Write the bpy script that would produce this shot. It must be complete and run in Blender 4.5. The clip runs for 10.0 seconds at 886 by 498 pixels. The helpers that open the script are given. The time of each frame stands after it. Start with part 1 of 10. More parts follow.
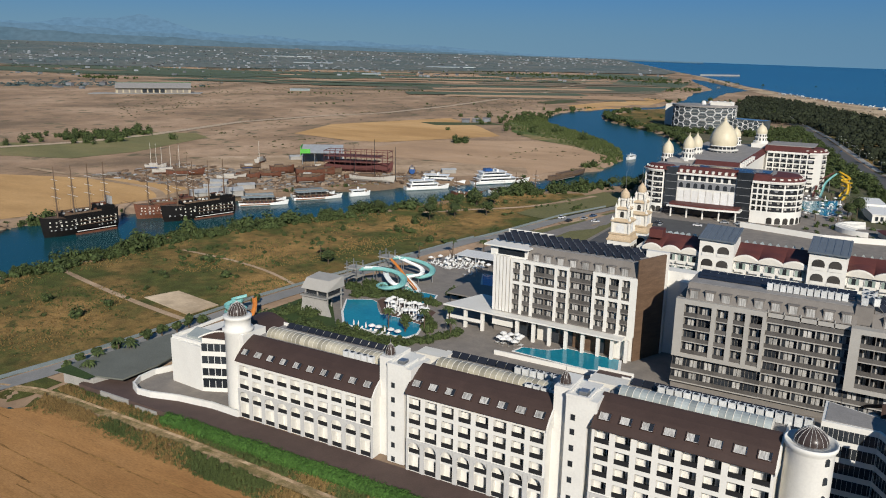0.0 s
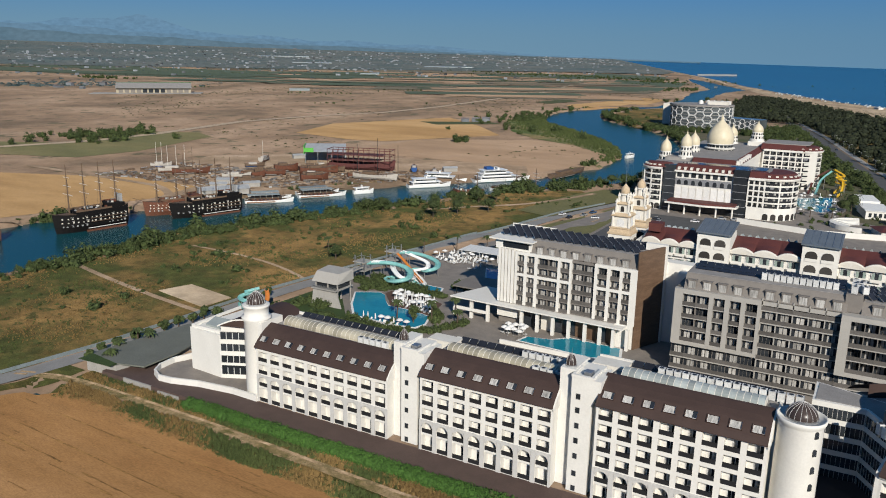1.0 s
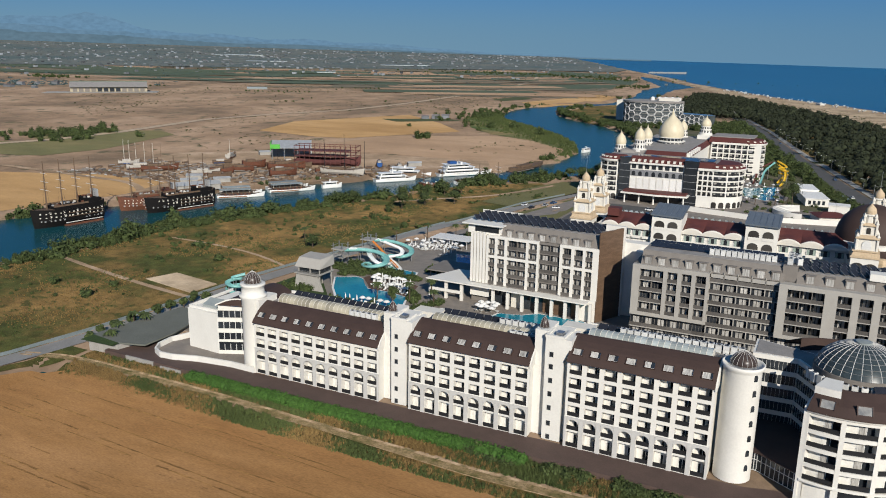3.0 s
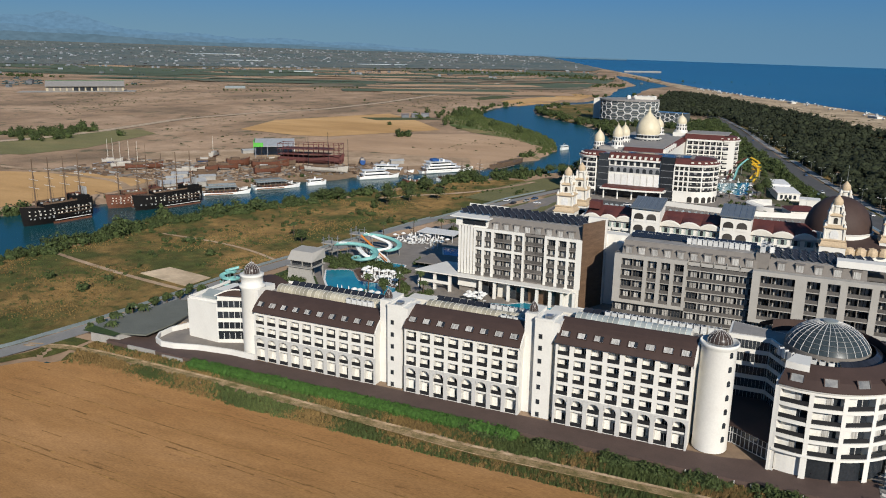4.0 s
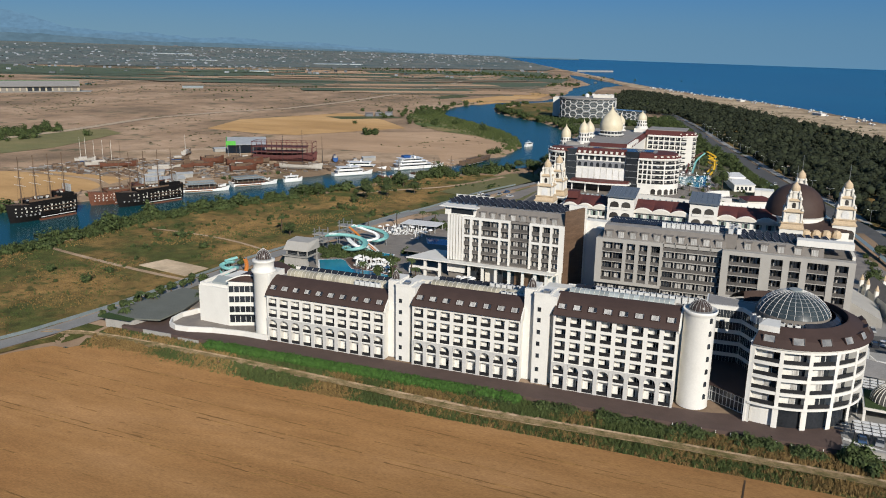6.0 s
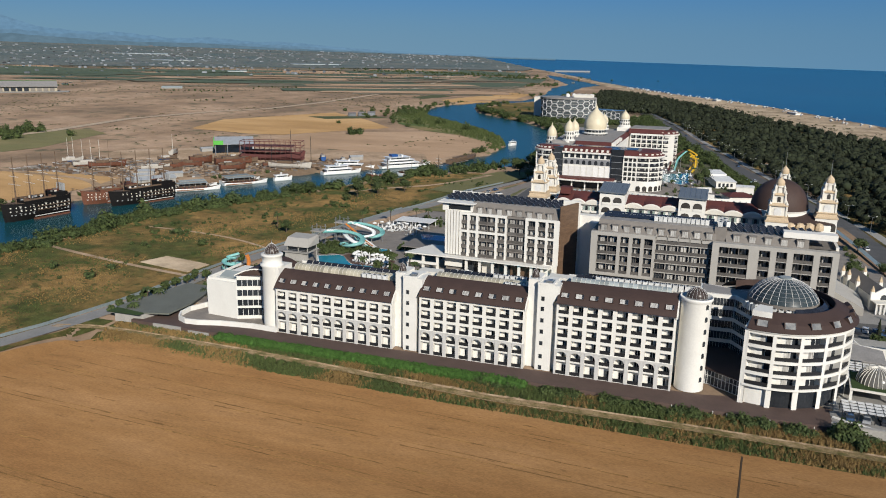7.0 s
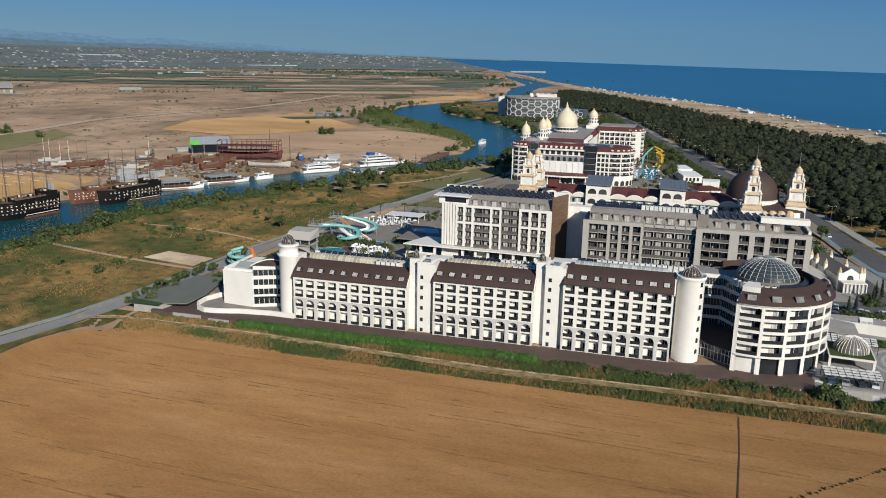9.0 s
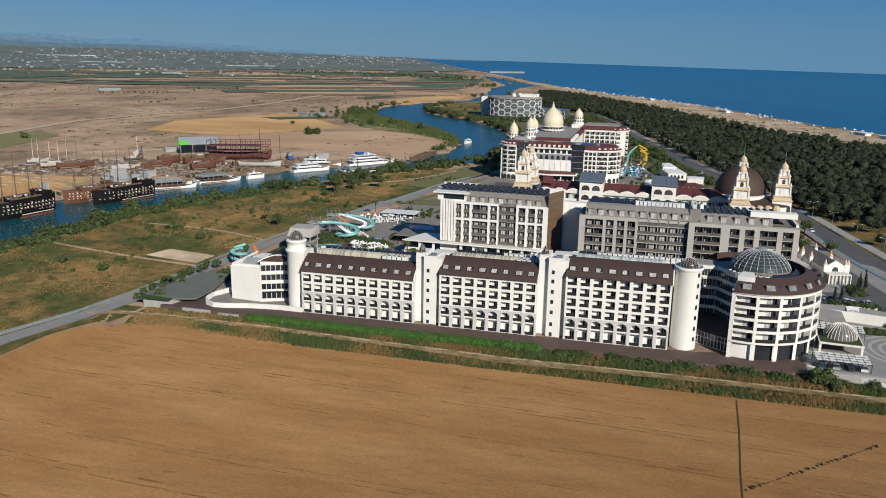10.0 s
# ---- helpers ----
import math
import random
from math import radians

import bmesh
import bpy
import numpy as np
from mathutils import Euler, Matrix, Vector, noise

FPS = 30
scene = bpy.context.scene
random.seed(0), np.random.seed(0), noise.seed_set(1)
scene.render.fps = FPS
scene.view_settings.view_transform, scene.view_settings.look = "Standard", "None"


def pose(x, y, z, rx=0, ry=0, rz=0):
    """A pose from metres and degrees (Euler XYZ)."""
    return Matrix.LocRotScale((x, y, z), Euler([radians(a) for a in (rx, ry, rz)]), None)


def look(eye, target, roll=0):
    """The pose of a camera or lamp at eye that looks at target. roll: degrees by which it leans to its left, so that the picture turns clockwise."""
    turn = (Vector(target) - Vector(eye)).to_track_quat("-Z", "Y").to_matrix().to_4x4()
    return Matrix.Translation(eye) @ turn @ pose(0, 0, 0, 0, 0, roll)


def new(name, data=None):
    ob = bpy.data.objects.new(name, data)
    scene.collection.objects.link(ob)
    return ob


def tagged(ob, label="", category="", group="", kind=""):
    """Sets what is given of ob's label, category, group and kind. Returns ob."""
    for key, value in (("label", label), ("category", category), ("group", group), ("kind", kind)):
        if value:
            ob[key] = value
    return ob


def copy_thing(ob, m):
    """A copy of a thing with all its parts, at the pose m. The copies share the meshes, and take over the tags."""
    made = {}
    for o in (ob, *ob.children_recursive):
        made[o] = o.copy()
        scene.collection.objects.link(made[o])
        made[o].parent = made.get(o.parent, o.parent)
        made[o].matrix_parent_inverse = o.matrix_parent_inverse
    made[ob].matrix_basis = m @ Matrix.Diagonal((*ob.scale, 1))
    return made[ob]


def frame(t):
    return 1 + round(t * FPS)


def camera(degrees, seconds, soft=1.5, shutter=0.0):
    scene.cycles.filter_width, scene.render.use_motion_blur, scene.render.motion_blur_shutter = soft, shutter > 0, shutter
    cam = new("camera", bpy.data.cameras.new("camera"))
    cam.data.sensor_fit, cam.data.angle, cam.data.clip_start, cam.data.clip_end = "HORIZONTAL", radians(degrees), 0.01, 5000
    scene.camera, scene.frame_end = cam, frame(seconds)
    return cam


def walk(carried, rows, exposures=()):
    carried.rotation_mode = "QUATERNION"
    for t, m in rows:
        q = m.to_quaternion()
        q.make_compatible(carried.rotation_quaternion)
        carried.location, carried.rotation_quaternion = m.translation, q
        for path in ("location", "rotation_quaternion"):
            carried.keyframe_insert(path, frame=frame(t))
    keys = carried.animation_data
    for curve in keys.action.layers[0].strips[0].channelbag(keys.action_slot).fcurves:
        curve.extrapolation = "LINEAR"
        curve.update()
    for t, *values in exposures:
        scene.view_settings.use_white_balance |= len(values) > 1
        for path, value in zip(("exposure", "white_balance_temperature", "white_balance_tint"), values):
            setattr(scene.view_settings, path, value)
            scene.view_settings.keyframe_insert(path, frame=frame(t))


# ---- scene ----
cam = camera(58.7, 10.0, soft=1.0)
METRES, EYE, TILT, LEAN, TURN = 104.0, 80.7, 0.0, 0.0, 29.6
ROWS = [
    (0.0, 0.0, 0.0, 0.0, 0.24, -14.09, -0.94),
    (0.5, -0.013, -0.0403, 0.0004, 0.22, -14.09, -0.93),
    (1.0, -0.0262, -0.0823, 0.0005, 0.06, -14.09, -0.91),
    (1.5, -0.04, -0.1253, 0.0004, -0.33, -14.1, -0.88),
    (2.0, -0.0543, -0.1692, 0.0001, -1.2, -14.11, -0.88),
    (2.5, -0.0703, -0.2144, 0.0001, -2.23, -14.13, -0.88),
    (4.0, -0.1291, -0.3506, 0.0004, -4.85, -14.19, -0.9),
    (4.5, -0.157, -0.3922, 0.0003, -5.68, -14.19, -0.91),
    (5.0, -0.1892, -0.4312, -0.0001, -6.51, -14.18, -0.91),
    (5.5, -0.2251, -0.4683, -0.0006, -7.35, -14.17, -0.91),
    (7.0, -0.3469, -0.5679, -0.003, -9.87, -14.11, -0.97),
    (7.5, -0.3899, -0.5983, -0.0037, -10.71, -14.08, -0.96),
    (8.0, -0.4337, -0.6272, -0.0046, -11.54, -14.05, -0.96),
    (8.5, -0.4781, -0.6553, -0.0057, -12.36, -14.02, -0.94),
    (9.0, -0.5231, -0.6825, -0.0068, -13.16, -14.0, -0.95),
    (9.5, -0.5689, -0.709, -0.0076, -13.97, -13.98, -0.94),
    (10.0, -0.6153, -0.7345, -0.0085, -14.78, -13.94, -0.94),
]
walk(cam, [(t, pose(0, 0, EYE, TILT, LEAN, TURN) @ pose(METRES * x, METRES * y, METRES * z, 90 + pitch, roll, yaw)) for t, x, y, z, yaw, pitch, roll in ROWS], exposures=[(0.0, 0.27), (10.0, 0.35)])

# ---- world and sun ----
SUN_EL, SUN_AZ = 27.0, 37.8      # degrees; the azimuth is turned from -y towards +x
world = bpy.data.worlds.new("sky")
scene.world = world
world.use_nodes = True
wn = world.node_tree.nodes
wn.clear()
sky = wn.new("ShaderNodeTexSky")
sky.sky_type, sky.sun_disc = "NISHITA", False
sky.sun_elevation, sky.sun_rotation = radians(SUN_EL), radians(180 - SUN_AZ)
sky.air_density, sky.dust_density, sky.ozone_density = 1.0, 0.15, 6.0
bg = wn.new("ShaderNodeBackground")
bg.inputs[1].default_value = 0.0465
wo = wn.new("ShaderNodeOutputWorld")
tone = wn.new("ShaderNodeMix")
tone.data_type, tone.blend_type = "RGBA", "MULTIPLY"
tone.inputs[0].default_value, tone.inputs[7].default_value = 1.0, (0.385, 0.70, 1.20, 1)
world.node_tree.links.new(sky.outputs[0], tone.inputs[6])
# a pale band of haze that thins out with height over the horizon
wl_ = world.node_tree.links
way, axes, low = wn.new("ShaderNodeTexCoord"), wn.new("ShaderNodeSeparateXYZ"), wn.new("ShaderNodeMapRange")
wl_.new(way.outputs["Generated"], axes.inputs[0])
low.interpolation_type = "SMOOTHSTEP"
low.inputs[1].default_value, low.inputs[2].default_value = -0.02, 0.10
low.inputs[3].default_value, low.inputs[4].default_value = 0.0, 1.0
wl_.new(axes.outputs[2], low.inputs[0])
inland = wn.new("ShaderNodeMapRange")
inland.inputs[1].default_value, inland.inputs[2].default_value = -0.75, 0.2
wl_.new(axes.outputs[0], inland.inputs[0])
haze = wn.new("ShaderNodeMix")
haze.data_type = "RGBA"
haze.inputs[6].default_value, haze.inputs[7].default_value = (3.15, 5.4, 7.1, 1), (1.95, 4.35, 7.0, 1)
wl_.new(inland.outputs[0], haze.inputs[0])
high = wn.new("ShaderNodeMix")
high.data_type = "RGBA"
high.inputs[0].default_value, high.inputs[7].default_value = 0.5, (0.85, 2.95, 5.8, 1)
wl_.new(tone.outputs[2], high.inputs[6])
veil = wn.new("ShaderNodeMix")
veil.data_type = "RGBA"
wl_.new(low.outputs[0], veil.inputs[0])
wl_.new(haze.outputs[2], veil.inputs[6])
wl_.new(high.outputs[2], veil.inputs[7])
wl_.new(veil.outputs[2], bg.inputs[0])
world.node_tree.links.new(bg.outputs[0], wo.inputs[0])

sun_data = bpy.data.lights.new("sun", "SUN")
sun_data.energy, sun_data.angle, sun_data.color = 4.45, radians(0.6), (0.985, 0.93, 0.838)
sun_ob = new("sun", sun_data)
sun_dir = Vector((math.sin(radians(SUN_AZ)) * math.cos(radians(SUN_EL)), -math.cos(radians(SUN_AZ)) * math.cos(radians(SUN_EL)), math.sin(radians(SUN_EL))))
sun_ob.matrix_world = look(sun_dir * 300, (0, 0, 0))


# ---- materials ----
def mat(name, col, rough=0.7, col2=None, scale=0.5, fine=6.0, bump=0.15, metal=0.0, contrast=0.5, spread=0.15, stretch=None, coat=0.0, tint=0.0):
    """A surface with large stains and fine grain in world space, and a shade that differs from piece to piece by tint."""
    m = bpy.data.materials.new(name)
    m.use_nodes = True
    nt = m.node_tree
    n, l = nt.nodes, nt.links
    b = n["Principled BSDF"]
    geo = n.new("ShaderNodeNewGeometry")
    pos = geo.outputs["Position"]
    if stretch:
        mp = n.new("ShaderNodeMapping")
        mp.inputs["Scale"].default_value = stretch
        l.new(pos, mp.inputs[0])
        pos = mp.outputs[0]
    n1, n2 = n.new("ShaderNodeTexNoise"), n.new("ShaderNodeTexNoise")
    n1.inputs["Scale"].default_value, n1.inputs["Detail"].default_value, n1.inputs["Roughness"].default_value = scale, 5, 0.6
    n2.inputs["Scale"].default_value, n2.inputs["Detail"].default_value = fine, 4
    l.new(pos, n1.inputs["Vector"])
    l.new(pos, n2.inputs["Vector"])
    r1 = n.new("ShaderNodeMapRange")
    r1.inputs[1].default_value, r1.inputs[2].default_value = 0.5 - contrast / 2, 0.5 + contrast / 2
    l.new(n1.outputs["Fac"], r1.inputs[0])
    mix = n.new("ShaderNodeMix")
    mix.data_type = "RGBA"
    c2 = col2 or tuple(c * 0.8 for c in col)
    mix.inputs[6].default_value, mix.inputs[7].default_value = (*col, 1), (*c2, 1)
    l.new(r1.outputs[0], mix.inputs[0])
    hv = n.new("ShaderNodeHueSaturation")
    r2 = n.new("ShaderNodeMapRange")
    r2.inputs[1].default_value, r2.inputs[2].default_value = 0.3, 0.7
    r2.inputs[3].default_value, r2.inputs[4].default_value = 1 - spread, 1 + spread
    l.new(n2.outputs["Fac"], r2.inputs[0])
    val = r2.outputs[0]
    if tint:
        oi, rt, mu = n.new("ShaderNodeObjectInfo"), n.new("ShaderNodeMapRange"), n.new("ShaderNodeMath")
        rt.inputs[3].default_value, rt.inputs[4].default_value = 1 - tint, 1 + tint
        l.new(oi.outputs["Random"], rt.inputs[0])
        mu.operation = "MULTIPLY"
        l.new(rt.outputs[0], mu.inputs[0])
        l.new(val, mu.inputs[1])
        val = mu.outputs[0]
    l.new(val, hv.inputs["Value"])
    l.new(mix.outputs[2], hv.inputs["Color"])
    l.new(hv.outputs[0], b.inputs["Base Color"])
    b.inputs["Roughness"].default_value, b.inputs["Metallic"].default_value = rough, metal
    b.inputs["Specular IOR Level"].default_value = 0.3
    b.inputs["Coat Weight"].default_value = coat
    if bump:
        bp = n.new("ShaderNodeBump")
        bp.inputs["Strength"].default_value, bp.inputs["Distance"].default_value = bump, 0.3 / fine
        l.new(n2.outputs["Fac"], bp.inputs["Height"])
        l.new(bp.outputs[0], b.inputs["Normal"])
    return m


def land_mat(name, cols, big, mid, spot=None, spot_scale=0.05, spot_at=0.60, grain=1.5, bump=0.3, spread=0.14, stretch=None, mottle=0.3, edge=(0.38, 0.63)):
    """Open ground: three tones in large patches, mottling, scattered darker growth and fine grain."""
    m = bpy.data.materials.new(name)
    m.use_nodes = True
    n, l = m.node_tree.nodes, m.node_tree.links
    b = n["Principled BSDF"]
    pos = n.new("ShaderNodeNewGeometry").outputs["Position"]
    if stretch:
        mp = n.new("ShaderNodeMapping")
        mp.inputs["Scale"].default_value = stretch[:3]
        mp.inputs["Rotation"].default_value = (0, 0, radians(stretch[3]))
        l.new(pos, mp.inputs[0])
        pos = mp.outputs[0]

    def tex(scale, detail, rough=0.6):
        t = n.new("ShaderNodeTexNoise")
        t.inputs["Scale"].default_value, t.inputs["Detail"].default_value, t.inputs["Roughness"].default_value = scale, detail, rough
        l.new(pos, t.inputs["Vector"])
        return t.outputs["Fac"]

    def span(src, a, b_, c, d):
        r = n.new("ShaderNodeMapRange")
        r.inputs[1].default_value, r.inputs[2].default_value, r.inputs[3].default_value, r.inputs[4].default_value = a, b_, c, d
        l.new(src, r.inputs[0])
        return r.outputs[0]

    ramp = n.new("ShaderNodeValToRGB")
    ramp.color_ramp.elements[0].position, ramp.color_ramp.elements[1].position = edge
    ramp.color_ramp.elements[0].color, ramp.color_ramp.elements[1].color = (*cols[0], 1), (*cols[2], 1)
    e = ramp.color_ramp.elements.new(0.5)
    e.color = (*cols[1], 1)
    l.new(tex(big, 8, 0.62), ramp.inputs[0])
    col = ramp.outputs[0]
    if spot:
        mx = n.new("ShaderNodeMix")
        mx.data_type = "RGBA"
        mx.inputs[7].default_value = (*spot, 1)
        l.new(span(tex(spot_scale, 7, 0.68), spot_at, spot_at + 0.06, 0.0, 0.85), mx.inputs[0])
        l.new(col, mx.inputs[6])
        col = mx.outputs[2]
    fine = tex(grain, 5, 0.7)
    h1, h2 = n.new("ShaderNodeHueSaturation"), n.new("ShaderNodeHueSaturation")
    l.new(span(tex(mid, 6, 0.65), 0.3, 0.7, 1 - mottle, 1 + mottle), h1.inputs["Value"])
    l.new(col, h1.inputs["Color"])
    l.new(span(fine, 0.3, 0.7, 1 - spread, 1 + spread), h2.inputs["Value"])
    l.new(h1.outputs[0], h2.inputs["Color"])
    l.new(h2.outputs[0], b.inputs["Base Color"])
    b.inputs["Roughness"].default_value, b.inputs["Specular IOR Level"].default_value = 0.95, 0.15
    b.inputs["Diffuse Roughness"].default_value = 1.0
    bp = n.new("ShaderNodeBump")
    bp.inputs["Strength"].default_value, bp.inputs["Distance"].default_value = bump, 0.25 / grain
    l.new(fine, bp.inputs["Height"])
    l.new(bp.outputs[0], b.inputs["Normal"])
    return m


def island_tint(m, amount):
    """Vary the shade from loose piece to loose piece of a joined mesh."""
    nt = m.node_tree
    n, l = nt.nodes, nt.links
    b = n["Principled BSDF"]
    src = b.inputs["Base Color"].links[0].from_socket
    g, r, h = n.new("ShaderNodeNewGeometry"), n.new("ShaderNodeMapRange"), n.new("ShaderNodeHueSaturation")
    r.inputs[3].default_value, r.inputs[4].default_value = 1 - amount, 1 + amount
    l.new(g.outputs["Random Per Island"], r.inputs[0])
    l.new(r.outputs[0], h.inputs["Value"])
    l.new(src, h.inputs["Color"])
    l.new(h.outputs[0], b.inputs["Base Color"])
    return m


WHITE = mat("white_render", (0.70, 0.68, 0.625), 0.75, (0.635, 0.612, 0.56), 0.25, 3.0, 0.1, spread=0.04)
CREAM = mat("cream_render", (0.66, 0.63, 0.565), 0.8, (0.60, 0.565, 0.49), 0.3, 3.0, 0.1, spread=0.05)
STONE = mat("grey_stone_cladding", (0.525, 0.512, 0.484), 0.7, (0.459, 0.447, 0.422), 0.6, 5.0, 0.15, spread=0.06)
GREYCLAD = mat("pale_grey_cladding", (0.372, 0.353, 0.319), 0.7, (0.327, 0.308, 0.277), 0.4, 4.0, 0.1, spread=0.05)
TAUPE = mat("taupe_render", (0.2, 0.18, 0.16), 0.8, (0.16, 0.144, 0.128), 0.4, 4.0, 0.1, spread=0.06)
ROOF = mat("brown_metal_roof", (0.062, 0.038, 0.031), 0.68, (0.045, 0.028, 0.023), 0.3, 4.0, 0.08, spread=0.08)
DECK = mat("brown_paving", (0.104, 0.0683, 0.0561), 0.8, (0.0756, 0.0512, 0.0427), 0.3, 3.0, 0.15, spread=0.10)
RED = mat("red_tile_roof", (0.115, 0.035, 0.029), 0.7, (0.08, 0.026, 0.022), 0.3, 4.0, 0.3, spread=0.12)
BLACK = mat("black_railing", (0.022, 0.022, 0.025), 0.4, (0.02, 0.02, 0.02), 1.0, 8.0, 0.05)
# near-black for the bar counter and for plates that paint shade in openings
DARKBOX = mat("shade_fill_and_dark_paint", (0.05, 0.045, 0.04), 0.9, (0.03, 0.028, 0.026), 0.5, 3.0, 0.0, tint=0.4)
GLASS = mat("dark_window_glass", (0.02, 0.024, 0.028), 0.08, (0.03, 0.034, 0.04), 0.4, 2.0, 0.02, spread=0.2, tint=0.3)
GLASS.node_tree.nodes["Principled BSDF"].inputs["Specular IOR Level"].default_value = 0.6
CURTAIN = mat("pale_curtain", (0.493, 0.476, 0.442), 0.9, (0.204, 0.196, 0.183), 0.9, 9.0, 0.2, contrast=0.3, spread=0.15, stretch=(4.0, 1.0, 0.3), tint=0.25)
SKYPANE = mat("roof_window_glass", (0.15, 0.155, 0.16), 0.15, (0.30, 0.295, 0.28), 0.55, 2.0, 0.02, contrast=0.3, spread=0.1, tint=0.25)
FRAME = mat("white_frame", (0.675, 0.675, 0.657), 0.5, None, 1.0, 6.0, 0.0, spread=0.05)
ALU = mat("aluminium", (0.5, 0.5, 0.5), 0.35, (0.38, 0.38, 0.38), 1.0, 6.0, 0.05, metal=0.8)
LANTERN = mat("brown_lantern_glass", (0.045, 0.032, 0.027), 0.3, (0.06, 0.045, 0.04), 0.6, 2.0, 0.02)
LANEGREY = mat("worn_pale_asphalt", (0.268, 0.256, 0.238), 0.9, (0.207, 0.199, 0.183), 0.15, 3.0, 0.1, spread=0.1)
DOMEGLASS = mat("tinted_dome_glass", (0.03, 0.042, 0.047), 0.32, (0.042, 0.055, 0.06), 0.6, 2.0, 0.02)
VAULT = mat("beige_polycarbonate", (0.40, 0.36, 0.27), 0.35, (0.30, 0.275, 0.21), 0.4, 3.0, 0.05, spread=0.08, tint=0.3)
VAULTG = mat("grey_polycarbonate", (0.36, 0.39, 0.375), 0.35, (0.27, 0.30, 0.29), 0.4, 3.0, 0.05, spread=0.08, tint=0.3)
SOLAR = mat("solar_panel", (0.016, 0.018, 0.024), 0.15, (0.024, 0.026, 0.034), 0.8, 3.0, 0.0, tint=0.2)
ROOFGREY = mat("grey_roof_membrane", (0.293, 0.275, 0.256), 0.9, (0.207, 0.195, 0.183), 0.3, 3.0, 0.2, spread=0.12)
WOODPANEL = mat("brown_wood_cladding", (0.155, 0.098, 0.062), 0.5, (0.085, 0.052, 0.033), 0.5, 5.0, 0.15, spread=0.2, stretch=(1, 0.25, 2.0))
ACUNIT = mat("painted_steel_units", (0.62, 0.62, 0.60), 0.5, (0.5, 0.5, 0.48), 0.8, 5.0, 0.05, tint=0.15)
POOL = mat("pool_water", (0.012, 0.18, 0.26), 0.05, (0.018, 0.24, 0.31), 0.15, 1.2, 0.15, spread=0.06)
PAVING = mat("beige_paving", (0.262, 0.229, 0.195), 0.85, (0.171, 0.151, 0.132), 0.25, 2.0, 0.2, spread=0.12)
ASPHALT = mat("asphalt", (0.104, 0.101, 0.0976), 0.9, (0.0732, 0.072, 0.0695), 0.2, 3.0, 0.15, spread=0.12)
CONCRETE = mat("concrete", (0.354, 0.336, 0.305), 0.85, (0.268, 0.256, 0.232), 0.25, 2.5, 0.2, spread=0.1)
IVORY = mat("ivory_dome", (0.612, 0.544, 0.391), 0.45, (0.544, 0.476, 0.34), 0.4, 3.0, 0.05, spread=0.04)
YELLOWSTONE = mat("ochre_render", (0.52, 0.405, 0.27), 0.8, (0.44, 0.335, 0.22), 0.5, 3.0, 0.15)
SCRUB = land_mat("dry_scrub_ground", ((0.0399, 0.0436, 0.0132), (0.0793, 0.0572, 0.0204), (0.139, 0.0872, 0.0331)), 0.03, 0.22, (0.0317, 0.0382, 0.0116), 0.2, 0.55, 2.2, 1.0, 0.42, mottle=0.38, edge=(0.42, 0.60))
PLAIN = land_mat("dry_plain", ((0.109, 0.0793, 0.0544), (0.164, 0.114, 0.0768), (0.213, 0.153, 0.107)), 0.006, 0.035, (0.0547, 0.0541, 0.0327), 0.05, 0.565, 0.4, 0.3, 0.16, (1, 0.75, 1, 25), 0.24, (0.4, 0.6))
# the wheat's fine dark grain also paints small shadows between stalk clumps
WHEAT = land_mat("ripe_wheat", ((0.164, 0.0855, 0.0333), (0.188, 0.102, 0.0411), (0.209, 0.117, 0.0512)), 0.05, 0.35, (0.118, 0.0639, 0.0254), 0.5, 0.62, 4.5, 1.0, 0.26, (0.25, 1.0, 1, 3), 0.12)
STUBBLE = land_mat("golden_stubble", ((0.211, 0.13, 0.0583), (0.253, 0.16, 0.0739), (0.287, 0.189, 0.0944)), 0.014, 0.07, None, 0.1, 0.6, 0.8, 0.4, 0.1, (0.4, 1, 1, 20), 0.1)
TILLED = land_mat("tilled_soil", ((0.182, 0.125, 0.0816), (0.21, 0.144, 0.0938), (0.242, 0.171, 0.115)), 0.012, 0.06, None, 0.1, 0.6, 0.8, 0.4, 0.1, (0.5, 1, 1, 30), 0.1)
GREENF = mat("green_crop", (0.0634, 0.083, 0.0293), 0.95, (0.0915, 0.0915, 0.0366), 0.02, 0.5, 0.4, spread=0.2)
DIRT = land_mat("sandy_dirt", ((0.149, 0.108, 0.0728), (0.198, 0.145, 0.0993), (0.242, 0.183, 0.133)), 0.03, 0.15, (0.0806, 0.071, 0.0424), 0.09, 0.62, 1.2, 0.4, 0.14, mottle=0.2)
SAND = land_mat("beach_sand", ((0.161, 0.125, 0.0849), (0.234, 0.182, 0.125), (0.29, 0.234, 0.169)), 0.02, 0.09, (0.0688, 0.0626, 0.0363), 0.05, 0.60, 0.8, 0.3, 0.1)
LAWN = mat("green_lawn", (0.042, 0.07, 0.018), 0.95, (0.03, 0.05, 0.014), 0.2, 3.0, 0.5, spread=0.3)
LEAF = island_tint(mat("leaves", (0.062, 0.083, 0.025), 0.85, (0.04, 0.058, 0.018), 0.15, 2.0, 0.0, spread=0.2), 0.4)
TRACK = mat("pale_track_dirt", (0.512, 0.39, 0.268), 0.95, (0.403, 0.305, 0.207), 0.05, 0.6, 0.3, spread=0.12)
PINE = island_tint(mat("pine_foliage", (0.029, 0.036, 0.0175), 0.95, (0.0185, 0.024, 0.0115), 0.03, 1.0, 0.0, contrast=0.3, spread=0.15), 0.35)
REED = island_tint(mat("reed_leaves", (0.082, 0.104, 0.032), 0.9, (0.06, 0.082, 0.025), 0.1, 2.0, 0.0, spread=0.2), 0.3)
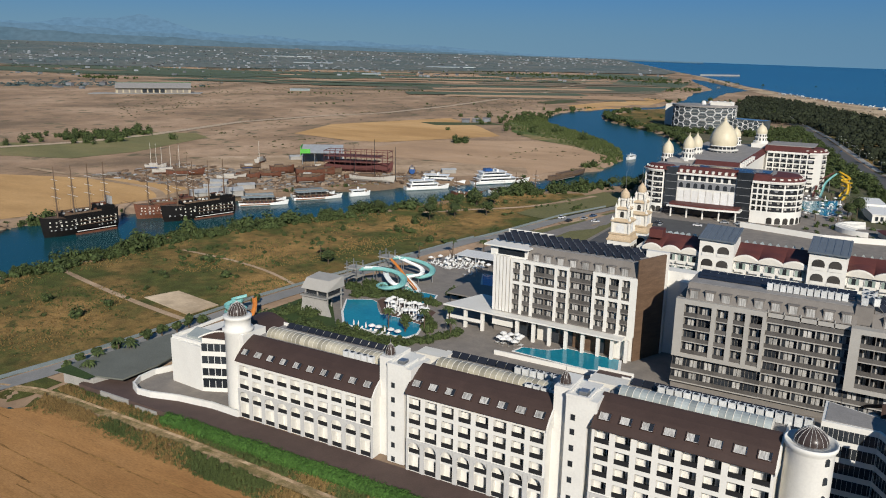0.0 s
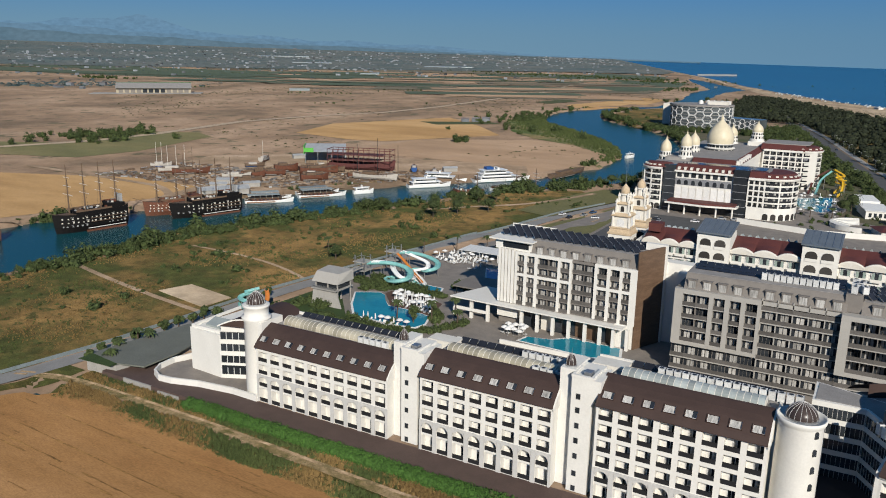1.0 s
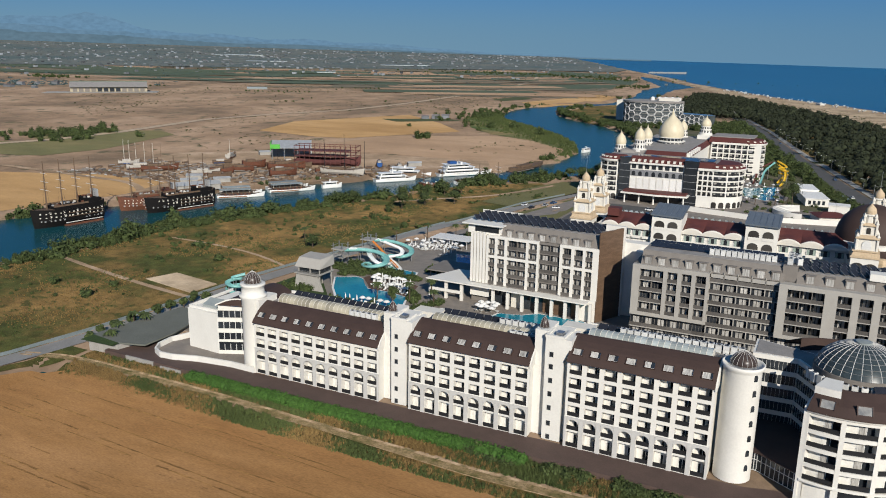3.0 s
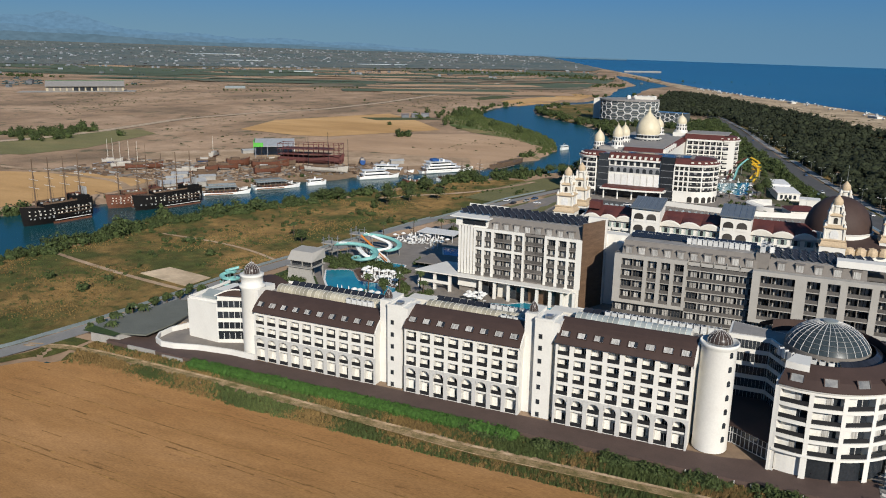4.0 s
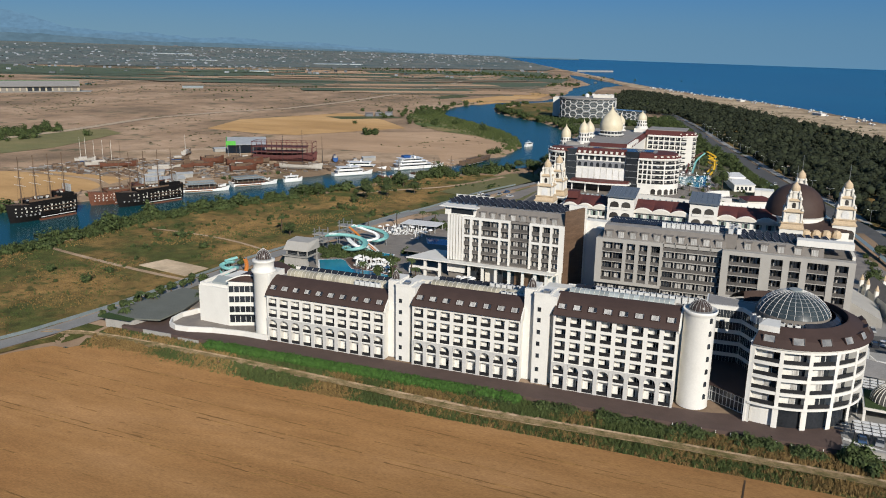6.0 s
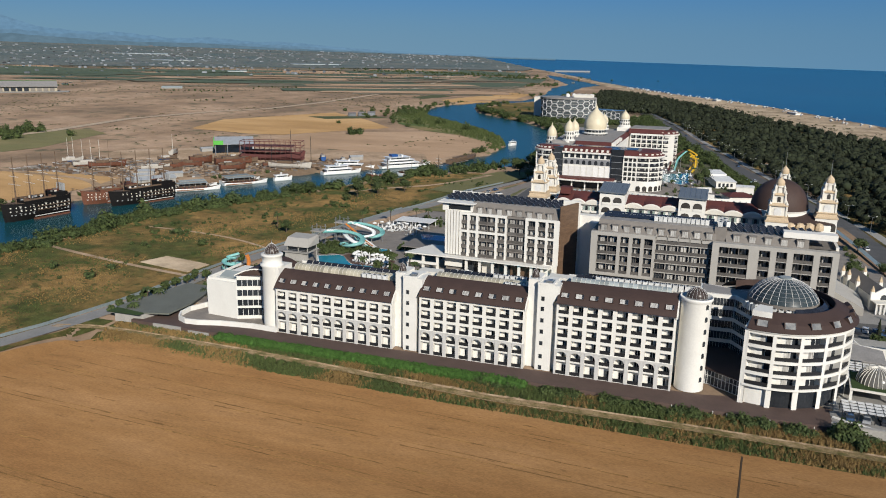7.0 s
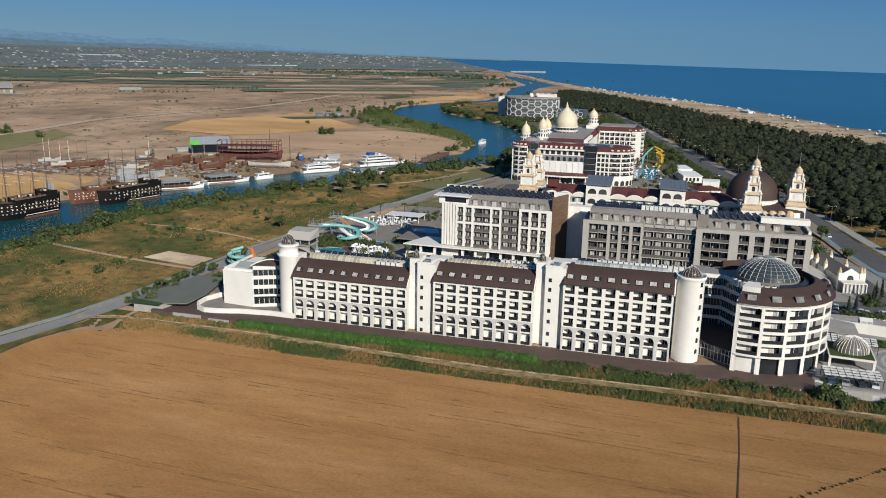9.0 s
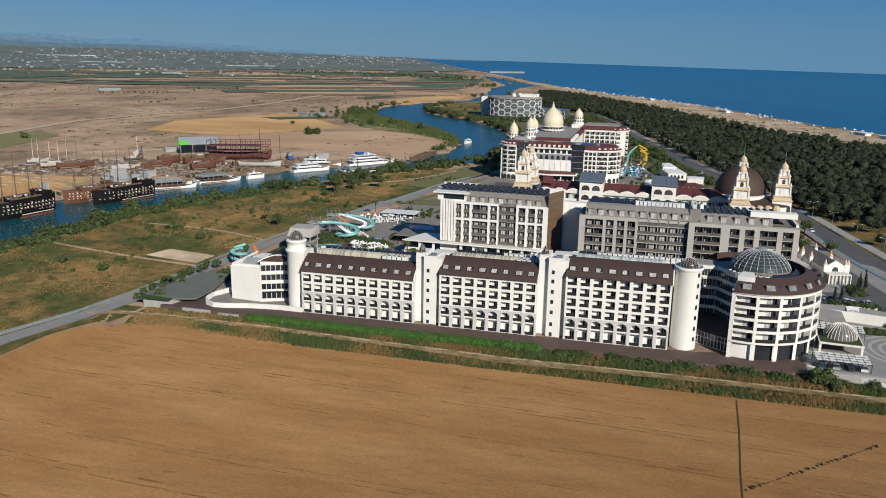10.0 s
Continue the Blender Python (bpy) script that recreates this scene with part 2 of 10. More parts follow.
DRYGRASS = island_tint(mat("dry_grass", (0.25, 0.158, 0.062), 0.95, (0.17, 0.115, 0.042), 0.1, 2.0, 0.0, spread=0.2), 0.35)
BARK = mat("bark", (0.11, 0.08, 0.055), 0.95, (0.07, 0.05, 0.035), 2.0, 8.0, 0.5)
HULLBLACK = mat("black_hull", (0.007, 0.007, 0.008), 0.7, (0.012, 0.011, 0.01), 0.8, 4.0, 0.1)
HULLBLACK.node_tree.nodes["Principled BSDF"].inputs["Specular IOR Level"].default_value = 0.1
HULLRED = mat("red_brown_timber", (0.15, 0.055, 0.03), 0.7, (0.09, 0.037, 0.022), 0.5, 3.0, 0.3, spread=0.25)
HULLWHITE = mat("white_gelcoat", (0.78, 0.78, 0.76), 0.3, (0.70, 0.70, 0.68), 0.5, 3.0, 0.02, spread=0.03)
TIMBER = mat("weathered_timber", (0.15, 0.1, 0.065), 0.8, (0.1, 0.065, 0.042), 0.6, 4.0, 0.3, spread=0.2)
RUST = mat("rusty_steel_frame", (0.13, 0.045, 0.04), 0.8, (0.09, 0.035, 0.032), 0.5, 4.0, 0.2, spread=0.2)
GREENPANEL = mat("green_sheet", (0.10, 0.42, 0.06), 0.5, (0.08, 0.34, 0.05), 0.4, 3.0, 0.05)
TINROOF = mat("tin_roof", (0.45, 0.46, 0.46), 0.45, (0.34, 0.34, 0.33), 0.3, 3.0, 0.1, metal=0.2)
CANVAS = mat("white_canvas", (0.699, 0.69, 0.662), 0.85, (0.607, 0.598, 0.57), 0.8, 4.0, 0.05, tint=0.08)
TURQ = mat("turquoise_fibreglass", (0.14, 0.36, 0.34), 0.3, (0.22, 0.44, 0.42), 0.5, 3.0, 0.02)
YELLOW = mat("yellow_fibreglass", (0.65, 0.42, 0.03), 0.3, (0.58, 0.36, 0.03), 0.5, 3.0, 0.02)
ORANGE = mat("orange_fibreglass", (0.55, 0.20, 0.04), 0.3, (0.48, 0.17, 0.04), 0.5, 3.0, 0.02)
BLUECOVER = mat("blue_cover", (0.02, 0.08, 0.25), 0.5, (0.015, 0.06, 0.19), 0.5, 3.0, 0.05)

def water_mat(name, a, b_):
    m = mat(name, a, 0.25, b_, 0.004, 0.6, 0.0, contrast=0.22, spread=0.05, stretch=(0.55, 1.6, 1) if "sea" in name else None)
    n, l = m.node_tree.nodes, m.node_tree.links
    b = n["Principled BSDF"]
    b.inputs["Specular IOR Level"].default_value = 0.12 if "sea" in name else 0.16
    w, bp = n.new("ShaderNodeTexNoise"), n.new("ShaderNodeBump")
    w.inputs["Scale"].default_value, w.inputs["Detail"].default_value = 0.5, 6
    bp.inputs["Strength"].default_value, bp.inputs["Distance"].default_value = 0.35, 0.25
    l.new(w.outputs["Fac"], bp.inputs["Height"])
    l.new(bp.outputs[0], b.inputs["Normal"])
    return m


RIVERWATER = water_mat("river_water", (0.006, 0.066, 0.078), (0.006, 0.054, 0.066))
SEAWATER = water_mat("sea_water", (0.002, 0.105, 0.195), (0.002, 0.072, 0.148))


# ---- mesh helpers ----
class Shape:
    """Collects points and faces of one mesh."""

    def __init__(self):
        self.v, self.f = [], []

    def add(self, verts, faces):
        k = len(self.v)
        self.v.extend(tuple(map(float, p)) for p in verts)
        self.f.extend(tuple(i + k for i in q) for q in faces)
        return self

    def box(self, x0, y0, z0, x1, y1, z1):
        return self.add([(x0, y0, z0), (x1, y0, z0), (x1, y1, z0), (x0, y1, z0), (x0, y0, z1), (x1, y0, z1), (x1, y1, z1), (x0, y1, z1)],
                        [(0, 3, 2, 1), (4, 5, 6, 7), (0, 1, 5, 4), (1, 2, 6, 5), (2, 3, 7, 6), (3, 0, 4, 7)])

    def prism(self, poly, z0, z1, cap=True):
        """An upright prism over a plan polygon (anticlockwise); z1 may be a list with a height for each corner."""
        n = len(poly)
        tops = z1 if isinstance(z1, (list, tuple)) else [z1] * n
        verts = [(x, y, z0) for x, y in poly] + [(x, y, t) for (x, y), t in zip(poly, tops)]
        faces = [(i, (i + 1) % n, (i + 1) % n + n, i + n) for i in range(n)]
        if cap:
            faces += [tuple(range(n - 1, -1, -1)), tuple(range(n, 2 * n))]
        return self.add(verts, faces)

    def extrude(self, prof, x0, x1):
        """A profile of (y, z) points pulled along x, closed at the ends."""
        n = len(prof)
        verts = [(x0, y, z) for y, z in prof] + [(x1, y, z) for y, z in prof]
        faces = [(i, i + n, (i + 1) % n + n, (i + 1) % n) for i in range(n)] + [tuple(range(n)), tuple(range(2 * n - 1, n - 1, -1))]
        return self.add(verts, faces)

    def lathe(self, cx, cy, prof, n=20, a0=0.0, a1=360.0):
        """A profile of (radius, z) turned round an upright axis."""
        full = abs(a1 - a0) >= 360
        m = n if full else n + 1
        verts = []
        for i in range(m):
            a = radians(a0 + (a1 - a0) * i / n)
            verts += [(cx + r * math.cos(a), cy + r * math.sin(a), z) for r, z in prof]
        k = len(prof)
        faces = []
        for i in range(n):
            j = (i + 1) % m
            faces += [(i * k + q, j * k + q, j * k + q + 1, i * k + q + 1) for q in range(k - 1)]
        return self.add(verts, faces)

    def tube(self, pts, r, n=6, r2=None):
        """A round bar along points, from radius r to r2."""
        pts = [Vector(p) for p in pts]
        r2 = r if r2 is None else r2
        verts = []
        for i, p in enumerate(pts):
            d = (pts[min(i + 1, len(pts) - 1)] - pts[max(i - 1, 0)]).normalized()
            u = d.cross(Vector((0, 0, 1)) if abs(d.z) < 0.95 else Vector((1, 0, 0))).normalized()
            w = d.cross(u)
            rr = r + (r2 - r) * i / max(1, len(pts) - 1)
            verts += [p + u * rr * math.cos(2 * math.pi * q / n) + w * rr * math.sin(2 * math.pi * q / n) for q in range(n)]
        faces = [(i * n + q, i * n + (q + 1) % n, (i + 1) * n + (q + 1) % n, (i + 1) * n + q) for i in range(len(pts) - 1) for q in range(n)]
        faces += [tuple(range(n - 1, -1, -1)), tuple(range((len(pts) - 1) * n, len(pts) * n))]
        return self.add(verts, faces)

    def mesh(self, name, material, smooth=False):
        me = bpy.data.meshes.new(name)
        me.from_pydata(self.v, [], self.f)
        me.materials.append(material)
        if smooth:
            me.polygons.foreach_set("use_smooth", [True] * len(me.polygons))
        me.update()
        return me


def part(name, sh, material, parent, label="", smooth=False):
    ob = new(name, sh.mesh(name, material, smooth))
    ob.parent = parent
    return tagged(ob, label)


def piece(name, data, parent, m=None):
    """A repeat on shared mesh data."""
    ob = new(name, data)
    ob.parent = parent
    if m is not None:
        ob.matrix_basis = m
    return ob


def thing(name, label, category, m=None, group="", kind=""):
    ob = new(name)
    ob.empty_display_size = 0.5
    if m is not None:
        ob.matrix_basis = m
    return tagged(ob, label, category, group, kind)


def solo(name, sh, material, label, category, m=None, group="", kind="", smooth=False):
    ob = new(name, sh.mesh(name, material, smooth))
    if m is not None:
        ob.matrix_basis = m
    return tagged(ob, label, category, group, kind)



# ---- lie of the land ----
RIVER = [(-400, -60, 46), (-336, 110, 52), (-318, 205, 40), (-312, 236, 33), (-297, 292, 36), (-270, 350, 33), (-222, 440, 23), (-196, 470, 23), (-177, 505, 24),
         (-168, 565, 21), (-168, 640, 22), (-187, 705, 26), (-215, 775, 36), (-262, 845, 46), (-330, 930, 44), (-372, 1005, 37), (-398, 1095, 31), (-385, 1210, 27),
         (-322, 1345, 24), (-345, 1600, 22), (-385, 1900, 32), (-380, 2150, 45), (-470, 2420, 38), (-590, 2740, 24), (-640, 2860, 6)]
COAST = [(1500, -700), (650, 300), (345, 700), (206, 989), (183, 1061), (145, 1181), (98, 1318), (27, 1494), (-88, 1701), (-254, 2092), (-467, 2691), (-683, 3158),
         (-918, 3632), (-1092, 3970), (-1297, 4358), (-1500, 4700), (-1640, 4960)]
HIGHWAY = [(130, 40), (100, 150), (76, 238), (64, 310), (58, 351), (40, 420), (22, 488), (5, 562), (-18, 669), (-44, 793), (-70, 920), (-110, 1080), (-150, 1250)]
LANE = [(-200, 20), (-192, 74), (-184, 100), (-180, 125), (-178, 151), (-176, 192), (-171, 224), (-164, 265), (-157, 295), (-150, 326), (-141, 378), (-129, 416), (-118, 470), (-118, 540)]


def smooth(a, b, x):
    t = np.clip((x - a) / (b - a), 0, 1)
    return t * t * (3 - 2 * t)


def rise(x, y):
    """The far land lifts slowly towards the hills inland and falls away towards the open sea."""
    d = np.hypot(x, y)
    inland = -0.016 * (0.945 * x + 0.326 * y) * smooth(1500, 4500, d)
    return 55 * np.clip((np.minimum(d, 4900) - 2500) / 2400, 0, None) ** 1.3 + inland


def coast_x(y):
    return np.interp(y, [p[1] for p in COAST], [p[0] for p in COAST])


def river_gap(x, y):
    """Metres from the river's edge; negative on the water."""
    best = np.full(np.shape(x), 1e9)
    for (ax, ay, aw), (bx, by, bw) in zip(RIVER, RIVER[1:]):
        dx, dy = bx - ax, by - ay
        t = np.clip(((x - ax) * dx + (y - ay) * dy) / (dx * dx + dy * dy), 0, 1)
        best = np.minimum(best, np.hypot(x - ax - t * dx, y - ay - t * dy) - (aw + t * (bw - aw)))
    return best


def near_river(x, y):
    """The same for one place, without arrays."""
    best = 1e9
    for (ax, ay, aw), (bx, by, bw) in zip(RIVER, RIVER[1:]):
        dx, dy = bx - ax, by - ay
        t = min(1.0, max(0.0, ((x - ax) * dx + (y - ay) * dy) / (dx * dx + dy * dy)))
        best = min(best, math.hypot(x - ax - t * dx, y - ay - t * dy) - (aw + t * (bw - aw)))
    return best


def height(x, y):
    x, y = np.asarray(x, float), np.asarray(y, float)
    z = np.full(np.broadcast(x, y).shape, -1.4)
    field = smooth(-182, -176, x) * (1 - smooth(99.5, 106, y))
    z = z - 2.8 * field - 0.6 * smooth(-176, -168, x) * (1 - smooth(106, 112, y)) * (1 - field)
    resort = smooth(-172, -168, x) * smooth(112.5, 114, y) * (1 - smooth(55, 62, x)) * (1 - smooth(640, 660, y)) * smooth(0, 12, x - np.interp(y, [300, 330, 420, 480, 560, 660], [-168, -138, -118, -112, -112, -100]))
    z = z + 1.2 * resort
    g = river_gap(x, y)
    wob = 2.0 * np.sin(x * 0.11 + y * 0.05) + 1.5 * np.sin(y * 0.19 - x * 0.07)
    z = -7 + (z + 7) * smooth(-3, 5, g + wob)
    s = (coast_x(y) - x) * 0.85
    z = -7 + (z + 7) * smooth(-14, 14, s + wob)
    return z + rise(x, y)


def grid_mesh(name, xs, ys, zf, material, label, category):
    X, Y = np.meshgrid(xs, ys)
    Z = zf(X, Y)
    nx, ny = len(xs), len(ys)
    i = np.arange(nx * ny).reshape(ny, nx)
    faces = np.stack([i[:-1, :-1], i[:-1, 1:], i[1:, 1:], i[1:, :-1]], -1).reshape(-1, 4)
    me = bpy.data.meshes.new(name)
    me.from_pydata(np.stack([X, Y, Z], -1).reshape(-1, 3).tolist(), [], faces.tolist())
    me.materials.append(material)
    me.polygons.foreach_set("use_smooth", [True] * len(me.polygons))
    ob = new(name, me)
    return tagged(ob, label, category, kind="structure")


xs = np.concatenate([np.linspace(-4900, -1400, 60)[:-1], np.linspace(-1400, -460, 60)[:-1], np.arange(-460, -130, 4.0), np.arange(-130, 300, 6.0), np.linspace(300, 1200, 40), np.linspace(1300, 4600, 30)])
ys = np.concatenate([np.linspace(-900, 20, 30)[:-1], np.arange(20, 95, 6.0), np.arange(95, 116, 1.5), np.arange(116, 760, 5.0), np.arange(760, 1500, 8.0), np.linspace(1500, 3400, 90), np.linspace(3440, 4950, 40)])
grid_mesh("ground", xs, ys, height, PLAIN, "dry brown coastal plain reaching to the horizon", "ground")
def water_sheet(name, offs, material, label):
    """Water from the coast line out by the given offsets."""
    wy = np.concatenate([np.linspace(-900, 2400, 60), np.linspace(2450, 4950, 60)])
    S, Y = np.meshgrid(offs, wy)
    X = coast_x(Y) + S
    ob = grid_mesh(name, offs, wy, lambda a, b: -4.0 + rise(X, Y), material, label, "water")
    ob.data.vertices.foreach_set("co", np.stack([X, Y, -4.0 + rise(X, Y)], -1).astype(np.float32).ravel())
    ob.data.update()


water_sheet("sea_water", np.concatenate([np.linspace(-30, 400, 12), np.linspace(450, 6000, 50)]), SEAWATER, "deep blue open sea, gently rippled")
water_sheet("river_water", np.linspace(-1500, -30, 60), RIVERWATER, "dark teal river, gently rippled")


def sheet(name, poly, material, label, category, lift=0.15, step=25.0, kind="structure"):
    """A thin sheet of land over a plan polygon, which follows the ground."""
    bm = bmesh.new()
    vs = [bm.verts.new((x, y, 0)) for x, y in poly]
    bm.faces.new(vs)
    lo = [min(p[k] for p in poly) for k in (0, 1)]
    hi = [max(p[k] for p in poly) for k in (0, 1)]
    for k in (0, 1):
        c = lo[k] + step
        while c < hi[k]:
            bmesh.ops.bisect_plane(bm, geom=bm.verts[:] + bm.edges[:] + bm.faces[:], plane_co=(c, c, 0), plane_no=(1, 0, 0) if k == 0 else (0, 1, 0))
            c += step
    co = np.array([v.co[:] for v in bm.verts])
    z = height(co[:, 0], co[:, 1]) + lift
    for v, q in zip(bm.verts, z):
        v.co.z = q
    bmesh.ops.recalc_face_normals(bm, faces=bm.faces[:])
    me = bpy.data.meshes.new(name)
    bm.to_mesh(me)
    bm.free()
    me.materials.append(material)
    ob = new(name, me)
    return tagged(ob, label, category, kind=kind)


def ribbon(name, pts, width, material, label, category, lift=0.2, step=6.0):
    """A strip of road or track along points, laid on the ground."""
    ps = [Vector((*p, 0)) for p in pts]
    line = []
    for a, b in zip(ps, ps[1:]):
        k = max(1, int((b - a).length / step))
        line += [a.lerp(b, i / k) for i in range(k)]
    line.append(ps[-1])
    for _ in range(4):
        line = [line[0]] + [(line[i - 1] + line[i] * 2 + line[i + 1]) / 4 for i in range(1, len(line) - 1)] + [line[-1]]
    sh = Shape()
    verts = []
    for i, p in enumerate(line):
        d = (line[min(i + 1, len(line) - 1)] - line[max(i - 1, 0)]).normalized()
        s = Vector((-d.y, d.x, 0)) * width / 2
        zc = float(height(p.x, p.y)) + lift
        for q in (p + s, p - s):
            verts.append((q.x, q.y, zc))
    sh.add(verts, [(2 * i, 2 * i + 1, 2 * i + 3, 2 * i + 2) for i in range(len(line) - 1)])
    return solo(name, sh, material, label, category, kind="structure")


# fields
FARGREEN = mat("distant_crop", (0.0732, 0.107, 0.061), 0.95, (0.104, 0.12, 0.0708), 0.01, 0.1, 0.1, spread=0.2)
FALLOW = mat("distant_fallow", (0.201, 0.161, 0.104), 0.95, (0.165, 0.144, 0.0878), 0.01, 0.1, 0.1, spread=0.25)
MEADOW = mat("mown_meadow", (0.171, 0.152, 0.061), 0.95, (0.122, 0.122, 0.0464), 0.08, 0.8, 0.4, spread=0.2)
OLIVE = land_mat("olive_crop", ((0.0799, 0.0799, 0.0374), (0.103, 0.0936, 0.0449), (0.14, 0.114, 0.0618)), 0.012, 0.05, None, 0.1, 0.6, 0.8, 0.4, 0.1, (0.5, 1, 1, 30), 0.12)
MARSHM = land_mat("green_marsh", ((0.0437, 0.0637, 0.0209), (0.0749, 0.0777, 0.0328), (0.123, 0.0959, 0.0473)), 0.02, 0.08, (0.0364, 0.05, 0.0182), 0.1, 0.6, 1.0, 0.5, 0.2, mottle=0.25)
sheet("wheat_field", [(-184, -300), (400, -300), (400, 99), (45, 100), (-60, 100.5), (-110, 101), (-150, 104), (-168, 103), (-178, 98), (-182, 80)], WHEAT, "ripe golden-brown wheat field with sowing lines", "field", 0.25, 9)
sheet("scrub_land", [(-300, -60), (-204, -60), (-188, 100), (-182, 150), (-180, 195), (-172, 240), (-156, 320), (-145, 380), (-134, 416), (-160, 450), (-195, 425), (-230, 365), (-262, 300), (-280, 240), (-300, 180), (-320, 100)],
      SCRUB, "rough grassland with dry and green patches", "grassland", 0.12, 12)
sheet("verge", [(-172, 100), (-150, 104.2), (-110, 101.2), (-60, 100.7), (45, 100.2), (120, 99), (120, 111.6), (-160, 112.2), (-171, 113)], SCRUB, "rough grassy verge beside the field", "verge", 0.12, 5)
sheet("verge", [(-199, -60), (-188, 74), (-181, 98), (-179, 112), (-172.5, 112), (-173, 104.5), (-179, 99), (-183, 80), (-187, -60)], SCRUB, "dry grassy verge between lane and wheat", "verge", 0.2, 5)
sheet("golden_field", [(-500, 180), (-372, 205), (-362, 240), (-352, 288), (-362, 330), (-420, 330), (-520, 290)], STUBBLE, "golden stubble field on the far bank", "field", 0.15)
sheet("shipyard_ground", [(-352, 288), (-322, 335), (-290, 385), (-255, 435), (-215, 495), (-232, 530), (-290, 520), (-390, 500), (-460, 440), (-440, 370), (-362, 332)], DIRT, "bare sandy ground of the boatyard", "ground", 0.18)
sheet("tilled_field", [(-215, 500), (-196, 560), (-200, 640), (-222, 690), (-300, 700), (-390, 640), (-395, 520), (-290, 525)], TILLED, "pale brown tilled field by the river", "field", 0.13)
sheet("stubble_field", [(-521, 613), (-441, 596), (-408, 604), (-345, 720), (-410, 800), (-493, 880), (-555, 718)], STUBBLE, "golden stubble field", "field", 0.22)
mp = [p for p in RIVER if 560 <= p[1] <= 1005]
md = [Vector((q[0] - p[0], q[1] - p[1])).normalized() for p, q in zip(mp, mp[1:] + [(-398, 1095, 31)])]
bank_a = [(p[0] - d.y * (p[2] - 5), p[1] + d.x * (p[2] - 5)) for p, d in zip(mp, md)]
bank_b = [(p[0] - d.y * (p[2] + w), p[1] + d.x * (p[2] + w)) for p, d, w in zip(mp, md, (3, 14, 42, 74, 74, 50, 30))]
sheet("marsh", bank_a + bank_b[::-1], MARSHM, "green marsh along the river bend", "marsh", 0.25, 8)
sheet("green_field", [(-606, 432), (-700, 470), (-660, 520), (-598, 556), (-560, 536), (-525, 423), (-531, 371), (-640, 330), (-760, 350)], OLIVE, "long dull-green crop field", "field", 0.2)
sheet("green_strip", [(-493, 806), (-456, 782), (-397, 839), (-422, 852)], GREENF, "narrow dark green crop strip", "field", 0.3)
sheet("green_strip", [(-539, 1265), (-504, 1231), (-486, 1328), (-530, 1385)], GREENF, "narrow dark green crop strip", "field", 0.3)
sheet("gold_strip", [(-468, 1220), (-415, 1154), (-360, 1287), (-376, 1500), (-428, 1544)], STUBBLE, "golden stubble strip by the river", "field", 0.3)
sheet("crop_field", [(-859, 1748), (-785, 1654), (-701, 1730), (-829, 1970)], FARGREEN, "green crop field on the far plain", "field", 0.35)
sheet("crop_field", [(-720, 2028), (-648, 1780), (-476, 1820), (-520, 2081)], FARGREEN, "green crop field on the far plain", "field", 0.35)
sheet("crop_field", [(-700, 2150), (-500, 2120), (-560, 2480), (-800, 2540)], FARGREEN, "green crop field on the far plain", "field", 0.5, 60)
sheet("crop_field", [(-900, 2620), (-680, 2580), (-730, 2900), (-1020, 2960)], FARGREEN, "green crop field on the far plain", "field", 0.6, 60)
sheet("cape", [(-235, 885), (-275, 938), (-335, 1018), (-368, 1090), (-362, 1160), (-300, 1300), (-210, 1300), (-160, 1000)], SCRUB, "grassy river cape with low shrubs", "ground", 0.2)

# far fields in long strips
rf = random.Random(11)
for i in range(130):
    y = rf.uniform(1350, 2700)
    x = rf.uniform(-2900, -480 - max(0, (y - 1500) * 0.3))
    w, d = rf.uniform(160, 620), rf.uniform(40, 150)
    a = radians(rf.uniform(-14, 6) + 30)
    ux, uy = math.cos(a), math.sin(a)
    poly = [(x + ux * s * w / 2 - uy * q * d / 2, y + uy * s * w / 2 + ux * q * d / 2) for s, q in ((-1, -1), (1, -1), (1, 1), (-1, 1))]
    far = math.hypot(x, y)
    m = rf.choices([FARGREEN, TILLED, STUBBLE, FALLOW], [0.2 + far / 2600, 0.4, 0.07, 0.45])[0]
    if min(near_river(px, py) for px, py in poly) > 25 and max(px for px, py in poly) < coast_x(y) - 120:
        tone = {FARGREEN: "green crop", TILLED: "bare brown", STUBBLE: "golden stubble", FALLOW: "rough fallow"}[m]
        sheet("field", poly, m, tone + " field on the far plain", "field", 0.3 + 0.01 * i, 120)

# groves before the far villages, with air haze put into the colour
GROVE = mat("hazed_far_groves", (0.088, 0.120, 0.112), 0.95, (0.155, 0.157, 0.132), 0.004, 0.05, 0.0, contrast=0.3, spread=0.3)
sheet("grove_land", [(-4300, 1500), (-2700, 1300), (-2150, 1900), (-1550, 2500), (-1150, 2900), (-790, 3080), (-800, 3300), (-1035, 3800), (-1350, 4400), (-1540, 4720), (-3100, 3700), (-4100, 2600)], GROVE, "groves and gardens round the far villages, hazed in colour", "groves", 2.2, 150)
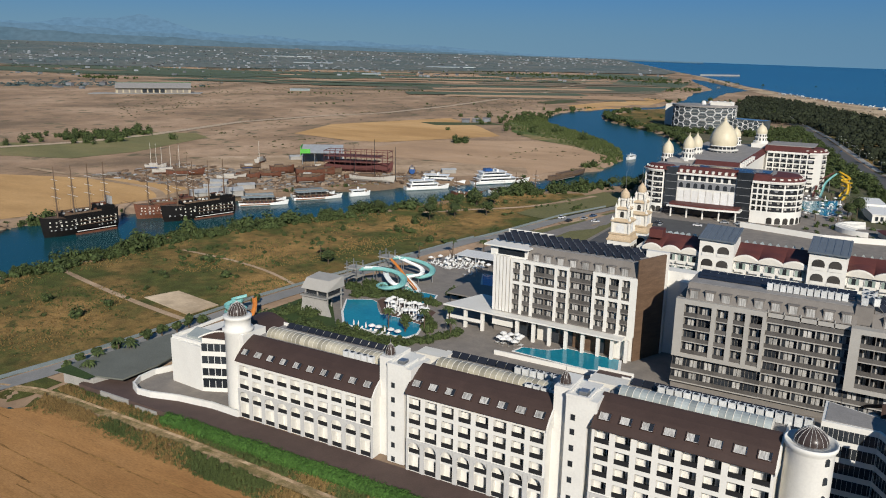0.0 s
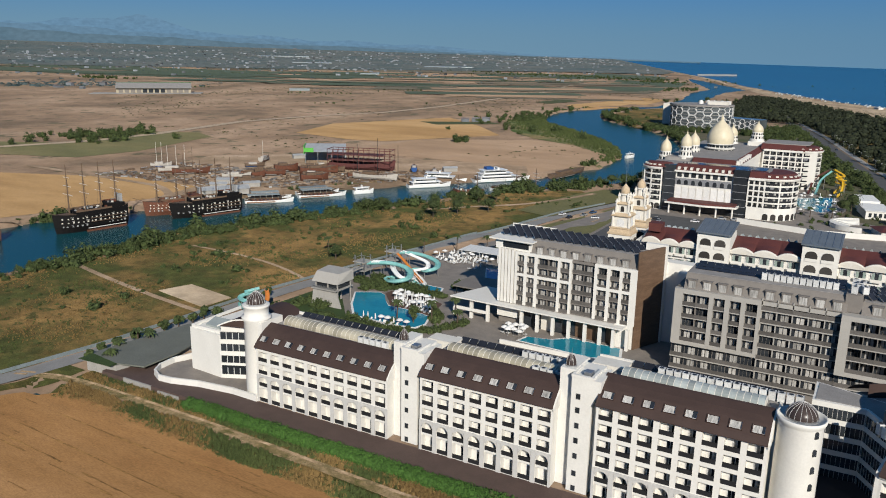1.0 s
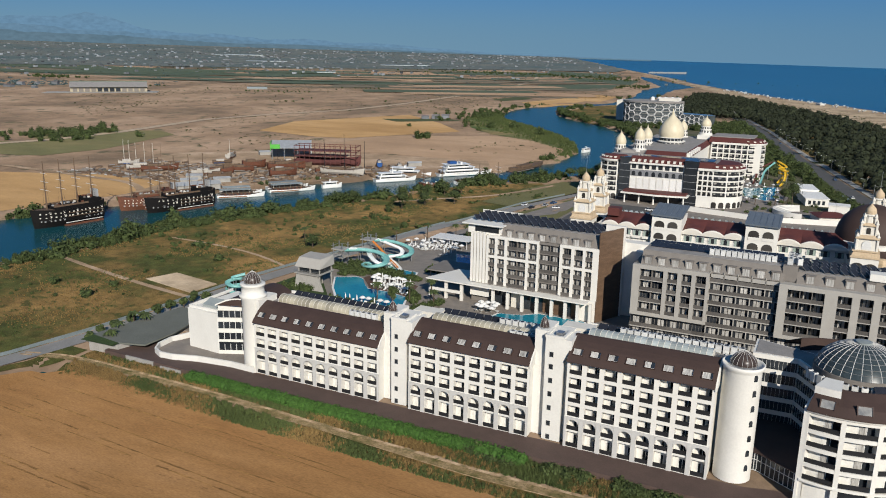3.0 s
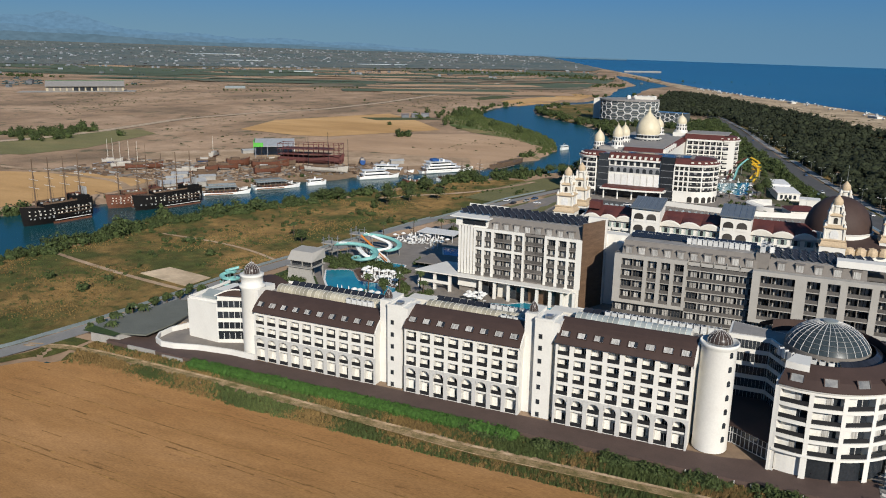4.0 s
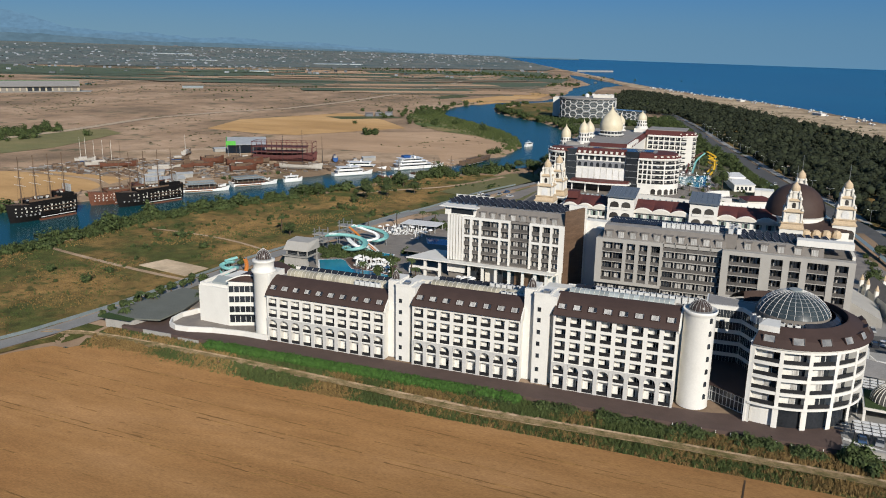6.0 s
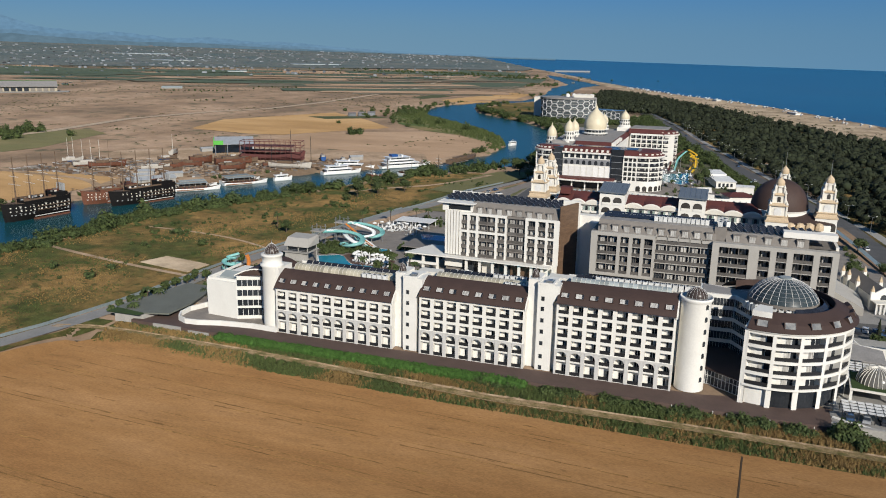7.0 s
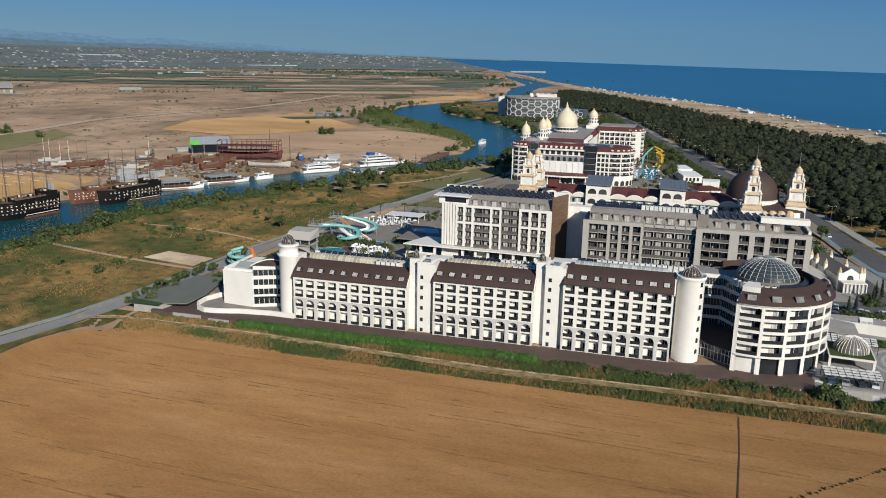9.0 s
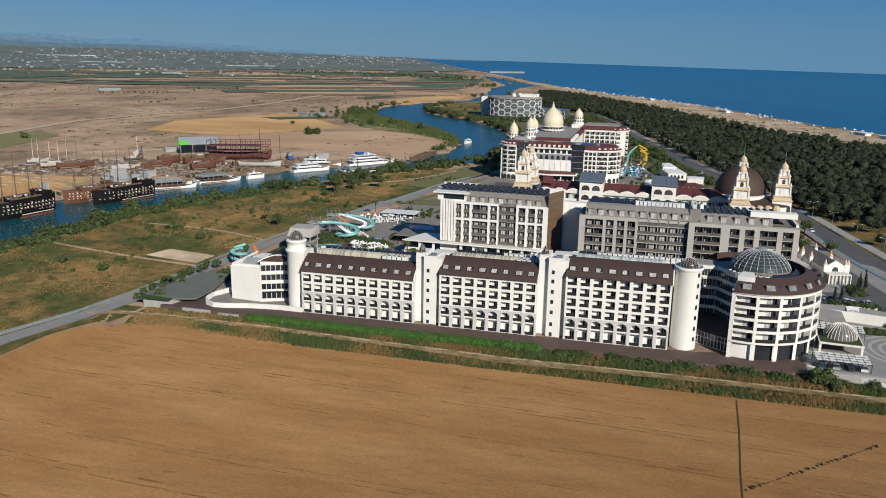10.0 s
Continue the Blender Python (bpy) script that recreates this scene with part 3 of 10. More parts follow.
# beach, roads and tracks
beach = [(x - 6, y) for x, y in COAST[1:12]]
inner = [(x - w, y) for (x, y), w in zip(COAST[1:12], (250, 160, 158, 155, 160, 170, 160, 110, 70, 45, 30))]
sheet("beach", inner + beach[::-1], SAND, "pale sandy beach along the sea", "beach", 0.3, 40)
ribbon("highway", HIGHWAY, 13, ASPHALT, "wide grey asphalt coast road", "road", 0.25)
ribbon("footway", [(x + 11, y) for x, y in HIGHWAY], 5, CONCRETE, "pale promenade beside the coast road", "pavement", 0.3)
ribbon("lane", LANE, 6.5, LANEGREY, "narrow grey asphalt lane past the scrub", "road", 0.25)
GRASSTRACK = land_mat("grassy_track_dirt", ((0.068, 0.0612, 0.0218), (0.136, 0.101, 0.051), (0.204, 0.15, 0.0884)), 0.3, 1.4, (0.0612, 0.0578, 0.0204), 0.6, 0.58, 4.0, 0.6, 0.3)
ribbon("dirt_track", [(-186, 102), (-170, 107.5), (-121, 107), (-90, 105.5), (-51, 104), (-6, 105), (44, 105), (120, 104)], 2.9, GRASSTRACK, "grassy dirt track along the wheat field", "track", 0.24, 3)
rt = [(-186, 102), (-170, 107.5), (-121, 107), (-90, 105.5), (-51, 104), (-6, 105), (44, 105), (120, 104)]
RUT = land_mat("worn_rut_dirt", ((0.112, 0.0893, 0.0449), (0.239, 0.168, 0.105), (0.328, 0.246, 0.163)), 0.28, 1.2, (0.0749, 0.0727, 0.03), 0.5, 0.60, 4.0, 0.5, 0.2, mottle=0.2)
for o in (-0.8, 0.8):
    ribbon("wheel_rut", [(x, y + o) for x, y in rt], 0.85, RUT, "pale bare wheel rut of the dirt track", "track", 0.27, 3)
ribbon("plain_track", [(-640, 360), (-615, 442), (-618, 522), (-650, 671), (-637, 784), (-602, 891), (-603, 1050), (-631, 1328), (-659, 1588), (-784, 2127), (-900, 2500)], 11, TRACK, "pale dirt road across the plain", "track", 0.35)
ribbon("plain_track", [(-1409, 1300), (-1344, 1498), (-1294, 1650), (-1110, 1687), (-889, 1811), (-772, 2082)], 17, TRACK, "pale dirt road across the plain", "track", 0.5)
ribbon("river_path", [(-209, 346), (-196, 363), (-171, 388), (-156, 424), (-150, 445)], 3.5, DIRT, "sandy path towards the river bank", "track", 0.3)
sheet("meadow", [(-168, 372), (-146, 366), (-133, 412), (-124, 440), (-132, 470), (-150, 462), (-160, 430)], MEADOW, "mown yellow-green meadow by the river", "grassland", 0.25, 12)
ribbon("bank_track", [(-520, 325), (-380, 318), (-350, 300), (-330, 262), (-362, 205), (-420, 150)], 5, DIRT, "dirt track along the river bank", "track", 0.3)
ribbon("scrub_path", [(-182.6, 161.3), (-207, 164.6), (-236, 170), (-268, 177.5)], 2.2, DIRT, "worn dirt path through the scrub", "track", 0.25)
ribbon("scrub_path", [(-178, 208), (-197, 217), (-222, 222), (-251, 222.5)], 1.6, DIRT, "worn dirt path through the scrub", "track", 0.25)
sheet("dry_lawn", [(-150, 306), (-114, 306), (-113, 410), (-124, 412), (-134, 372)], MEADOW, "dry lawn between the lane and the car park", "lawn", 0.35, 12)
solo("slab", Shape().prism([(-211.6, 170), (-186, 165.2), (-185, 177.3), (-207.8, 181.2)], -1.6, -1.0), SAND, "bare pale sandy slab in the grass", "slab", kind="structure")

# hills, with the haze over them put into their emission
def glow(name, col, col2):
    """A far slope that glows: the light of the hazy air before it is put into its emission."""
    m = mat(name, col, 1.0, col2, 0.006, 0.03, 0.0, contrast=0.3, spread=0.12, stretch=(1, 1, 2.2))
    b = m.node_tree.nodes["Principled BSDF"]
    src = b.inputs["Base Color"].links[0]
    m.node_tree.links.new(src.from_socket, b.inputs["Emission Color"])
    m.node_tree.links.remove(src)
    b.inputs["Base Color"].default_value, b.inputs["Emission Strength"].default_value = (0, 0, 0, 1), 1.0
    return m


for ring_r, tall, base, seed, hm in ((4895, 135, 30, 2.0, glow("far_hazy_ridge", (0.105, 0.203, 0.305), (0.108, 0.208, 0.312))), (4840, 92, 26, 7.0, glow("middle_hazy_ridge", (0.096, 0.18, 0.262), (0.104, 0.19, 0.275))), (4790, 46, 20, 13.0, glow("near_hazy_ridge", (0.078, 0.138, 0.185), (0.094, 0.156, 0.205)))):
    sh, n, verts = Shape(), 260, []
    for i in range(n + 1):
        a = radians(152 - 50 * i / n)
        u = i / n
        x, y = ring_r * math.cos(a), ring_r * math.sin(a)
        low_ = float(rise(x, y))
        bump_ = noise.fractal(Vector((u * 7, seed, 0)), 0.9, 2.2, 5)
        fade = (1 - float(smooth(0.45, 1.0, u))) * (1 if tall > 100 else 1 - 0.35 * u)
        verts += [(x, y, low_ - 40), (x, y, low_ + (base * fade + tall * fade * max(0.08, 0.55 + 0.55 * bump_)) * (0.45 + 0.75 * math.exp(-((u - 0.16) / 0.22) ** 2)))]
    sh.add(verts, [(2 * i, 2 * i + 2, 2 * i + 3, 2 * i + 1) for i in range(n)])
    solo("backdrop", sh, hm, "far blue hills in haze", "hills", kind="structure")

# ---- front hotel: three balcony blocks, towers, round end ----
BAY = 3.65
F = 119.6           # the front wall's plane
hotel = thing("hotel_building", "long white hotel with brown roof and rows of balconies", "hotel", pose(0, F, 0))


def balcony_set(w, h, deep):
    """Shared meshes of a balcony: door frame, pane, curtain and railing, with the floor's left front corner at the origin."""
    fr, pa, cu, ra = Shape(), Shape(), Shape(), Shape()
    x0, x1, top = w * 0.44, w * 0.97, h - 0.15
    for a, b in ((x0, x0 + 0.09), ((x0 + x1) / 2 - 0.05, (x0 + x1) / 2 + 0.05), (x1 - 0.09, x1)):
        fr.box(a, deep - 0.10, 0.05, b, deep - 0.01, top)
    fr.box(x0, deep - 0.10, top - 0.1, x1, deep - 0.01, top)
    pa.box(x0, deep - 0.06, 0.05, x1, deep - 0.02, top)
    k = 9
    cu.add([(x0 + 0.12 + (x1 - x0) * 0.45 * i / k, deep - 0.075 - 0.02 * (i % 2), z) for i in range(k + 1) for z in (0.1, top - 0.12)],
           [(2 * i, 2 * i + 2, 2 * i + 3, 2 * i + 1) for i in range(k)])
    ra.extrude([(0.06, 0.0), (0.06, 0.82), (0.02, 0.84), (0.02, 0.92), (0.14, 0.92), (0.14, 0.84), (0.10, 0.82), (0.10, 0.0)][::-1], 0.0, w)
    return fr.mesh("balcony_door", FRAME), pa.mesh("pane", GLASS), cu.mesh("curtain", CURTAIN), ra.mesh("railing", BLACK)


def arch_plate(x0, x1, z0, z1, y0, y1, rise_h):
    """The wall over an arched opening from x0 to x1, springing at z0, up to z1."""
    s = Shape()
    k = 10
    verts = []
    for i in range(k + 1):
        u = -1 + 2 * i / k
        x, z = (x0 + x1) / 2 + u * (x1 - x0) / 2, z0 + rise_h * math.sqrt(max(0, 1 - u * u))
        verts += [(x, y0, z), (x, y0, z1), (x, y1, z), (x, y1, z1)]
    faces = []
    for i in range(k):
        a, b = 4 * i, 4 * i + 4
        faces += [(a, b, b + 1, a + 1), (a + 2, a + 3, b + 3, b + 2), (a, a + 2, b + 2, b), (a + 1, b + 1, b + 3, a + 3)]
    return s.add(verts, faces)


OPEN_W, DEEP = 2.62, 1.7
RISE_ROOF, RUN_ROOF = 4.55, 5.6
rb = random.Random(8)


def block(x0, bays, rows, eave, vault, deck_z):
    """One balcony block: a tall ground floor, even floors over it, a curved mansard with roof windows."""
    x1 = x0 + bays * BAY
    floors = [0.12] + [3.95 + 3.12 * r for r in range(rows - 1)]
    hgt = 2.32
    pier = (BAY - OPEN_W) / 2
    wall, lower = Shape(), Shape()
    base2 = floors[2] - 0.25
    for b in range(bays + 1):
        a = x0 + b * BAY
        wall.box(a - (pier if b else 0), 0, 0, a + (pier if b < bays else 0), DEEP, eave)
        lower.box(a - (pier - 0.05 if b else 0), -0.22, 0, a + (pier - 0.05 if b < bays else 0), -0.003, base2)
    for b in range(bays):
        a = x0 + b * BAY + pier
        for r in range(rows):
            z = floors[r]
            wall.box(a, 0, 0 if r == 0 else z - (0.45 if r == 1 else 0.8) + 0.003, a + OPEN_W, DEEP, z)
        wall.box(a, 0, floors[-1] + hgt, a + OPEN_W, DEEP, eave)
        ar = arch_plate(a, a + OPEN_W, base2 - 1.55, base2, -0.20, -0.004, 1.05)
        lower.add(ar.v, ar.f)
    lower.box(x0, -0.26, base2 - 0.25, x1, -0.005, base2 + 0.05)
    wall.box(x0, DEEP, 0, x1, 16.0, eave - 0.05)                 # the body behind the balconies
    wall.box(x0 - 0.02, -0.35, eave, x1 + 0.02, 0.6, eave + 0.22)  # eaves band
    part("facade", wall, WHITE, hotel)
    part("arcade_trim", lower, STONE, hotel, "pale grey stone arcade over two floors")
    # the mansard and the gable walls that close it
    prof = [(-0.75, eave + 0.23), (-0.75, eave + 0.38), (-0.1, eave + 1.15), (0.8, eave + 2.0), (2.0, eave + 2.95), (3.4, eave + 3.75), (RUN_ROOF - 0.6, eave + RISE_ROOF - 0.12), (RUN_ROOF, eave + RISE_ROOF), (RUN_ROOF, eave + 0.23)]
    part("roof", Shape().extrude(prof[::-1], x0, x1), ROOF, hotel, "dark brown mansard roof")
    gab = [(-0.35, eave - 0.3), (-0.35, eave + 0.45), (0.65, eave + 1.7), (2.0, eave + 2.8), (3.4, eave + 3.6), (RUN_ROOF - 0.6, eave + RISE_ROOF - 0.3), (RUN_ROOF + 0.4, eave + RISE_ROOF - 0.15), (RUN_ROOF + 0.41, deck_z + 0.3), (15.9, deck_z + 0.3), (15.9, eave - 0.3)]
    part("gable", Shape().extrude(gab[::-1], x1 + 0.003, x1 + 0.32), WHITE, hotel)
    flat = Shape().box(x0, RUN_ROOF + 0.01, eave - 0.04, x1, 16.0, deck_z)
    part("flat_roof", flat, ROOFGREY, hotel)
    par = Shape().box(x0, 15.7, deck_z + 0.003, x1, 16.02, deck_z + 0.7)
    part("parapet", par, WHITE, hotel)
    door, pane, curt, rail = balcony_set(OPEN_W, hgt, DEEP)
    for b in range(bays):
        a = x0 + b * BAY + pier
        for r in range(rows):
            m = pose(a, 0, floors[r])
            d = piece("balcony_door", door, hotel, m)
            piece("pane", pane, d)
            if rb.random() < 0.85:
                piece("curtain", curt, d, pose(0 if rb.random() < 0.6 else OPEN_W * 0.15, 0, 0))
            piece("railing", rail, hotel, m)
        # roof window, tilted with the slope
    wbox, wpane, wframe = Shape(), Shape(), Shape()
    wbox.box(-1.12, -0.12, -0.1, -0.95, 1.5, 1.42).box(0.95, -0.12, -0.1, 1.12, 1.5, 1.42).box(-1.12, -0.12, 1.42, 1.12, 1.5, 1.54).box(-0.95, -0.1, -0.1, 0.95, 0.1, 0.0)
    wpane.box(-0.95, 0.02, 0.0, 0.95, 0.06, 1.42)
    for a in (-0.95, 0.89):
        wframe.box(a, -0.02, 0.0, a + 0.06, 0.018, 1.42)
    wframe.box(-0.95, -0.02, 0.0, 0.95, 0.018, 0.08)
    box_m, pane_m, frame_m = wbox.mesh("roof_window", ROOF), wpane.mesh("pane", GLASS), wframe.mesh("frame", FRAME)
    blind = [Shape().box(-0.88, 0.0, 0.06, w_, 0.018, 1.38).mesh("curtain", CURTAIN) for w_ in (0.2, 0.5, 0.75)]
    for b in range(bays):
        m = pose(x0 + (b + 0.52) * BAY, 0.42, eave + 1.62, -51, 0, 0) @ pose(0, -0.17, 0)
        w = piece("roof_window", box_m, hotel, m)
        piece("pane", pane_m, w)
        piece("frame", frame_m, w)
        piece("curtain", rb.choice(blind), w)
    # barrel-vaulted skylight on the flat roof, with ribs
    zv, y0, y1 = deck_z, 7.6, 11.4
    n = int((x1 - x0 - 4) / 1.2)
    arc = [(y0 + (y1 - y0) * (0.5 - 0.5 * math.cos(math.pi * i / 8)), zv + 0.5 + 1.25 * math.sin(math.pi * i / 8)) for i in range(9)]
    arc = [(y0, zv)] + arc + [(y1, zv)]
    light = part("skylight", Shape().box(x0 + 2, y0 - 0.15, zv + 0.004, x0 + 2 + n * 1.2, y1 + 0.15, zv + 0.12), ALU, hotel, "ribbed barrel-vaulted skylight")
    seg = Shape().extrude(arc, 0.04, 1.16).mesh("panel", vault)
    ribp = [(y, z + 0.07) for y, z in arc]
    rib = Shape().extrude(ribp, -0.05, 0.05).mesh("rib", CREAM)
    for i in range(n + 1):
        if i < n:
            piece("panel", seg, light, pose(x0 + 2 + i * 1.2, 0, 0.0))
        piece("rib", rib, light, pose(x0 + 2 + i * 1.2, 0, 0.0))


block(-120.0, 10, 4, 13.35, VAULT, 17.0)
block(-75.5, 8, 5, 16.25, VAULT, 19.2)
block(-38.2, 8, 6, 18.95, VAULTG, 21.8)


def lantern(cx, cy, z, r, h, parent):
    """A small ribbed glass dome on a ring."""
    prof = [(r * (1 - (i / 8) ** 2.4), z + 0.2 + h * i / 8) for i in range(9)]
    d = part("glass_dome", Shape().lathe(cx, cy, prof, 24), LANTERN, parent, "small dark ribbed glass dome", True)
    part("ring", Shape().lathe(cx, cy, [(r - 0.1, z), (r + 0.15, z), (r + 0.15, z + 0.25), (r - 0.1, z + 0.25)], 24), ALU, d)
    ribs = Shape().tube([(rr + 0.02 if rr > 0.05 else 0, 0, zz - z) for rr, zz in prof], 0.018 + 0.008 * r, 4).mesh("rib", STONE)
    n = 8 if r < 1.5 else 16
    for i in range(n):
        piece("rib", ribs, d, pose(cx, cy, z, 0, 0, i * 360 / n))
    part("finial", Shape().tube([(cx, cy, z + h), (cx, cy, z + h + 1.2)], 0.08, 5, 0.02), ALU, d)


def stair_tower(x0, x1, top, y0):
    """A white stair tower between two blocks with small windows and a slim back slab."""
    tw = part("stair_tower", Shape().box(x0 + 2.9, y0, 0, x1 - 1.2, 9.0, top), WHITE, hotel, "plain white stair tower")
    part("recess_wall", Shape().box(x1 - 1.197, y0 + 1.5, 0, x1 - 0.003, 9.0, top - 0.5), WHITE, hotel)
    part("back_slab", Shape().box(x0, y0 + 1.6, 0, x0 + 2.897, 9.5, top + 0.7), WHITE, hotel)
    s = Shape().add([(x1 - 1.2, y0 + 0.02, top - 5.0), (x1 - 1.2, 6.0, top - 5.0), (x1 + 0.4, y0 + 0.02, top - 2.0), (x1 + 0.4, 6.0, top - 2.0), (x1 + 0.4, y0 + 0.02, top - 0.003), (x1 + 0.4, 6.0, top - 0.003), (x1 - 1.2, y0 + 0.02, top - 0.003), (x1 - 1.2, 6.0, top - 0.003)],
          [(0, 2, 4, 6), (1, 7, 5, 3), (0, 1, 3, 2), (2, 3, 5, 4), (4, 5, 7, 6)])
    part("flared_top", s, WHITE, tw)
    part("coping", Shape().box(x0 + 2.8, y0 - 0.08, top + 0.004, x1 - 1.1, y0 + 0.5, top + 0.5).box(x1 - 1.6, y0 + 0.5, top + 0.004, x1 - 1.1, 6.0, top + 0.5).box(x0 + 2.8, y0 + 0.5, top + 0.004, x0 + 3.2, 6.0, top + 0.5), WHITE, tw)
    win = Shape().box(-0.42, -0.03, 0, 0.42, 0.2, 1.1).mesh("window", GLASS)
    fr = Shape().box(-0.5, -0.05, -0.08, 0.5, -0.01, 0.0).box(-0.5, -0.05, 1.1, 0.5, -0.01, 1.18).box(-0.5, -0.05, 0, -0.42, -0.01, 1.1).box(0.42, -0.05, 0, 0.5, -0.01, 1.1).mesh("frame", STONE)
    for z in (0.2, 3.3, 6.9, 10.05, 13.1, 16.2, 18.95):
        if z < top - 4.0:
            w = piece("window", win, tw, pose((x0 + x1) / 2 + 0.25, y0, z))
            piece("frame", fr, w)
    lantern(x0 + 1.4, y0 + 3.4, top + 0.7, 1.0, 2.3, hotel)
    part("roof_cabin", Shape().box(x0 + 0.2, 11.0, 0, x1 - 0.2, 15.5, top - 2.6).box(x1 - 5.0, 11.4, top - 2.597, x1 + 1.8, 15.3, top - 0.8), CREAM, hotel, "white roof cabin beside the stair tower")
    part("vent_box", Shape().box(x1 - 3.4, y0 + 1.2, top + 0.01, x1 - 1.9, y0 + 2.8, top + 0.9), ALU, hotel)


stair_tower(-83.5, -75.5, 20.8, 0.9)
stair_tower(-46.3, -38.2, 23.2, 0.9)

# round tower at the end of the long front
TX, TY, TR = -4.9, 4.4, 3.55
tow = part("round_tower", Shape().lathe(TX, TY, [(TR, 0), (TR, 22.4), (TR + 0.12, 22.7), (TR + 0.35, 23.1), (TR + 0.4, 23.7), (TR + 0.15, 23.75), (TR + 0.1, 23.4), (0, 23.4)], 48), WHITE, hotel, "tall white round stair tower", True)
lantern(TX, TY, 23.4, 2.5, 2.7, hotel)
tw_win = Shape().prism([(-0.38, -0.12), (0.38, -0.12), (0.38, 0.12), (-0.38, 0.12)], 0, 0.9)
tw_win.v = [(x, y, z) for x, y, z in tw_win.v]
ap = arch_plate(-0.38, 0.38, 0.9, 0.9, -0.12, 0.12, 0.38)
tw_win.add(ap.v, ap.f)
tw_mesh = tw_win.mesh("window", GLASS)
for i in range(7):
    a = radians(-42)
    piece("window", tw_mesh, tow, pose(TX + TR * math.cos(a), TY + TR * math.sin(a), 2.6 + i * 3.1, 0, 0, 48))

# left wing: round lantern tower, glazed curved wing
LX, LY = -123.4, 4.2
part("lantern_tower", Shape().lathe(LX, LY, [(3.0, 0), (3.0, 18.2), (3.5, 18.9), (3.5, 19.4), (2.9, 19.5), (2.9, 21.6), (3.2, 21.8), (3.2, 22.3), (2.6, 22.35), (0, 22.35)], 40), WHITE, hotel, "round white tower under a glass dome", True)
lantern(LX, LY, 22.35, 2.1, 3.0, hotel)
part("tower_block", Shape().box(LX + 0.5, 2.2, 0, -119.99, 9.5, 18.6), WHITE, hotel)
wing = part("wing", Shape().prism([(-148, 6.0), (-137, 5.2), (-131, 8.0), (-126, 9.0), (-124, 24), (-146, 24)], 0, 11.3).prism([(-137.2, 6.0), (-131, 8.4), (-126, 9.4), (-124, 24), (-137.2, 24)], 11.303, 13.8), WHITE, hotel, "white end wing with curved glazed front")
for i in range(4):
    z = 1.2 + 3.1 * i
    b = part("window_band", Shape().prism([(-136.6, 5.1), (-131, 7.85), (-126.2, 8.85), (-126.2, 9.2), (-131, 8.3), (-136.6, 5.6)], z, z + (2.3 if i == 0 else 1.8)), GLASS, wing)
    for k in range(9):
        u = k / 8
        px, py = (-136.6 + 5.6 * u * 2, 5.1 + 2.75 * u * 2) if u < 0.5 else (-131 + 4.8 * (u * 2 - 1), 7.85 + 1.0 * (u * 2 - 1))
        part("mullion", Shape().box(px - 0.07, py - 0.08, z, px + 0.07, py + 0.1, z + 1.8), FRAME, b)
vr = [(-137.4 + 12.2 * i / 12, 13.82 + 2.1 * math.sin(math.pi * i / 12)) for i in range(13)]
vs = [(x, 5.2 + max(0, min(1, (x + 137.2) / 11)) * 3.8, z) for x, z in vr] + [(x, 23.8, z) for x, z in vr]
part("vaulted_roof", Shape().add(vs, [(i, i + 1, i + 14, i + 13) for i in range(12)] + [tuple(range(12, -1, -1)), tuple(range(13, 26))]), ROOF, hotel, "brown vaulted roof over the glazed wing")
part("roof_edge", Shape().add([(x, y - 0.12, z + 0.12) for x, y, z in vs[:13]] + [(x, y - 0.12, z - 0.25) for x, y, z in vs[:13]], [(i + 13, i + 14, i + 1, i) for i in range(12)]), WHITE, hotel)
part("wing_parapet", Shape().box(-147.6, 6.2, 11.304, -137.5, 6.5, 12.1).box(-147.6, 6.5, 11.304, -147.3, 23.8, 12.1), WHITE, hotel)
part("roof_skylight", Shape().add([(-145, 8.6, 11.9), (-139, 8.4, 11.9), (-139, 11.9, 13.0), (-145, 11.9, 13.0), (-139, 11.9, 11.304), (-145, 11.9, 11.304), (-145, 8.6, 11.304), (-139, 8.4, 11.304)], [(0, 1, 2, 3), (7, 4, 2, 1), (0, 3, 5, 6), (3, 2, 4, 5), (6, 7, 1, 0)]), VAULTG, hotel)

# terrace in front, retaining walls and the curved forecourt wall
terr = Shape().prism([(-166, -7.5), (-1, -7.6), (27, -6.8), (27, 3.5), (8, 3.2), (-2, 0.6), (-120, -0.3), (-122, 0.5), (-136, 2.0), (-150, -3.0), (-156, 2), (-158, 9), (-163, 14), (-170, 10)], -3.5, -0.02)
solo("terrace", terr, DECK, "brown paved terrace along the hotel", "terrace", pose(0, F, 0), kind="structure")
wl = Shape()
pts = [(-120, -0.4), (-128, -0.2), (-138, -1.5), (-145, -3.6), (-149, -3.9), (-152.5, -2.2), (-154.5, 1.2), (-154.8, 6), (-153, 11), (-149, 16)]
for (ax, ay), (bx, by) in zip(pts, pts[1:]):
    d = Vector((bx - ax, by - ay)).normalized()
    nn = Vector((-d.y, d.x)) * 0.25
    wl.prism([(ax - nn.x, ay - nn.y), (bx - nn.x, by - nn.y), (bx + nn.x, by + nn.y), (ax + nn.x, ay + nn.y)], -0.1, 1.5)
solo("forecourt_wall", wl, WHITE, "low curved white forecourt wall", "wall", pose(0, F, 0), kind="structure")
solo("forecourt", Shape().prism([(-120, -0.2), (-128, 0.0), (-138, -1.3), (-145, -3.4), (-149, -3.7), (-152.3, -2.0), (-154.3, 1.2), (-154.6, 6), (-149, 16), (-120, 18)][::-1], -0.4, 0.06), PAVING, "pale paved forecourt behind the wall", "paving", pose(0, F, 0), kind="structure")

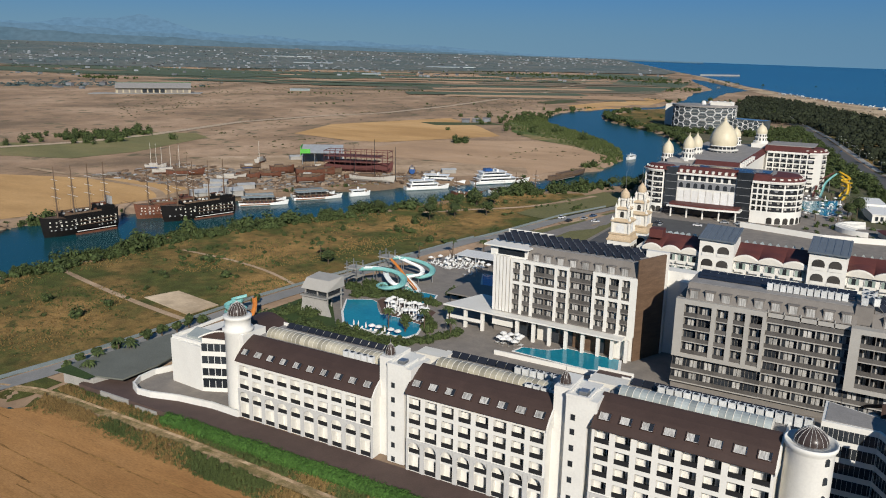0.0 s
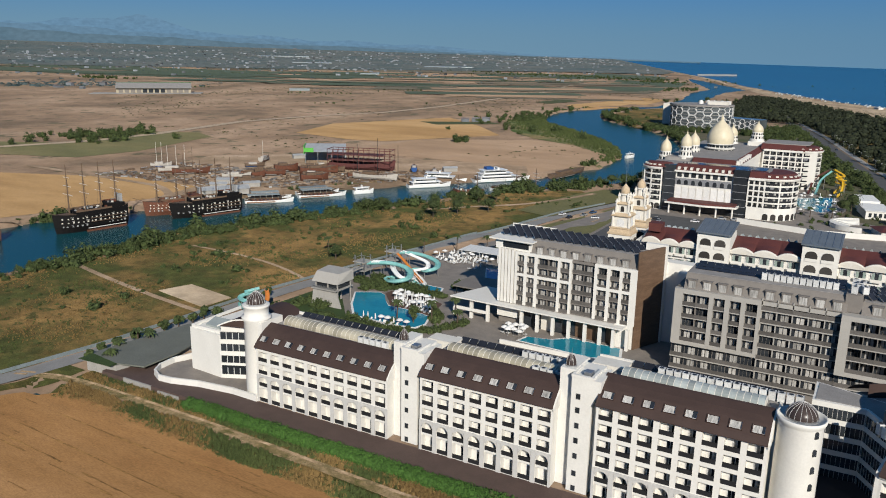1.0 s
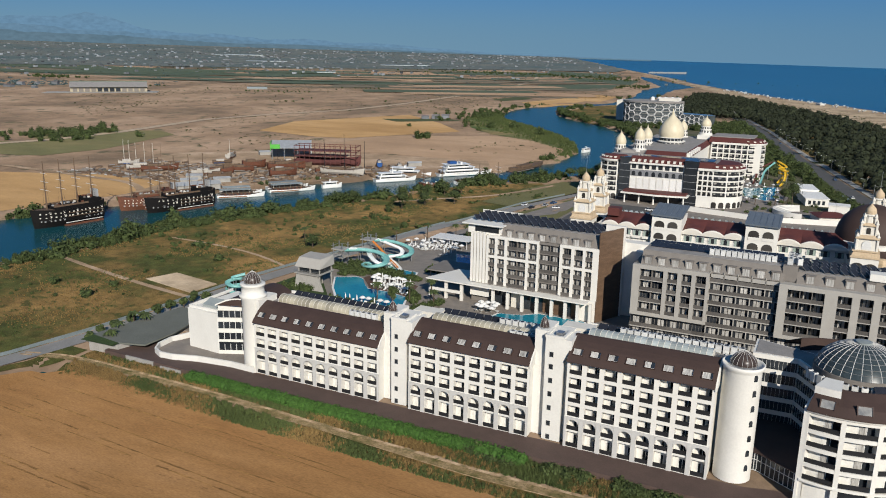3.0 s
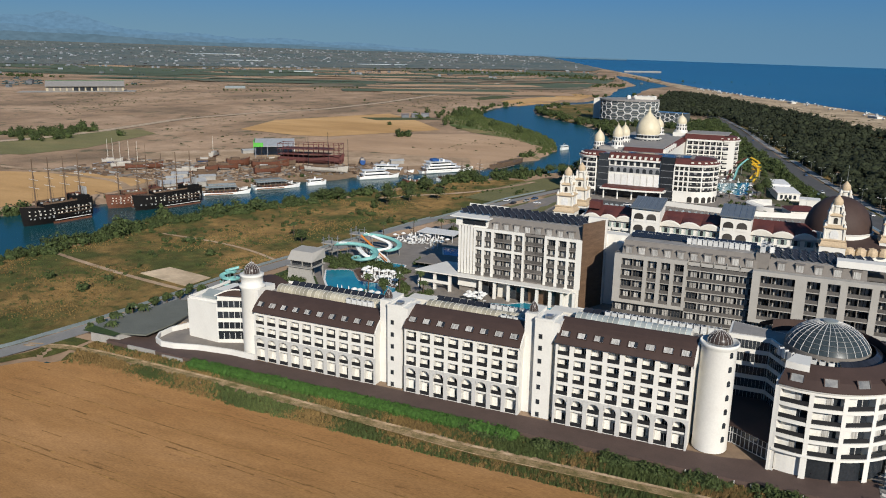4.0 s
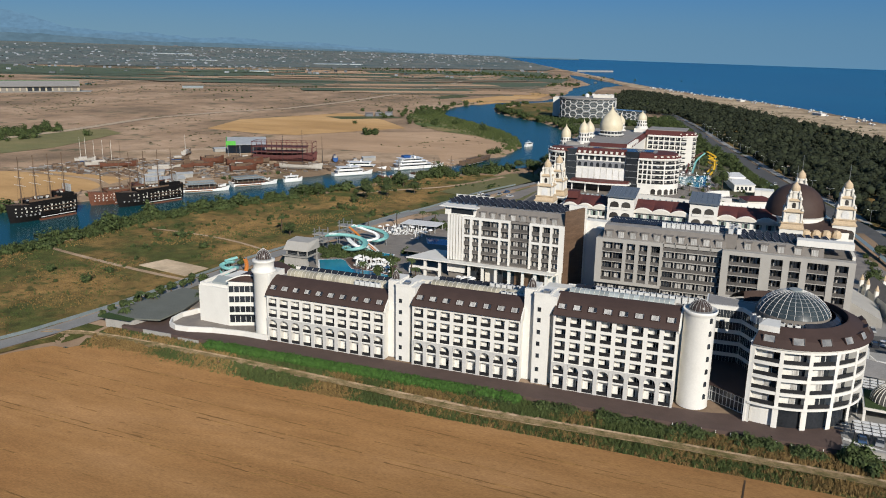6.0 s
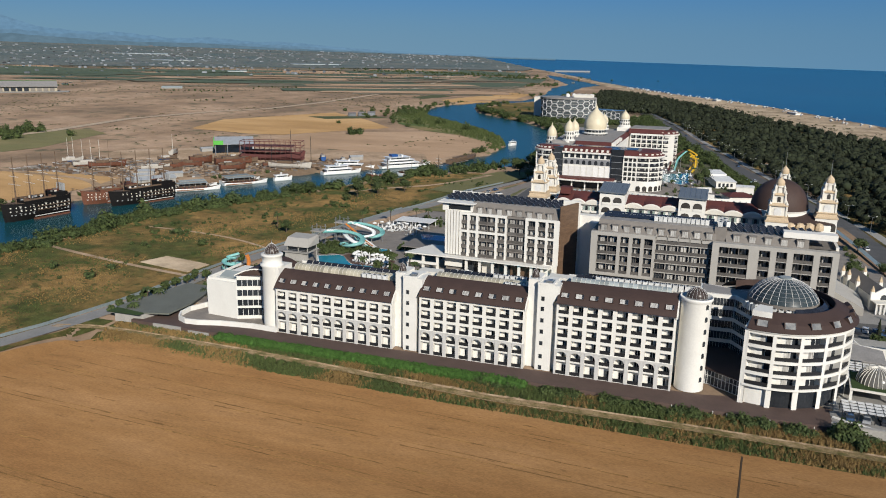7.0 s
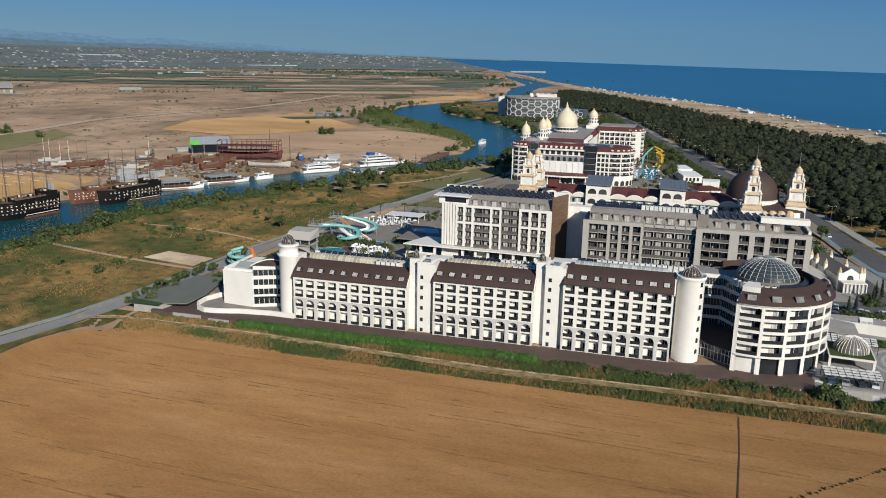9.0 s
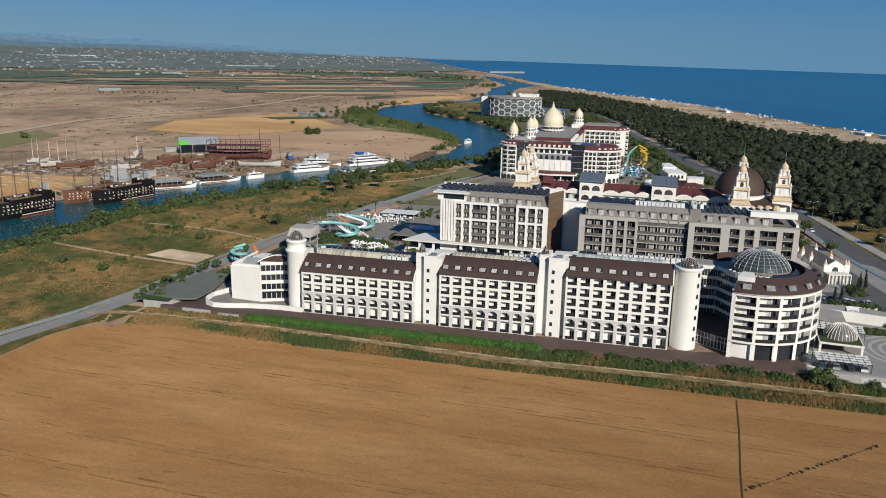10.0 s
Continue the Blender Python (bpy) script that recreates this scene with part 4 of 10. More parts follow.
# round end building
RX, RY, RR = 13.0, 17.4, 19.0
rnd = thing("round_hotel", "curved white hotel wing with balconies and glass dome", "hotel", pose(RX, F + RY, 0))
A0, A1, NB = -108.0, 21.0, 7
ROWS_R, E_R = 4, 19.0
fh = 3.35
zb = E_R - ROWS_R * fh - 0.4
w = Shape()
wallin = Shape()
w.lathe(0, 0, [(RR - 1.8, zb - 0.6), (RR, zb - 0.6), (RR + 0.25, zb - 0.5), (RR + 0.25, zb - 0.1), (RR, zb)], 60, A0, A1)
for r in range(1, ROWS_R + 1):
    z = zb + r * fh
    w.lathe(0, 0, [(RR - 1.8, z - 0.75), (RR, z - 0.75), (RR, z), (RR - 1.8, z)], 60, A0, A1)
for i in range(NB + 1):
    a = radians(A0 + (A1 - A0) * i / NB)
    c, s_ = math.cos(a), math.sin(a)
    hw = 0.42
    pr = Shape().prism([((RR - 1.8) * c + hw * s_, (RR - 1.8) * s_ - hw * c), ((RR + 0.04) * c + hw * s_, (RR + 0.04) * s_ - hw * c), ((RR + 0.04) * c - hw * s_, (RR + 0.04) * s_ + hw * c), ((RR - 1.8) * c - hw * s_, (RR - 1.8) * s_ + hw * c)], zb - 0.4, E_R - 0.46)
    part("upper_pier", pr, WHITE, rnd)
w.lathe(0, 0, [(RR - 1.8, E_R - 0.45), (RR + 0.3, E_R - 0.45), (RR + 0.5, E_R), (RR - 1.8, E_R)], 60, A0, A1)
part("facade", w, WHITE, rnd)
plan = [((RR - 1.79) * math.cos(radians(A0 + (128 - A0) * i / 48)), (RR - 1.79) * math.sin(radians(A0 + (128 - A0) * i / 48))) for i in range(49)] + [(-8.6, 13.0), (-8.6, 5.2), (-3.0, -2.9)]
part("core_wall", Shape().prism(plan, 0, E_R + 0.4), WHITE, rnd)
part("roof", Shape().lathe(0, 0, [(RR + 0.7, E_R + 0.003), (RR + 0.7, E_R + 0.2), (RR - 0.9, E_R + 1.5), (RR - 4.6, E_R + 3.3), (RR - 4.9, E_R + 3.3), (RR - 4.9, E_R + 0.6)], 60, A0, 128), ROOF, rnd, "dark brown ring roof")
part("flat_roof", Shape().prism([(x * 0.985, y * 0.985) for x, y in plan], E_R + 0.403, E_R + 0.5), ROOFGREY, rnd)
bw = 2 * RR * math.sin(radians((A1 - A0) / NB / 2)) - 0.84
door, pane, curt, rail = balcony_set(bw, fh - 0.75, 1.6)
wbox = Shape().box(-1.12, -0.12, -0.1, -0.95, 1.5, 1.42).box(0.95, -0.12, -0.1, 1.12, 1.5, 1.42).box(-1.12, -0.12, 1.42, 1.12, 1.5, 1.54).mesh("roof_window", ROOF)
wpane = Shape().box(-0.95, 0.02, 0.0, 0.95, 0.06, 1.42).mesh("pane", SKYPANE)
part("roof_block", Shape().lathe(0, 0, [(RR - 8.0, E_R + 0.6), (RR - 2.6, E_R + 0.6), (RR - 2.6, E_R + 3.7), (RR - 8.0, E_R + 3.7), (RR - 8.0, E_R + 0.6)], 4, A0 - 0.5, A0 + 15), WHITE, rnd)
ec, es = math.cos(radians(A0 - 0.2)), math.sin(radians(A0 - 0.2))
part("end_wall", Shape().prism([((RR + 0.06) * ec, (RR + 0.06) * es), (-2.98, -2.9), (-3.5, -2.9), ((RR + 0.06) * ec - 0.5, (RR + 0.06) * es + 0.1)][::-1], 0, E_R + 0.45), WHITE, rnd)
for i in range(NB):
    am = A0 + (A1 - A0) * (i + 0.5) / NB
    base = pose(0, 0, 0, 0, 0, am + 90)
    for r in range(ROWS_R):
        m = base @ pose(-bw / 2, -RR * math.cos(radians((A1 - A0) / NB / 2)) + 0.02, zb + r * fh)
        d = piece("balcony_door", door, rnd, m)
        piece("pane", pane, d)
        if rb.random() < 0.8:
            piece("curtain", curt, d)
        piece("railing", rail, rnd, m)
    wv = piece("roof_window", wbox, rnd, base @ pose(0, -RR + 0.12, E_R + 0.93, -30, 0, 0) @ Matrix.Diagonal((1.2, 1, 1.05, 1)))
    piece("pane", wpane, wv)
    # ground floor: pier and glazing
    part("ground_glazing", Shape().lathe(0, 0, [(RR - 1.1, 0), (RR - 1.1, zb - 0.6)], 4, A0 + (A1 - A0) * (i + 0.08) / NB, A0 + (A1 - A0) * (i + 0.92) / NB), GLASS if 0 < i else WHITE, rnd)
    part("pier", Shape().lathe(0, 0, [(RR - 1.2, 0), (RR - 0.2, 0), (RR - 0.2, zb - 0.6), (RR - 1.2, zb - 0.6)], 2, A0 + (A1 - A0) * (i - 0.1) / NB, A0 + (A1 - A0) * (i + 0.1) / NB), WHITE, rnd)
# glass dome
GD, GZ = 8.25, 21.9
DX, DY = 2.4, 0.8
prof = [(GD * math.sin(radians(66 * (1 - i / 8) + 4)) / math.sin(radians(70)), GZ + 5.0 * (math.cos(radians(66 * (1 - i / 8) + 4)) - math.cos(radians(70))) / (math.cos(radians(4)) - math.cos(radians(70)))) for i in range(9)]
gd = part("glass_dome", Shape().lathe(DX, DY, prof + [(0, prof[-1][1])], 48), DOMEGLASS, rnd, "large dark glass dome with pale ribs", True)
rib = Shape().tube([(rr + 0.03, 0, zz) for rr, zz in prof], 0.07, 4).mesh("rib", STONE)
for i in range(28):
    piece("rib", rib, gd, pose(DX, DY, 0, 0, 0, i * 360 / 28))
for q in (1, 2, 3, 4, 5, 6):
    rr, zz = prof[q]
    part("hoop", Shape().lathe(DX, DY, [(rr, zz - 0.05), (rr + 0.07, zz - 0.05), (rr + 0.07, zz + 0.05), (rr, zz + 0.05)], 48), ALU, gd)
part("cap", Shape().lathe(DX, DY, [(1.5, prof[-1][1] - 0.2), (1.5, prof[-1][1] + 0.25), (0, prof[-1][1] + 0.45)], 24), VAULTG, gd)
part("drum", Shape().lathe(DX, DY, [(GD + 0.1, E_R + 0.5), (GD + 0.1, GZ - 0.1), (GD - 0.3, GZ)], 48), TAUPE, rnd, "dark drum under the glass dome")
unit = Shape().box(-0.55, -0.5, 0, 0.55, 0.4, 1.9).mesh("cooling_unit", ACUNIT)
fan = Shape().lathe(0, -0.05, [(0.36, 1.9), (0.36, 2.02), (0, 2.02)], 12).mesh("fan", BLACK)
for i in range(9):
    u_ = piece("cooling_unit", unit, rnd, pose(DX, DY, 0, 0, 0, -62 + i * 9.5) @ pose(0, -GD - 1.6, E_R + 0.5))
    piece("fan", fan, u_)
shade = Shape().add([(-1.5, -2.2, 0.2), (1.5, -2.2, 0.2), (1.2, 0.5, 1.7), (-1.2, 0.5, 1.7), (-1.5, -2.2, 0.1), (1.5, -2.2, 0.1), (1.2, 0.5, 1.6), (-1.2, 0.5, 1.6)], [(0, 1, 2, 3), (7, 6, 5, 4), (0, 4, 5, 1), (1, 5, 6, 2), (2, 6, 7, 3), (3, 7, 4, 0)]).mesh("solar_panel", SOLAR)
for i in range(16):
    piece("solar_panel", shade, rnd, pose(DX * 0.6, DY * 0.6, 0, 0, 0, 24 + i * 11) @ pose(0, -GD - 2.4, E_R + 1.3))

# glazed link between round tower and round wing
lk = thing("glazed_link", "white link wing with dark window bands", "building", pose(0, F, 0))
lpts = [(-4.5, 22.4), (4.4, 22.6), (10.0, 13.6), (13, 26), (-4.5, 32)]
part("wall", Shape().prism(lpts, 0, 19.6), WHITE, lk)
part("flat_roof", Shape().prism([(-4.0, 23.0), (4.7, 23.2), (9.9, 14.8), (12.4, 25.6), (-4.0, 31.4)], 19.603, 19.7), ROOFGREY, lk)
for i in range(6):
    z = 0.6 if i == 0 else 4.4 + (i - 1) * 3.05
    h = 3.2 if i == 0 else 2.0
    for (ax, ay), (bx, by) in zip(lpts[:2], lpts[1:3]):
        d = Vector((bx - ax, by - ay))
        L = d.length
        m = pose(ax, ay, z, 0, 0, math.degrees(math.atan2(d.y, d.x)))
        g = piece("window_band", Shape().box(0.15, -0.06, 0, L - 0.1, 0.02, h).mesh("window_band", GLASS), lk, m)
        for k in range(int(L / 0.8)):
            piece("mullion", Shape().box(0.4 + k * 0.8, -0.10, 0, 0.46 + k * 0.8, -0.062, h).mesh("mullion", FRAME if i == 0 else STONE), g)
part("canopy_roof", Shape().prism([(-3.4, 8.0), (-0.6, 7.6), (8.4, 1.6), (10.0, 13.5), (4.4, 22.5), (-4.4, 22.3)], 4.0, [4.25, 4.25, 4.25, 5.0, 5.0, 5.0]), ROOF, lk, "brown canopy roof over the entrance")
for (ax, ay), (bx, by) in (((-3.2, 8.6), (-0.6, 8.2)), ((-0.6, 8.2), (8.2, 2.2))):
    d = Vector((bx - ax, by - ay))
    m = pose(ax, ay, 0.0, 0, 0, math.degrees(math.atan2(d.y, d.x)))
    g = piece("entrance_glazing", Shape().box(0, 0, 0, d.length, 0.12, 3.99).mesh("entrance_glazing", GLASS), lk, m)
    for k in range(int(d.length / 1.05) + 1):
        piece("mullion", Shape().box(k * 1.05 - 0.07, -0.06, 0, k * 1.05 + 0.07, -0.003, 3.99).mesh("mullion", FRAME), g)
    for z in (0.02, 2.35, 3.75):
        piece("transom", Shape().box(0, -0.09, z, d.length, -0.062, z + 0.14).mesh("transom", FRAME), g)

# ---- the two slab hotels behind, with deep balconies ----
def unit_set(w, h, deep, rail_mat):
    """Balcony infill for the slab hotels: pane, two curtains, frame and railing."""
    pa, cu, fr, ra = Shape(), Shape(), Shape(), Shape()
    pa.box(0.05, deep - 0.08, 0.05, w - 0.05, deep - 0.02, h - 0.35)
    k = 8
    for a in (0.24, 0.52):
        cu.add([(w * a + w * 0.22 * i / k, deep - 0.10 - 0.03 * (i % 2), z) for i in range(k + 1) for z in (0.1, h - 0.45)], [(2 * i, 2 * i + 2, 2 * i + 3, 2 * i + 1) for i in range(k)])
    for a in (0.0, 0.25, 0.5, 0.75, 0.97):
        fr.box(w * a, deep - 0.16, 0.0, w * a + 0.06, deep - 0.085, h - 0.3)
    ra.box(0.0, 0.10, 0.0, w, 0.16, 0.95)
    ra.box(0.0, 0.07, 0.95, w, 0.19, 1.02)
    return pa.mesh("pane", GLASS), cu.mesh("curtain", CURTAIN), fr.mesh("window_frame", TAUPE), ra.mesh("railing", rail_mat)


UNITS = {}


def bays_of(parent, x, z, w, h, y, deep, rail_mat):
    """One balcony between its piers and floors."""
    key = (round(w, 2), round(h, 2), round(deep, 2), rail_mat.name)
    if key not in UNITS:
        UNITS[key] = unit_set(w, h, deep, rail_mat)
    pa, cu, fr, ra = UNITS[key]
    win = piece("window", fr, parent, pose(x, y, z))
    piece("pane", pa, win)
    if rb.random() < 0.9:
        piece("curtain", cu, win)
    piece("railing", ra, parent, pose(x, y, z))


RAILB = mat("smoked_glass_railing", (0.12, 0.11, 0.10), 0.3, (0.09, 0.082, 0.075), 0.5, 3.0, 0.02, tint=0.2)
# pale hotel
PX, PY = -97.0, 200.7
pale = thing("pale_hotel", "white slab hotel with framed balconies and solar roof", "hotel", pose(PX, PY, 0, 0, 0, -2.2))
W_P, Z0, ZT = 43.2, 6.9, 23.2
fhp = (ZT - 0.9 - Z0) / 5
body = Shape().box(0.0, 1.5, 0.0, W_P - 0.3, 16.0, ZT)
part("body", body, TAUPE, pale)
frm = Shape()
openings = [(6.4, 8.6, 1), (9.6, 12.0, 1), (13.0, 19.4, 2), (20.3, 23.1, 1), (23.8, 30.6, 2), (31.6, 34.4, 1), (35.4, 38.1, 1), (39.0, 41.2, 1)]
edge = [(5.6, 6.4), (8.6, 9.6), (12.0, 13.0), (19.4, 20.3), (23.1, 23.7), (30.7, 31.6), (34.4, 35.4), (38.1, 39.0), (41.2, W_P)]
for a, b in edge:
    frm.box(a, 0, Z0, b, 2.0, ZT)
for a, b, n in openings:
    inner = a == 23.8
    y0 = 0.7 if inner else 0.0
    if not inner:
        frm.box(a, 0, ZT - 0.9, b, 2.0, ZT)
        frm.box(a, 0, Z0 + 3 * fhp - 0.35, b, 2.0, Z0 + 3 * fhp + 0.55)
    for r in range(5):
        z = Z0 + r * fhp
        part("floor_slab", Shape().box(a, y0 + 0.05, z - 0.15, b, 1.49, z + 0.15), TAUPE, pale)
        for k in range(n):
            w = (b - a) / n
            bays_of(pale, a + k * w, z + 0.15, w, fhp - 0.3, y0, 1.5 - y0, RAILB)
            if k:
                part("partition", Shape().box(a + k * w - 0.08, y0 + 0.3, z + 0.153, a + k * w + 0.08, 1.49, z + fhp - 0.153), TAUPE, pale)
part("facade_frame", frm, WHITE, pale, "white framed front")
part("panel", Shape().box(23.7, 0.5, ZT - 0.9, 30.7, 2.0, ZT - 0.2), TAUPE, pale)
for i in range(5):
    part("fin", Shape().box(0.05 + i * 1.1, -0.1, Z0, 0.87 + i * 1.1, 1.6, ZT + 0.4), WHITE, pale)
part("fin_back", Shape().box(0.0, 1.6, Z0, 5.6, 2.0, ZT), TAUPE, pale)
# attic, sloping back, with dormers
att = Shape().extrude([(0.9, ZT), (2.6, ZT + 3.6), (15.5, ZT + 3.6), (15.5, ZT)], 10.0, W_P - 0.4)
part("attic", att, TAUPE, pale)
dm = Shape().box(-1.1, -0.2, 0, 1.1, 1.6, 2.3).box(-1.25, -0.35, 2.3, 1.25, 1.7, 2.45).mesh("dormer", TAUPE)
dp = Shape().box(-0.85, -0.26, 0.25, 0.85, -0.205, 2.1).mesh("pane", CURTAIN)
for i in range(8):
    d = piece("dormer", dm, pale, pose(13.2 + i * 3.72, 1.2, ZT - 0.2))
    piece("pane", dp, d)
part("penthouse", Shape().box(-1.5, 1.0, ZT + 0.003, 10.4, 14.0, ZT + 3.0).box(-3.0, -0.6, ZT + 3.003, 11.4, 15.0, ZT + 3.4), WHITE, pale, "white penthouse under a thin roof slab")
part("penthouse_window", Shape().box(1.0, 0.93, ZT + 0.6, 9.5, 0.99, ZT + 2.4), GLASS, pale)
part("roof_wall", Shape().box(-3.0, 15.0, ZT + 3.4, 12, 15.4, ZT + 5.0), WHITE, pale)
part("roof_deck", Shape().box(10.6, 2.8, ZT + 3.603, W_P - 0.6, 15.4, ZT + 3.7), ROOFGREY, pale)
pan = Shape().box(-1.0, -0.05, 0, 1.0, 0.05, 2.1).mesh("solar_panel", SOLAR)
pfr = Shape().box(-1.06, -0.09, -0.04, -1.0, 0.09, 2.16).box(1.0, -0.09, -0.04, 1.06, 0.09, 2.16).mesh("frame", ALU)
for r in range(3):
    for i in range(17):
        p = piece("solar_panel", pan, pale, pose(0.5 + i * 2.55, 4.6 + r * 4.0, ZT + 3.9, -58, 0, 50))
        piece("frame", pfr, p)
part("side_panel", Shape().prism([(W_P - 0.3, 0.3), (W_P + 0.02, 0.02), (W_P + 4.2, 10.4), (W_P + 3.6, 10.5)], 0, ZT + 5.2), WOODPANEL, pale, "brown stone-veneer end wall")
part("side_pier", Shape().box(W_P - 1.5, 10.51, 0, W_P + 4.6, 12.0, ZT + 5.6), WHITE, pale)
part("link_wall", Shape().box(W_P + 0.1, 12.0, 0, W_P + 14.0, 16.0, ZT + 0.5), WHITE, pale, "plain pale link wall")
part("link_block", Shape().box(W_P + 9, 8, ZT - 4, W_P + 14.5, 11.99, ZT - 1), WHITE, pale)
# canopy and the open ground floors
cano = Shape().box(-2.0, -3.2, 6.2, W_P - 2.2, 2.0, 6.6).prism([(-15, -3.2), (-2, -3.2), (-2, 12), (-10, 12)], 6.2, 6.6)
part("canopy", cano, WHITE, pale, "thin white canopy slab")
part("lounge_wall", Shape().box(0, 0.3, 2.2, 7.0, 1.8, 6.19).box(-14, -2.8, 2.6, -2, -2.5, 3.6), WHITE, pale)
cols = Shape().box(-0.45, -0.45, 0, 0.45, 0.45, 6.2).mesh("column", WHITE)
for x in (-14, -8, -2.2, 9.3, 14.5, 19.5, 24.5, 29.5, 34.0, 38.0, 42.0):
    piece("column", cols, pale, pose(x, -1.6, 0))
part("lobby_glazing", Shape().box(7.0, 1.4, 0, W_P - 0.5, 1.9, 6.7), GLASS, pale)
for a, b, m in ((25.5, 33.5, WOODPANEL), (14.5, 18, CREAM), (35, 39, WOODPANEL)):
    part("lobby_panel", Shape().box(a, 1.2, 0, b, 1.39, 5.6), m, pale)
part("corner_wall", Shape().box(W_P - 5.5, 0.0, 0, W_P - 0.31, 2.2, Z0 - 0.01), WHITE, pale)

# grey hotel
GX, GY = -40.9, 187.0
grey = thing("grey_hotel", "long grey slab hotel with balconies and roof plant", "hotel", pose(GX, GY, 0))
G0, GT, fhg = 8.9, 23.6, 3.35
GD = 1.7
part("body", Shape().box(0, GD, 0, 73.6, 17, GT), TAUPE, grey)
spec = [(0.0, 20.7, 0.0, [(2.1, 8.5, 2), (9.6, 12.3, 1), (13.5, 16.1, 1), (17.2, 19.9, 1)]),
        (38.2, 74.4, -1.2, [(40.3, 49.0, 3), (52.0, 55.2, 1), (57.0, 60.0, 1), (61.8, 67.4, 2), (69.2, 72.6, 1)])]
for a, b, y0, ops in spec:
    prev, fr1 = a, Shape()
    for o in ops:
        fr1.box(prev, y0, G0, o[0], 2.4, GT)
        fr1.box(o[0], y0, G0, o[1], 2.4, G0 + 0.9)
        fr1.box(o[0], y0, GT - 1.2, o[1], 2.4, GT)
        prev = o[1]
        for r in range(4):
            z = G0 + 0.9 + r * 3.15
            part("floor_slab", Shape().box(o[0], y0 + 0.15, z - 0.12, o[1], GD - 0.01, z + 0.12), GREYCLAD, grey)
            for k in range(o[2]):
                w = (o[1] - o[0]) / o[2]
                bays_of(grey, o[0] + k * w, z + 0.12, w, 2.9, y0 + 0.1, GD - 0.1 - y0, RAILB)
                if k:
                    part("partition", Shape().box(o[0] + k * w - 0.1, y0 + 0.5, z + 0.123, o[0] + k * w + 0.1, GD - 0.01, z + 3.02), TAUPE, grey)
    fr1.box(prev, y0, G0, b, 2.4, GT)
    part("facade_frame", fr1, GREYCLAD, grey, "pale grey framed front")
for r in range(7):
    z = 2.2 + r * 3.15
    if z < GT - 1.5:
        part("floor_slab", Shape().box(20.75, 0.6, z - 0.18, 38.3, GD - 0.01, z + 0.12), GREYCLAD, grey)
        for k in range(5):
            bays_of(grey, 20.8 + k * 3.5, z + 0.12, 3.5, 2.9, 0.5, GD - 0.5, RAILB)
            part("partition", Shape().box(20.8 + k * 3.5 - 0.12, 0.7, z + 0.123, 20.8 + k * 3.5 + 0.12, GD - 0.01, z + 2.96), GREYCLAD, grey)
    if r < 2:
        for a, b in ((0.0, 20.7), (38.4, 74)):
            n = int((b - a) / 3.4)
            part("floor_slab", Shape().box(a, 0.45, z - 0.18, b, GD - 0.01, z + 0.12), GREYCLAD, grey)
            for k in range(n):
                w = (b - a) / n
                bays_of(grey, a + k * w, z + 0.12, w, 2.9, 0.4, GD - 0.4, RAILB)
part("parapet", Shape().box(20.7, 0.7, GT - 1.2, 38.4, 2.4, GT - 0.2), GREYCLAD, grey)
att = Shape().extrude([(0.9, GT), (2.9, GT + 3.6), (14.0, GT + 3.6), (14.0, GT)], 2.0, 39.0)
part("attic", att, TAUPE, grey)
part("attic", Shape().extrude([(1.2, GT), (2.9, GT + 2.7), (14.0, GT + 2.7), (14.0, GT)], 42.0, 66.0), TAUPE, grey)
part("roof_block", Shape().box(38.4, 2.0, GT + 0.003, 42.0, 9.0, GT + 4.2), TAUPE, grey)
for i in range(10):
    d = piece("dormer", dm, grey, pose(3.9 + i * 3.68, 1.3, GT + 0.0))
    piece("pane", dp, d)
for i in range(5):
    d = piece("dormer", dm, grey, pose(45.2 + i * 4.6, 1.6, GT + 0.05))
    piece("pane", dp, d)
part("roof_deck", Shape().box(2.2, 3.2, GT + 3.603, 38.8, 14.2, GT + 3.72), ROOFGREY, grey)
part("roof_deck", Shape().box(42.2, 3.2, GT + 2.703, 73, 14.2, GT + 2.8), ROOFGREY, grey)
flatp = Shape().box(-1.0, -0.8, 0, 1.0, 0.8, 0.06).mesh("solar_panel", SOLAR)
for r in range(3):
    for i in range(17):
        piece("solar_panel", flatp, grey, pose(4.2 + i * 2.05, 8.2 + r * 1.75, GT + 4.0 + r * 0.32, 10, 0, 0))
for r in range(3):
    for i in range(11):
        p = piece("solar_panel", pan, grey, pose(44.5 + i * 2.3, 4.8 + r * 3.4, GT + 3.0, -58, 0, 50))
        piece("frame", pfr, p)
ac = Shape().box(-0.6, -0.5, 0.1, 0.6, 0.5, 1.7).box(-0.65, -0.55, 1.7, 0.65, 0.55, 1.78).box(-0.55, -0.45, 0, -0.45, 0.45, 0.1).box(0.45, -0.45, 0, 0.55, 0.45, 0.1)
acm = ac.mesh("air_conditioner", ACUNIT)
fanm = Shape().lathe(0, 0, [(0.42, 1.80), (0.36, 1.84), (0.0, 1.82)], 12).mesh("fan_guard", BLACK)


def air_unit(x, y, z, turn=0):
    o = new("air_conditioner", acm)
    o.matrix_basis = pose(x, y, z, 0, 0, turn)
    tagged(o, "boxy white rooftop air conditioner", "air conditioner", "rooftop air conditioners")
    piece("fan_guard", fanm, o)


